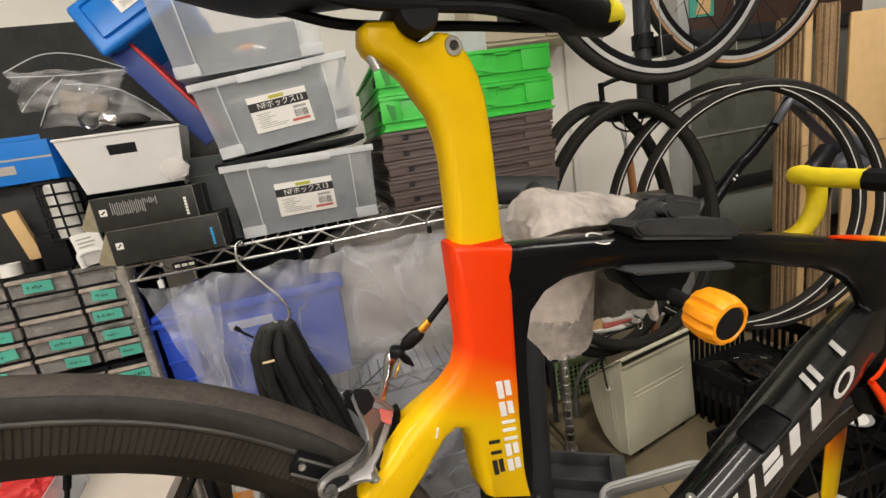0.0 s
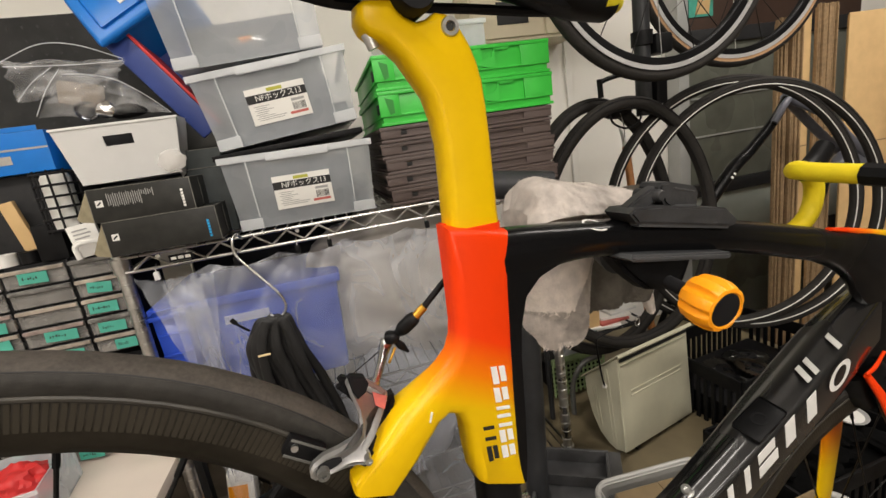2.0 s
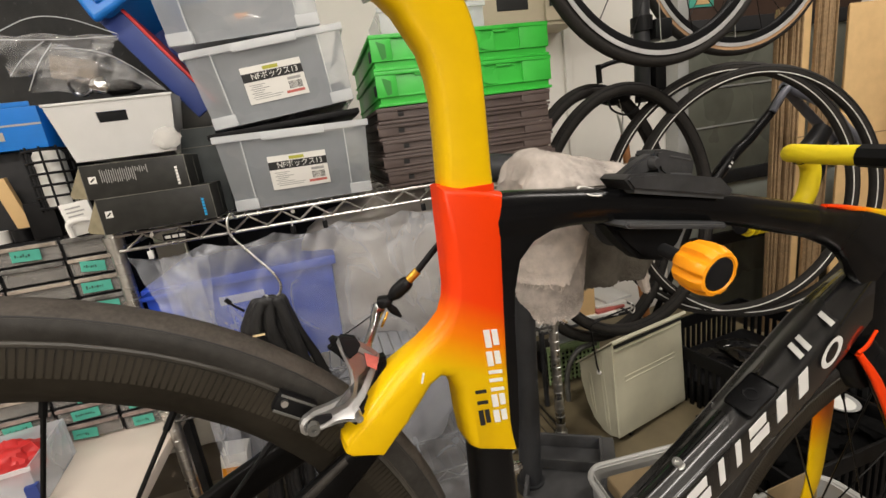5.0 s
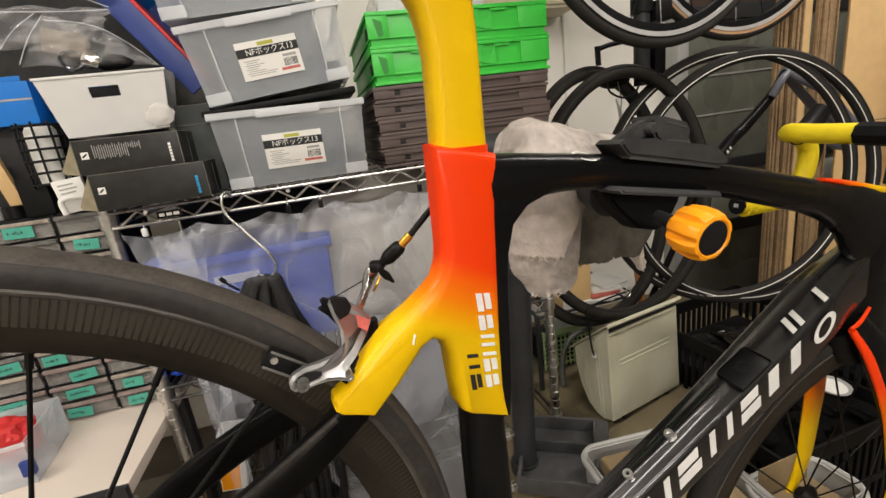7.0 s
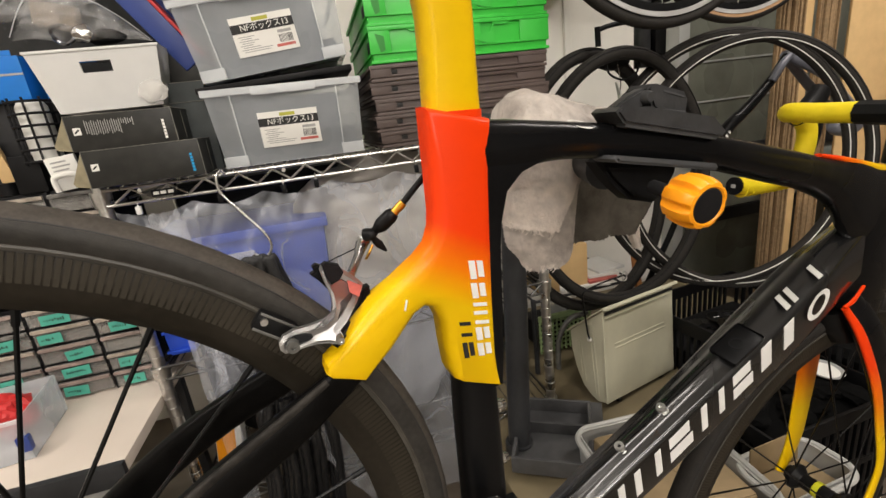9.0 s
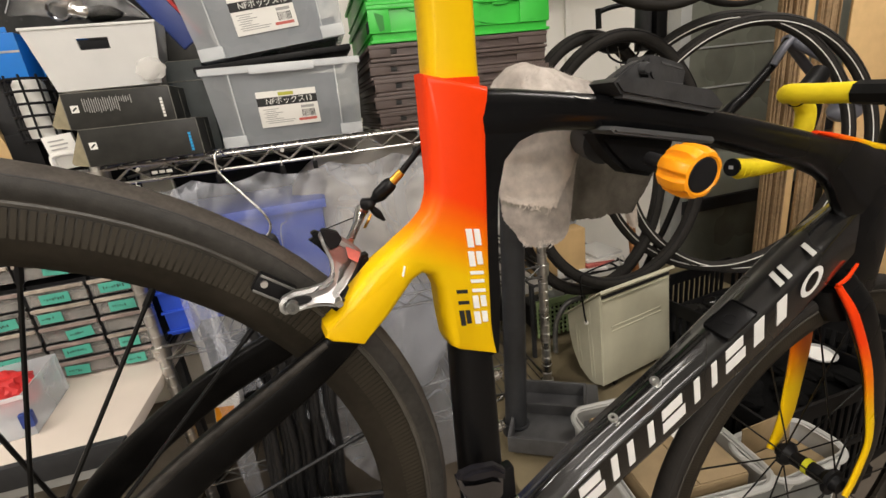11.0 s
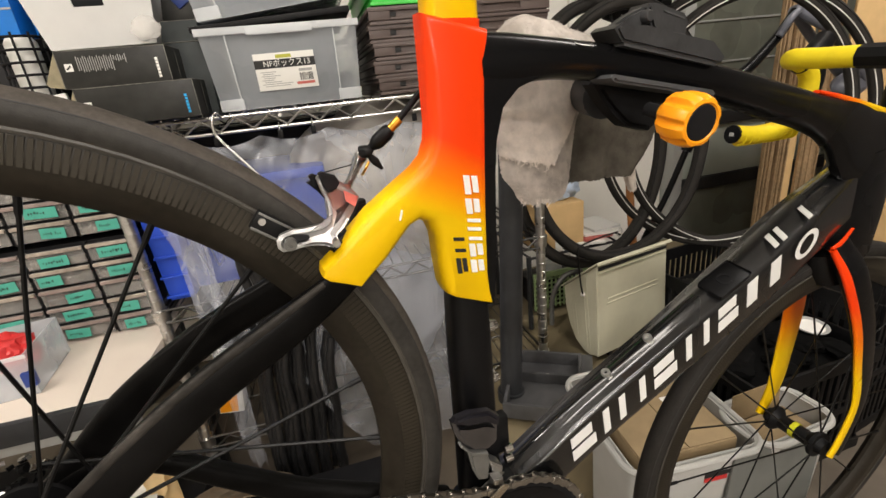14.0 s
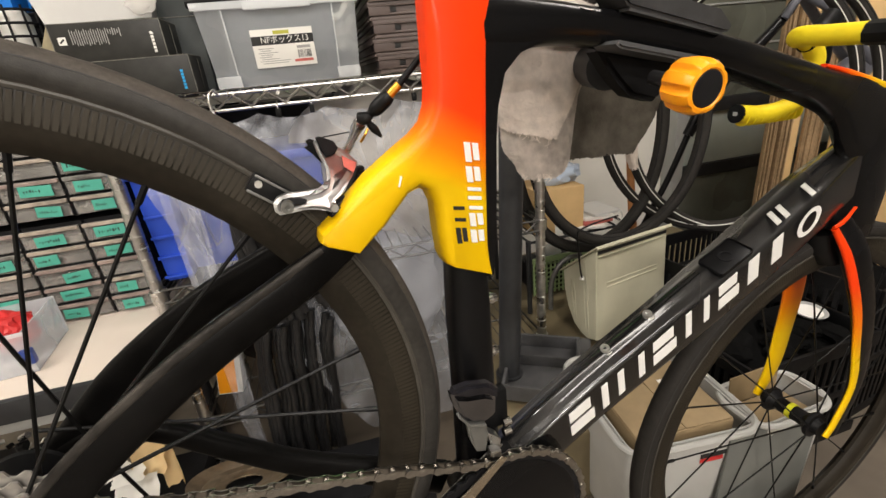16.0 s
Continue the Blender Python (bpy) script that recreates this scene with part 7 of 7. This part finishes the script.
# carton, papers and baskets on the right of the rack
ct = thing("brown_carton", "small brown cardboard carton on the rack", "carton", MS @ T(0.795, 0.15, 0.458))
part("body", box(-0.078, 0.078, 0, 0.16, 0, 0.140, 0.0015), M_card, ct)
part("tape", box(-0.020, 0.022, -0.0010, -0.0004, 0.0, 0.030, 0.0), M_label, ct)
solo("blue_film", crumple(0.05, 3.3, 0.4, 3, 2.2, (1.5, 0.9, 0.75)), mat("pale_blue_film", (0.42, 0.50, 0.62), 0.3, 0, 0.2, 20), "crumpled pale blue plastic film on the carton", "film", MS @ T(0.815, 0.22, 0.628))
side_rack = thing("side_rack", "low dark wire rack holding papers beside the shelf", "rack", MS @ T(0.80, 0.14, 0.0))
for x in (-0.12, 0.22):
    for y in (0.0, 0.28):
        part("post", wire([(x, y, 0.205), (x, y, 0.455)], 0.008, 10, 1), M_steelbk, side_rack)
for k in range(9):
    part("deck_bar", wire([(-0.12 + k * 0.0425, 0, 0.4535), (-0.12 + k * 0.0425, 0.28, 0.4535)], 0.0035, 8, 1), M_steelbk, side_rack)
for y in (0.0, 0.28):
    part("rail", wire([(-0.12, y, 0.448), (0.22, y, 0.448)], 0.0045, 8, 1), M_steelbk, side_rack)
pp = random.Random(3)
for k in range(4):
    solo("magazine", box(-0.05, 0.05, -0.06, 0.06, 0, 0.008, 0.001), (M_label, M_pink, M_label, M_whitebin)[k], "glossy printed brochure lying on the rack", "magazine", MS @ T(0.90 + 0.02 * k, 0.19 + 0.01 * k, 0.458 + 0.009 * k, 0, 0, pp.uniform(-30, 30)), "brochures")
gb = thing("green_basket", "pale green perforated plastic basket", "basket", MS @ T(0.83, 0.22, 0.2155))
part("rim", box(-0.10, 0.10, -0.008, 0.004, 0.118, 0.138, 0.003), M_lightgreen, gb)
for k in range(13):
    part("upright_bar", box(-0.098 + k * 0.0155, -0.092 + k * 0.0155, -0.002, 0.002, 0.0, 0.12, 0.0008), M_lightgreen, gb)
for k in range(7):
    part("cross_bar", box(-0.098, 0.098, 0.0022, 0.0052, 0.006 + k * 0.0165, 0.012 + k * 0.0165, 0.0008), M_lightgreen, gb)
part("dark_filling", box(-0.09, 0.09, 0.012, 0.15, 0.0, 0.09, 0.01), M_dark, gb)
placed = part("white_packet", crumple(0.04, 3.0, 0.2, 2, 2.0, (1.2, 0.8, 0.8)), M_frost, gb)
placed.location = (-0.01, 0.06, 0.12)
solo("grey_hoop", wire([(-0.005, 0, 0.0), (0.0, 0, 0.10), (0.04, 0, 0.16), (0.10, 0, 0.17)], 0.008, 12, 8), M_galvd, "bent grey tube frame in front of the basket", "frame", MS @ T(0.748, 0.12, 0.2155))


# ---- slatted black crates ----
def slat_crate(m, w, d, h, label):
    cr = thing("slatted_crate", label, "crate", m, "black slatted crates")
    for y in (0.0, d):
        for z0, z1 in ((0, 0.03), (h - 0.04, h), (h * 0.45, h * 0.45 + 0.02)):
            part("rail", box(0, w, y - 0.004, y + 0.004, z0, z1, 0.002), M_rubber, cr)
        for k in range(int(w / 0.024)):
            part("slat", box(0.004 + k * 0.024, 0.016 + k * 0.024, y - 0.003, y + 0.003, 0.03, h - 0.04, 0.001), M_rubber, cr)
    for x in (0.0, w):
        for z0, z1 in ((0, 0.03), (h - 0.04, h), (h * 0.45, h * 0.45 + 0.02)):
            part("rail", box(x - 0.004, x + 0.004, 0.004, d - 0.004, z0, z1, 0.002), M_rubber, cr)
        for k in range(int(d / 0.024)):
            part("slat", box(x - 0.003, x + 0.003, 0.006 + k * 0.024, 0.018 + k * 0.024, 0.03, h - 0.04, 0.001), M_rubber, cr)
    part("base", box(0, w, 0, d, 0, 0.008, 0.001), M_rubber, cr)
    return cr


slat_crate(MS @ T(1.075, -0.165, 0.0, 0, 0, 6), 0.42, 0.30, 0.375, "black slatted plastic crate full of sprockets")
slat_crate(MS @ T(1.335, -0.385, 0.0, 0, 0, 9), 0.34, 0.30, 0.385, "tall black slatted plastic crate beside the sprockets")
slat_crate(MS @ T(0.935, -0.425, 0.0, 0, 0, 2), 0.38, 0.235, 0.300, "black slatted plastic crate under a white dish")
M_heap = mat("dull_black_parts", (0.006, 0.006, 0.006), 0.9, 0, 0.5, 60, bump=0.4, bump_scale=90, spec=0.03)
solo("dark_filling", box(0.0, 0.36, 0.0, 0.21, 0.0, 0.255, 0.01), M_heap, "dark parts filling the crate", "parts", MS @ T(0.945, -0.413, 0.0095, 0, 0, 2))
solo("dark_filling", box(0.0, 0.32, 0.0, 0.27, 0.0, 0.30, 0.01), M_heap, "dark parts filling the tall crate", "parts", MS @ T(1.344, -0.368, 0.0095, 0, 0, 9))
M_looseg = mat("oily_sprocket_steel", (0.11, 0.11, 0.105), 0.34, 1, 0.5, 60)
rh = random.Random(12)
for k in range(7):
    solo("black_part", crumple(0.034, 2.0 + k, 0.30, 3, 2.5, (1.4, 0.9, 0.55)), M_heap, "dull black plastic part lying in the crate", "part", MS @ T(0.98 + 0.045 * k, -0.35 + rh.uniform(-0.03, 0.09), 0.277, 0, 0, rh.uniform(0, 180)), "black parts in the crate")
solo("dark_filling", box(0.0, 0.40, 0.0, 0.27, 0.0, 0.26, 0.01), M_dark, "dark parts filling the crate", "parts", MS @ T(1.088, -0.148, 0.0095, 0, 0, 6))
for k, (x, y, r, tl) in enumerate(((1.20, 0.0, 0.07, 8), (1.30, 0.03, 0.06, -6), (1.25, -0.05, 0.055, 12))):
    ol = [(math.cos(2 * math.pi * i / 120) * (r + (0.003 if i % 4 < 2 else -0.002)), math.sin(2 * math.pi * i / 120) * (r + (0.003 if i % 4 < 2 else -0.002))) for i in range(120)]
    bm = prism(ol, 0, 0.003, "xy")
    sp = thing("loose_sprocket", "loose dark steel sprocket lying in the crate", "sprocket", MS @ T(x, y, 0.285 + 0.012 * k, tl, 4, 20 * k), "loose sprockets")
    part("toothed_ring", bm, M_looseg, sp, smooth=False)
    part("carrier", lathe([(0.012, 0.003), (r * 0.55, 0.003), (r * 0.5, 0.008), (0.014, 0.010)], "z", 24), M_dark, sp)
    for i in range(5):
        q = 2 * math.pi * i / 5
        part("arm", wire([(0.015 * math.cos(q), 0.015 * math.sin(q), 0.006), (r * 0.8 * math.cos(q), r * 0.8 * math.sin(q), 0.005)], 0.003, 6, 1), M_looseg, sp)
dish = thing("white_dish", "small white dish with a grey rim on the crate", "dish", MS @ T(1.262, -0.285, 0.2870, 6, 0, 0))
part("bowl", lathe([(0.0, 0.004), (0.024, 0.005), (0.036, 0.012), (0.040, 0.0125), (0.038, 0.009), (0.026, 0.0), (0.0, -0.001)], "z", 40, closed=False), M_grey, dish)
part("inlay", lathe([(0, 0.0065), (0.026, 0.0072), (0.031, 0.0095), (0, 0.0075)], "z", 40, closed=False), M_label, dish, "bright white inlay")

# ---- white totes with cartons inside ----
def tote(m, w, d, h, flip):
    tt = thing("white_tote", "scuffed white plastic tote holding a brown carton", "tote", m, "white totes")
    e = 0.008
    sh = bmesh.new()
    box(0, w, 0, d, 0, h, 0.028, e, seg=5, bm=sh)
    top = [f for f in sh.faces if f.normal.z > 0.5 or all(v.co.z > h - 1e-4 for v in f.verts)]
    bmesh.ops.delete(sh, geom=top, context="FACES")
    bmesh.ops.solidify(sh, geom=sh.faces[:], thickness=0.003)
    part("shell", sh, M_tote, tt)
    rim = bmesh.new()
    n = 12
    pts = []
    for cx, cy, a0 in ((w - 0.03, d - 0.03, 0), (0.03, d - 0.03, 90), (0.03, 0.03, 180), (w - 0.03, 0.03, 270)):
        for q in range(n + 1):
            a = radians(a0 + 90 * q / n)
            pts.append((cx + 0.044 * math.cos(a), cy + 0.044 * math.sin(a), h - 0.014))
    wire(pts, 0.0065, 8, 1, closed=True, bm=rim)
    part("rim", rim, M_tote, tt, "rolled white rim")
    part("print_mark", box(w * 0.55, w * 0.55 + 0.058, -0.0082, -0.0072, h - 0.062, h - 0.052, 0), M_ink, tt)
    part("print_mark", box(w * 0.55, w * 0.55 + 0.048, -0.0082, -0.0072, h - 0.073, h - 0.064, 0), M_redp, tt)
    if flip:
        cb_ = thing("tote_carton", "brown carton, shade painted in, pressed into a narrow tote", "carton", m @ T(0, 0, 0.0045), "cartons in totes")
        part("body", box(0.012, w - 0.012, 0.012, d - 0.012, 0, h - 0.045, 0.006), M_cardshade, cb_)
        part("raised_flap", box(0.016, w - 0.016, d - 0.022, d - 0.019, h - 0.047, h + 0.022, 0.001, m=T(0, 0, 0, -3, 0, 0)), M_cardshade, cb_)
        return
    cb_ = thing("tote_carton", "brown cardboard carton with closed flaps in a tote", "carton", m @ T(0, 0, 0.0045), "cartons in totes")
    part("body", box(0.022, w - 0.022, 0.022, d - 0.022, 0, h - 0.02, 0.004), M_cardshade, cb_)
    part("flap", box(0.024, w / 2 - 0.001, 0.024, d - 0.024, h - 0.0195, h - 0.0165, 0.001), M_cardshade, cb_)
    part("flap", box(w / 2 + 0.001, w - 0.024, 0.024, d - 0.024, h - 0.0195, h - 0.0165, 0.001), M_cardshade, cb_)
    part("sticker", box(w * 0.62, w * 0.62 + 0.04, d * 0.5, d * 0.5 + 0.025, h - 0.0162, h - 0.0158, 0), M_label, cb_, "white sticker")


tote(MS @ T(0.575, -0.505, 0.0, 0, 0, -5), 0.250, 0.27, 0.300, 0)
tote(MS @ T(0.842, -0.531, 0.0, 0, 0, 3), 0.165, 0.095, 0.295, 1)
solo("grey_sheet", box(0, 0.205, 0, 0.006, 0, 0.262, 0.002), mat("dull_grey_sheet", (0.13, 0.135, 0.125), 0.5, 0, 0.3, 14), "dull grey stiff sheet leaning on the white totes", "sheet", MS @ T(0.737, -0.545, 0.0262, -3, 7, -2))


# ---- cardboard sheets ----
def carton_stack(m, w, d, h, n, label):
    st = thing("cardboard_stack", label, "cardboard", m, "flattened cartons")
    rnd_ = random.Random(int(w * 999) + n)
    t = w / n
    for k in range(n):
        j = rnd_.uniform(-0.008, 0.008)
        part("carton_sheet", box(k * t + 0.0006, (k + 1) * t - 0.0006, j, d + j, 0, h + rnd_.uniform(-0.012, 0.006), 0.0008), M_carded, st)
    return st


carton_stack(MS @ T(1.657, 0.25, 0.0), 0.112, 0.012, 1.31, 16, "stack of flattened brown cartons standing on edge")
def tan_sheet(m, w, h, label):
    tc = thing("tan_cardboard", label, "cardboard", m, "tan cardboard panels")
    part("face_sheet", box(0, w, 0, 0.005, 0, h, 0.0015), M_card, tc)
    part("back_sheet", box(0.004, w - 0.003, 0.006, 0.012, 0, h - 0.006, 0.0015), M_card, tc)
    part("flap_crease", box(0.0, w, -0.0006, 0.0, h * 0.66, h * 0.66 + 0.004, 0.0), M_carded, tc)
tan_sheet(MS @ T(1.773, 0.275, 0.0), 0.068, 1.335, "tan cardboard panel between the stacked cartons")
carton_stack(MS @ T(1.843, 0.25, 0.0), 0.092, 0.012, 1.345, 14, "stack of flattened brown cartons standing on edge")
tan_sheet(MS @ T(1.940, 0.225, 0.0, 0, 0, -4), 0.95, 1.305, "wide tan cardboard panel leaning by the door")
solo("brown_board", box(0, 0.03, 0, 0.02, 0, 0.5, 0.003), M_wood, "dark brown wooden frame edge by the cardboard", "frame", MS @ T(2.13, 0.14, 0.70))
solo("red_towel", crumple(0.05, 2.0, 0.2, 2, 2, (0.8, 0.5, 2.6)), M_redp, "dark red cloth hanging by the cardboard", "cloth", MS @ T(2.16, 0.10, 0.70))

# beige electric cabinet on the wall
eb = thing("electric_cabinet", "beige steel wall cabinet with a dark window", "cabinet", MS @ T(0.90, 0.62, 1.40))
part("body", box(-0.16, 0.27, 0, 0.158, 0, 0.42, 0.004), M_beige, eb)
part("cover", box(-0.15, 0.12, -0.008, 0.0, 0.012, 0.40, 0.003), M_beige, eb)
part("cover", box(0.13, 0.26, -0.008, 0.0, 0.012, 0.40, 0.003), M_beige, eb)
part("window", box(-0.06, 0.06, -0.011, -0.008, 0.055, 0.13, 0.001), M_ink, eb, "dark window")
part("latch", box(0.145, 0.155, -0.014, -0.008, 0.06, 0.10, 0.002), M_ink, eb)


# ---- wheels and tyres hanging at the back ----
def spare_wheel(name, label, m, tyre_mat, rim_mat, spokes=20, R=0.336):
    w = thing(name, label, "wheel", m, "hanging wheels")
    part("tyre", tyre_bm(R, 0.0125, 80), tyre_mat, w, "black rubber tyre")
    part("rim", rim_bm(R - 0.022, 0.030, 80), M_rubber, w, "black alloy rim")
    for sd in (-1, 1):
        part("brake_track", lathe([(R - 0.024, sd * 0.0130), (R - 0.0245, sd * 0.0138), (R - 0.0345, sd * 0.0138), (R - 0.035, sd * 0.0128)], "y", 80), rim_mat, w, "bright machined brake track")
    for i in range(spokes):
        s = 1 if i % 2 else -1
        q = 2 * math.pi * i / spokes
        tn = 0.5 if (i // 2) % 2 else -0.5
        part("spoke", wire([(0.02 * math.cos(q + tn), s * 0.03, 0.02 * math.sin(q + tn)), (0.294 * math.cos(q), s * 0.002, 0.294 * math.sin(q))], 0.0012, 6, 1), M_spoke if i % 3 else M_steel, w)
    part("hub", lathe([(0, -0.05), (0.006, -0.05), (0.008, -0.036), (0.022, -0.034), (0.022, -0.028), (0.012, -0.02), (0.012, 0.02), (0.022, 0.028), (0.022, 0.034), (0.008, 0.036), (0.006, 0.05), (0, 0.05)], "y", 20, closed=False), M_rubber, w)
    return w


spare_wheel("road_wheel", "spare road wheel with a silver rim hanging on a pole", MS @ T(0.967, -0.04, 1.490, 0, 0, 2), M_tyred, M_rimsil, R=0.341)
w2 = spare_wheel("road_wheel", "spare road wheel with a tan sidewall hanging behind", MS @ T(1.42, 0.18, 1.512, 0, 0, -4), M_tyred, M_rimsil)
part("tan_wall", lathe([(0.312, -0.0122), (0.321, -0.0128), (0.321, 0.0128), (0.312, 0.0122)], "y", 80), M_tan, w2, "tan tyre sidewall")

pole = thing("storage_pole", "black wheel storage pole with a hook arm", "pole", MS)
part("tube", wire([(1.003, 0.075, 1.075), (1.003, 0.075, 2.5)], 0.0205, 20, 1), M_steelbk, pole)
part("collar", wire([(1.003, 0.075, 1.250), (1.003, 0.075, 1.285)], 0.027, 20, 1), M_rubber, pole)
part("clamp_block", box(1.022, 1.075, 0.045, 0.10, 1.225, 1.275, 0.010), M_rubber, pole)
part("lower_block", box(1.024, 1.058, 0.05, 0.10, 1.10, 1.175, 0.006), M_rubber, pole)
part("hook_arm", wire([(0.98, 0.07, 1.190), (0.90, 0.06, 1.182), (0.858, 0.055, 1.172)], 0.006, 10, 4), M_rubber, pole)
part("hook_tip", wire([(0.858, 0.055, 1.180), (0.860, 0.055, 1.135)], 0.007, 12, 1), M_rubber, pole)
placed = part("hanger_block", crumple(0.03, 1.0, 0.1, 2, 1.5, (1.6, 1.0, 0.8)), M_rubber, pole)
placed.location = (0.925, 0.09, 1.10)
part("wire_loop", wire([(0.885, 0.06, 1.10), (0.892, 0.055, 1.068), (0.93, 0.05, 1.050), (0.972, 0.055, 1.066), (0.982, 0.06, 1.10)], 0.0028, 8, 6), M_rubber, pole)
part("hang_wire", wire([(0.918, 0.06, 1.09), (0.935, 0.07, 1.045), (0.945, 0.09, 1.015)], 0.0012, 6, 4), M_steel, pole)


def limp_tyre(m, ra, rz, w, label, stripe=None):
    ty_ = thing("bare_tyre", label, "tyre", m, "hanging tyres")
    pts = [(ra * math.cos(q), 0.012 * math.sin(2 * q), rz * math.sin(q)) for q in np.linspace(0, 2 * math.pi, 36, endpoint=False)]
    bm = wire(pts, w, 14, 3, closed=True)
    part("casing", bm, M_tyred, ty_, "black rubber casing")
    if stripe:
        ps = [((ra - w * 0.35) * math.cos(q), 0.012 * math.sin(2 * q) - w * 0.93, (rz - w * 0.35) * math.sin(q)) for q in np.linspace(0, 2 * math.pi, 36, endpoint=False)]
        part("stripe", wire(ps, stripe, 6, 3, closed=True), M_label, ty_, "pale reflective stripe")
        ps = [((ra + w * 0.45) * math.cos(q), 0.012 * math.sin(2 * q) - w * 0.88, (rz + w * 0.45) * math.sin(q)) for q in np.linspace(0, 2 * math.pi, 36, endpoint=False)]
        part("bead", wire(ps, stripe * 0.8, 6, 3, closed=True), M_dark, ty_)
    else:
        for k, dr, dy in ((0, -0.80, -0.62), (1, 0.55, -0.86)):
            ps = [((ra + w * dr) * math.cos(q), 0.012 * math.sin(2 * q) + w * dy, (rz + w * dr) * math.sin(q)) for q in np.linspace(0, 2 * math.pi, 36, endpoint=False)]
            part("bead" if k == 0 else "shoulder_line", wire(ps, 0.0014, 6, 3, closed=True), M_dark, ty_)
    return ty_


limp_tyre(MS @ T(0.854, 0.088, 0.773, 0, 0, 4), 0.242, 0.349, 0.0172, "bare black road tyre hanging limp on a hook")
limp_tyre(MS @ T(0.911, 0.040, 0.782, 0, 2, -4), 0.253, 0.332, 0.0168, "bare black road tyre hanging limp on a hook")
limp_tyre(MS @ T(1.195, 0.0, 0.792, 0, 0, -27), 0.305, 0.338, 0.0150, "black road tyre with a pale reflective stripe", 0.0013)
limp_tyre(MS @ T(1.250, -0.03, 0.780, 0, 0, -25), 0.300, 0.334, 0.0150, "black road tyre with a pale reflective stripe", 0.0013)

# dark bicycle frame behind the tyres
bf = thing("bicycle_frame", "dark blue-grey carbon bicycle frame stored on end", "bicycle frame", MS)
M_frame2 = mat("slate_carbon", (0.12, 0.125, 0.15), 0.32, 0, 0.2, 30)
part("main_tube", wire([(1.472, 0.06, 1.064), (1.427, 0.06, 1.006), (1.342, 0.062, 0.930), (1.288, 0.066, 0.889), (1.205, 0.072, 0.796), (1.165, 0.080, 0.715)], 0.0165, 16, 5, radii=[0.012, 0.0135, 0.016, 0.018, 0.018, 0.015]), M_black, bf, "black main tube with small print")
part("upper_tube", wire([(1.480, 0.055, 1.066), (1.447, 0.050, 1.042), (1.415, 0.050, 1.000)], 0.010, 14, 4), M_frame2, bf)
for y in (0.030, 0.095):
    part("stay", wire([(1.478, 0.07, 1.068), (1.583, y, 1.000), (1.669, y, 0.927), (1.752, y, 0.862)], 0.0135, 14, 5), M_frame2, bf, "slate grey stay")
part("stay", wire([(1.478, 0.07, 1.068), (1.580, 0.065, 1.046), (1.665, 0.065, 0.978), (1.734, 0.065, 0.897)], 0.0105, 14, 5), M_frame2, bf, "slate grey stay")
placed = part("dropout", crumple(0.050, 2.0, 0.12, 3, 1.5, (1.3, 0.7, 0.8)), M_frame2, bf)
placed.location = (1.735, 0.06, 0.845)
for k in range(4):
    part("print_bar", box(-0.0030, 0.0030, -0.0190, -0.0178, -0.0045, 0.0045, 0, m=T(1.268 + 0.0085 * k, 0.068, 0.866 + 0.0098 * k, 0, -47, 0)), M_label, bf)
part("rest_leg", wire([(1.170, 0.080, 0.725), (1.120, 0.095, 0.58), (1.040, 0.110, 0.40), (1.000, 0.120, 0.212)], 0.009, 12, 5), M_black, bf)
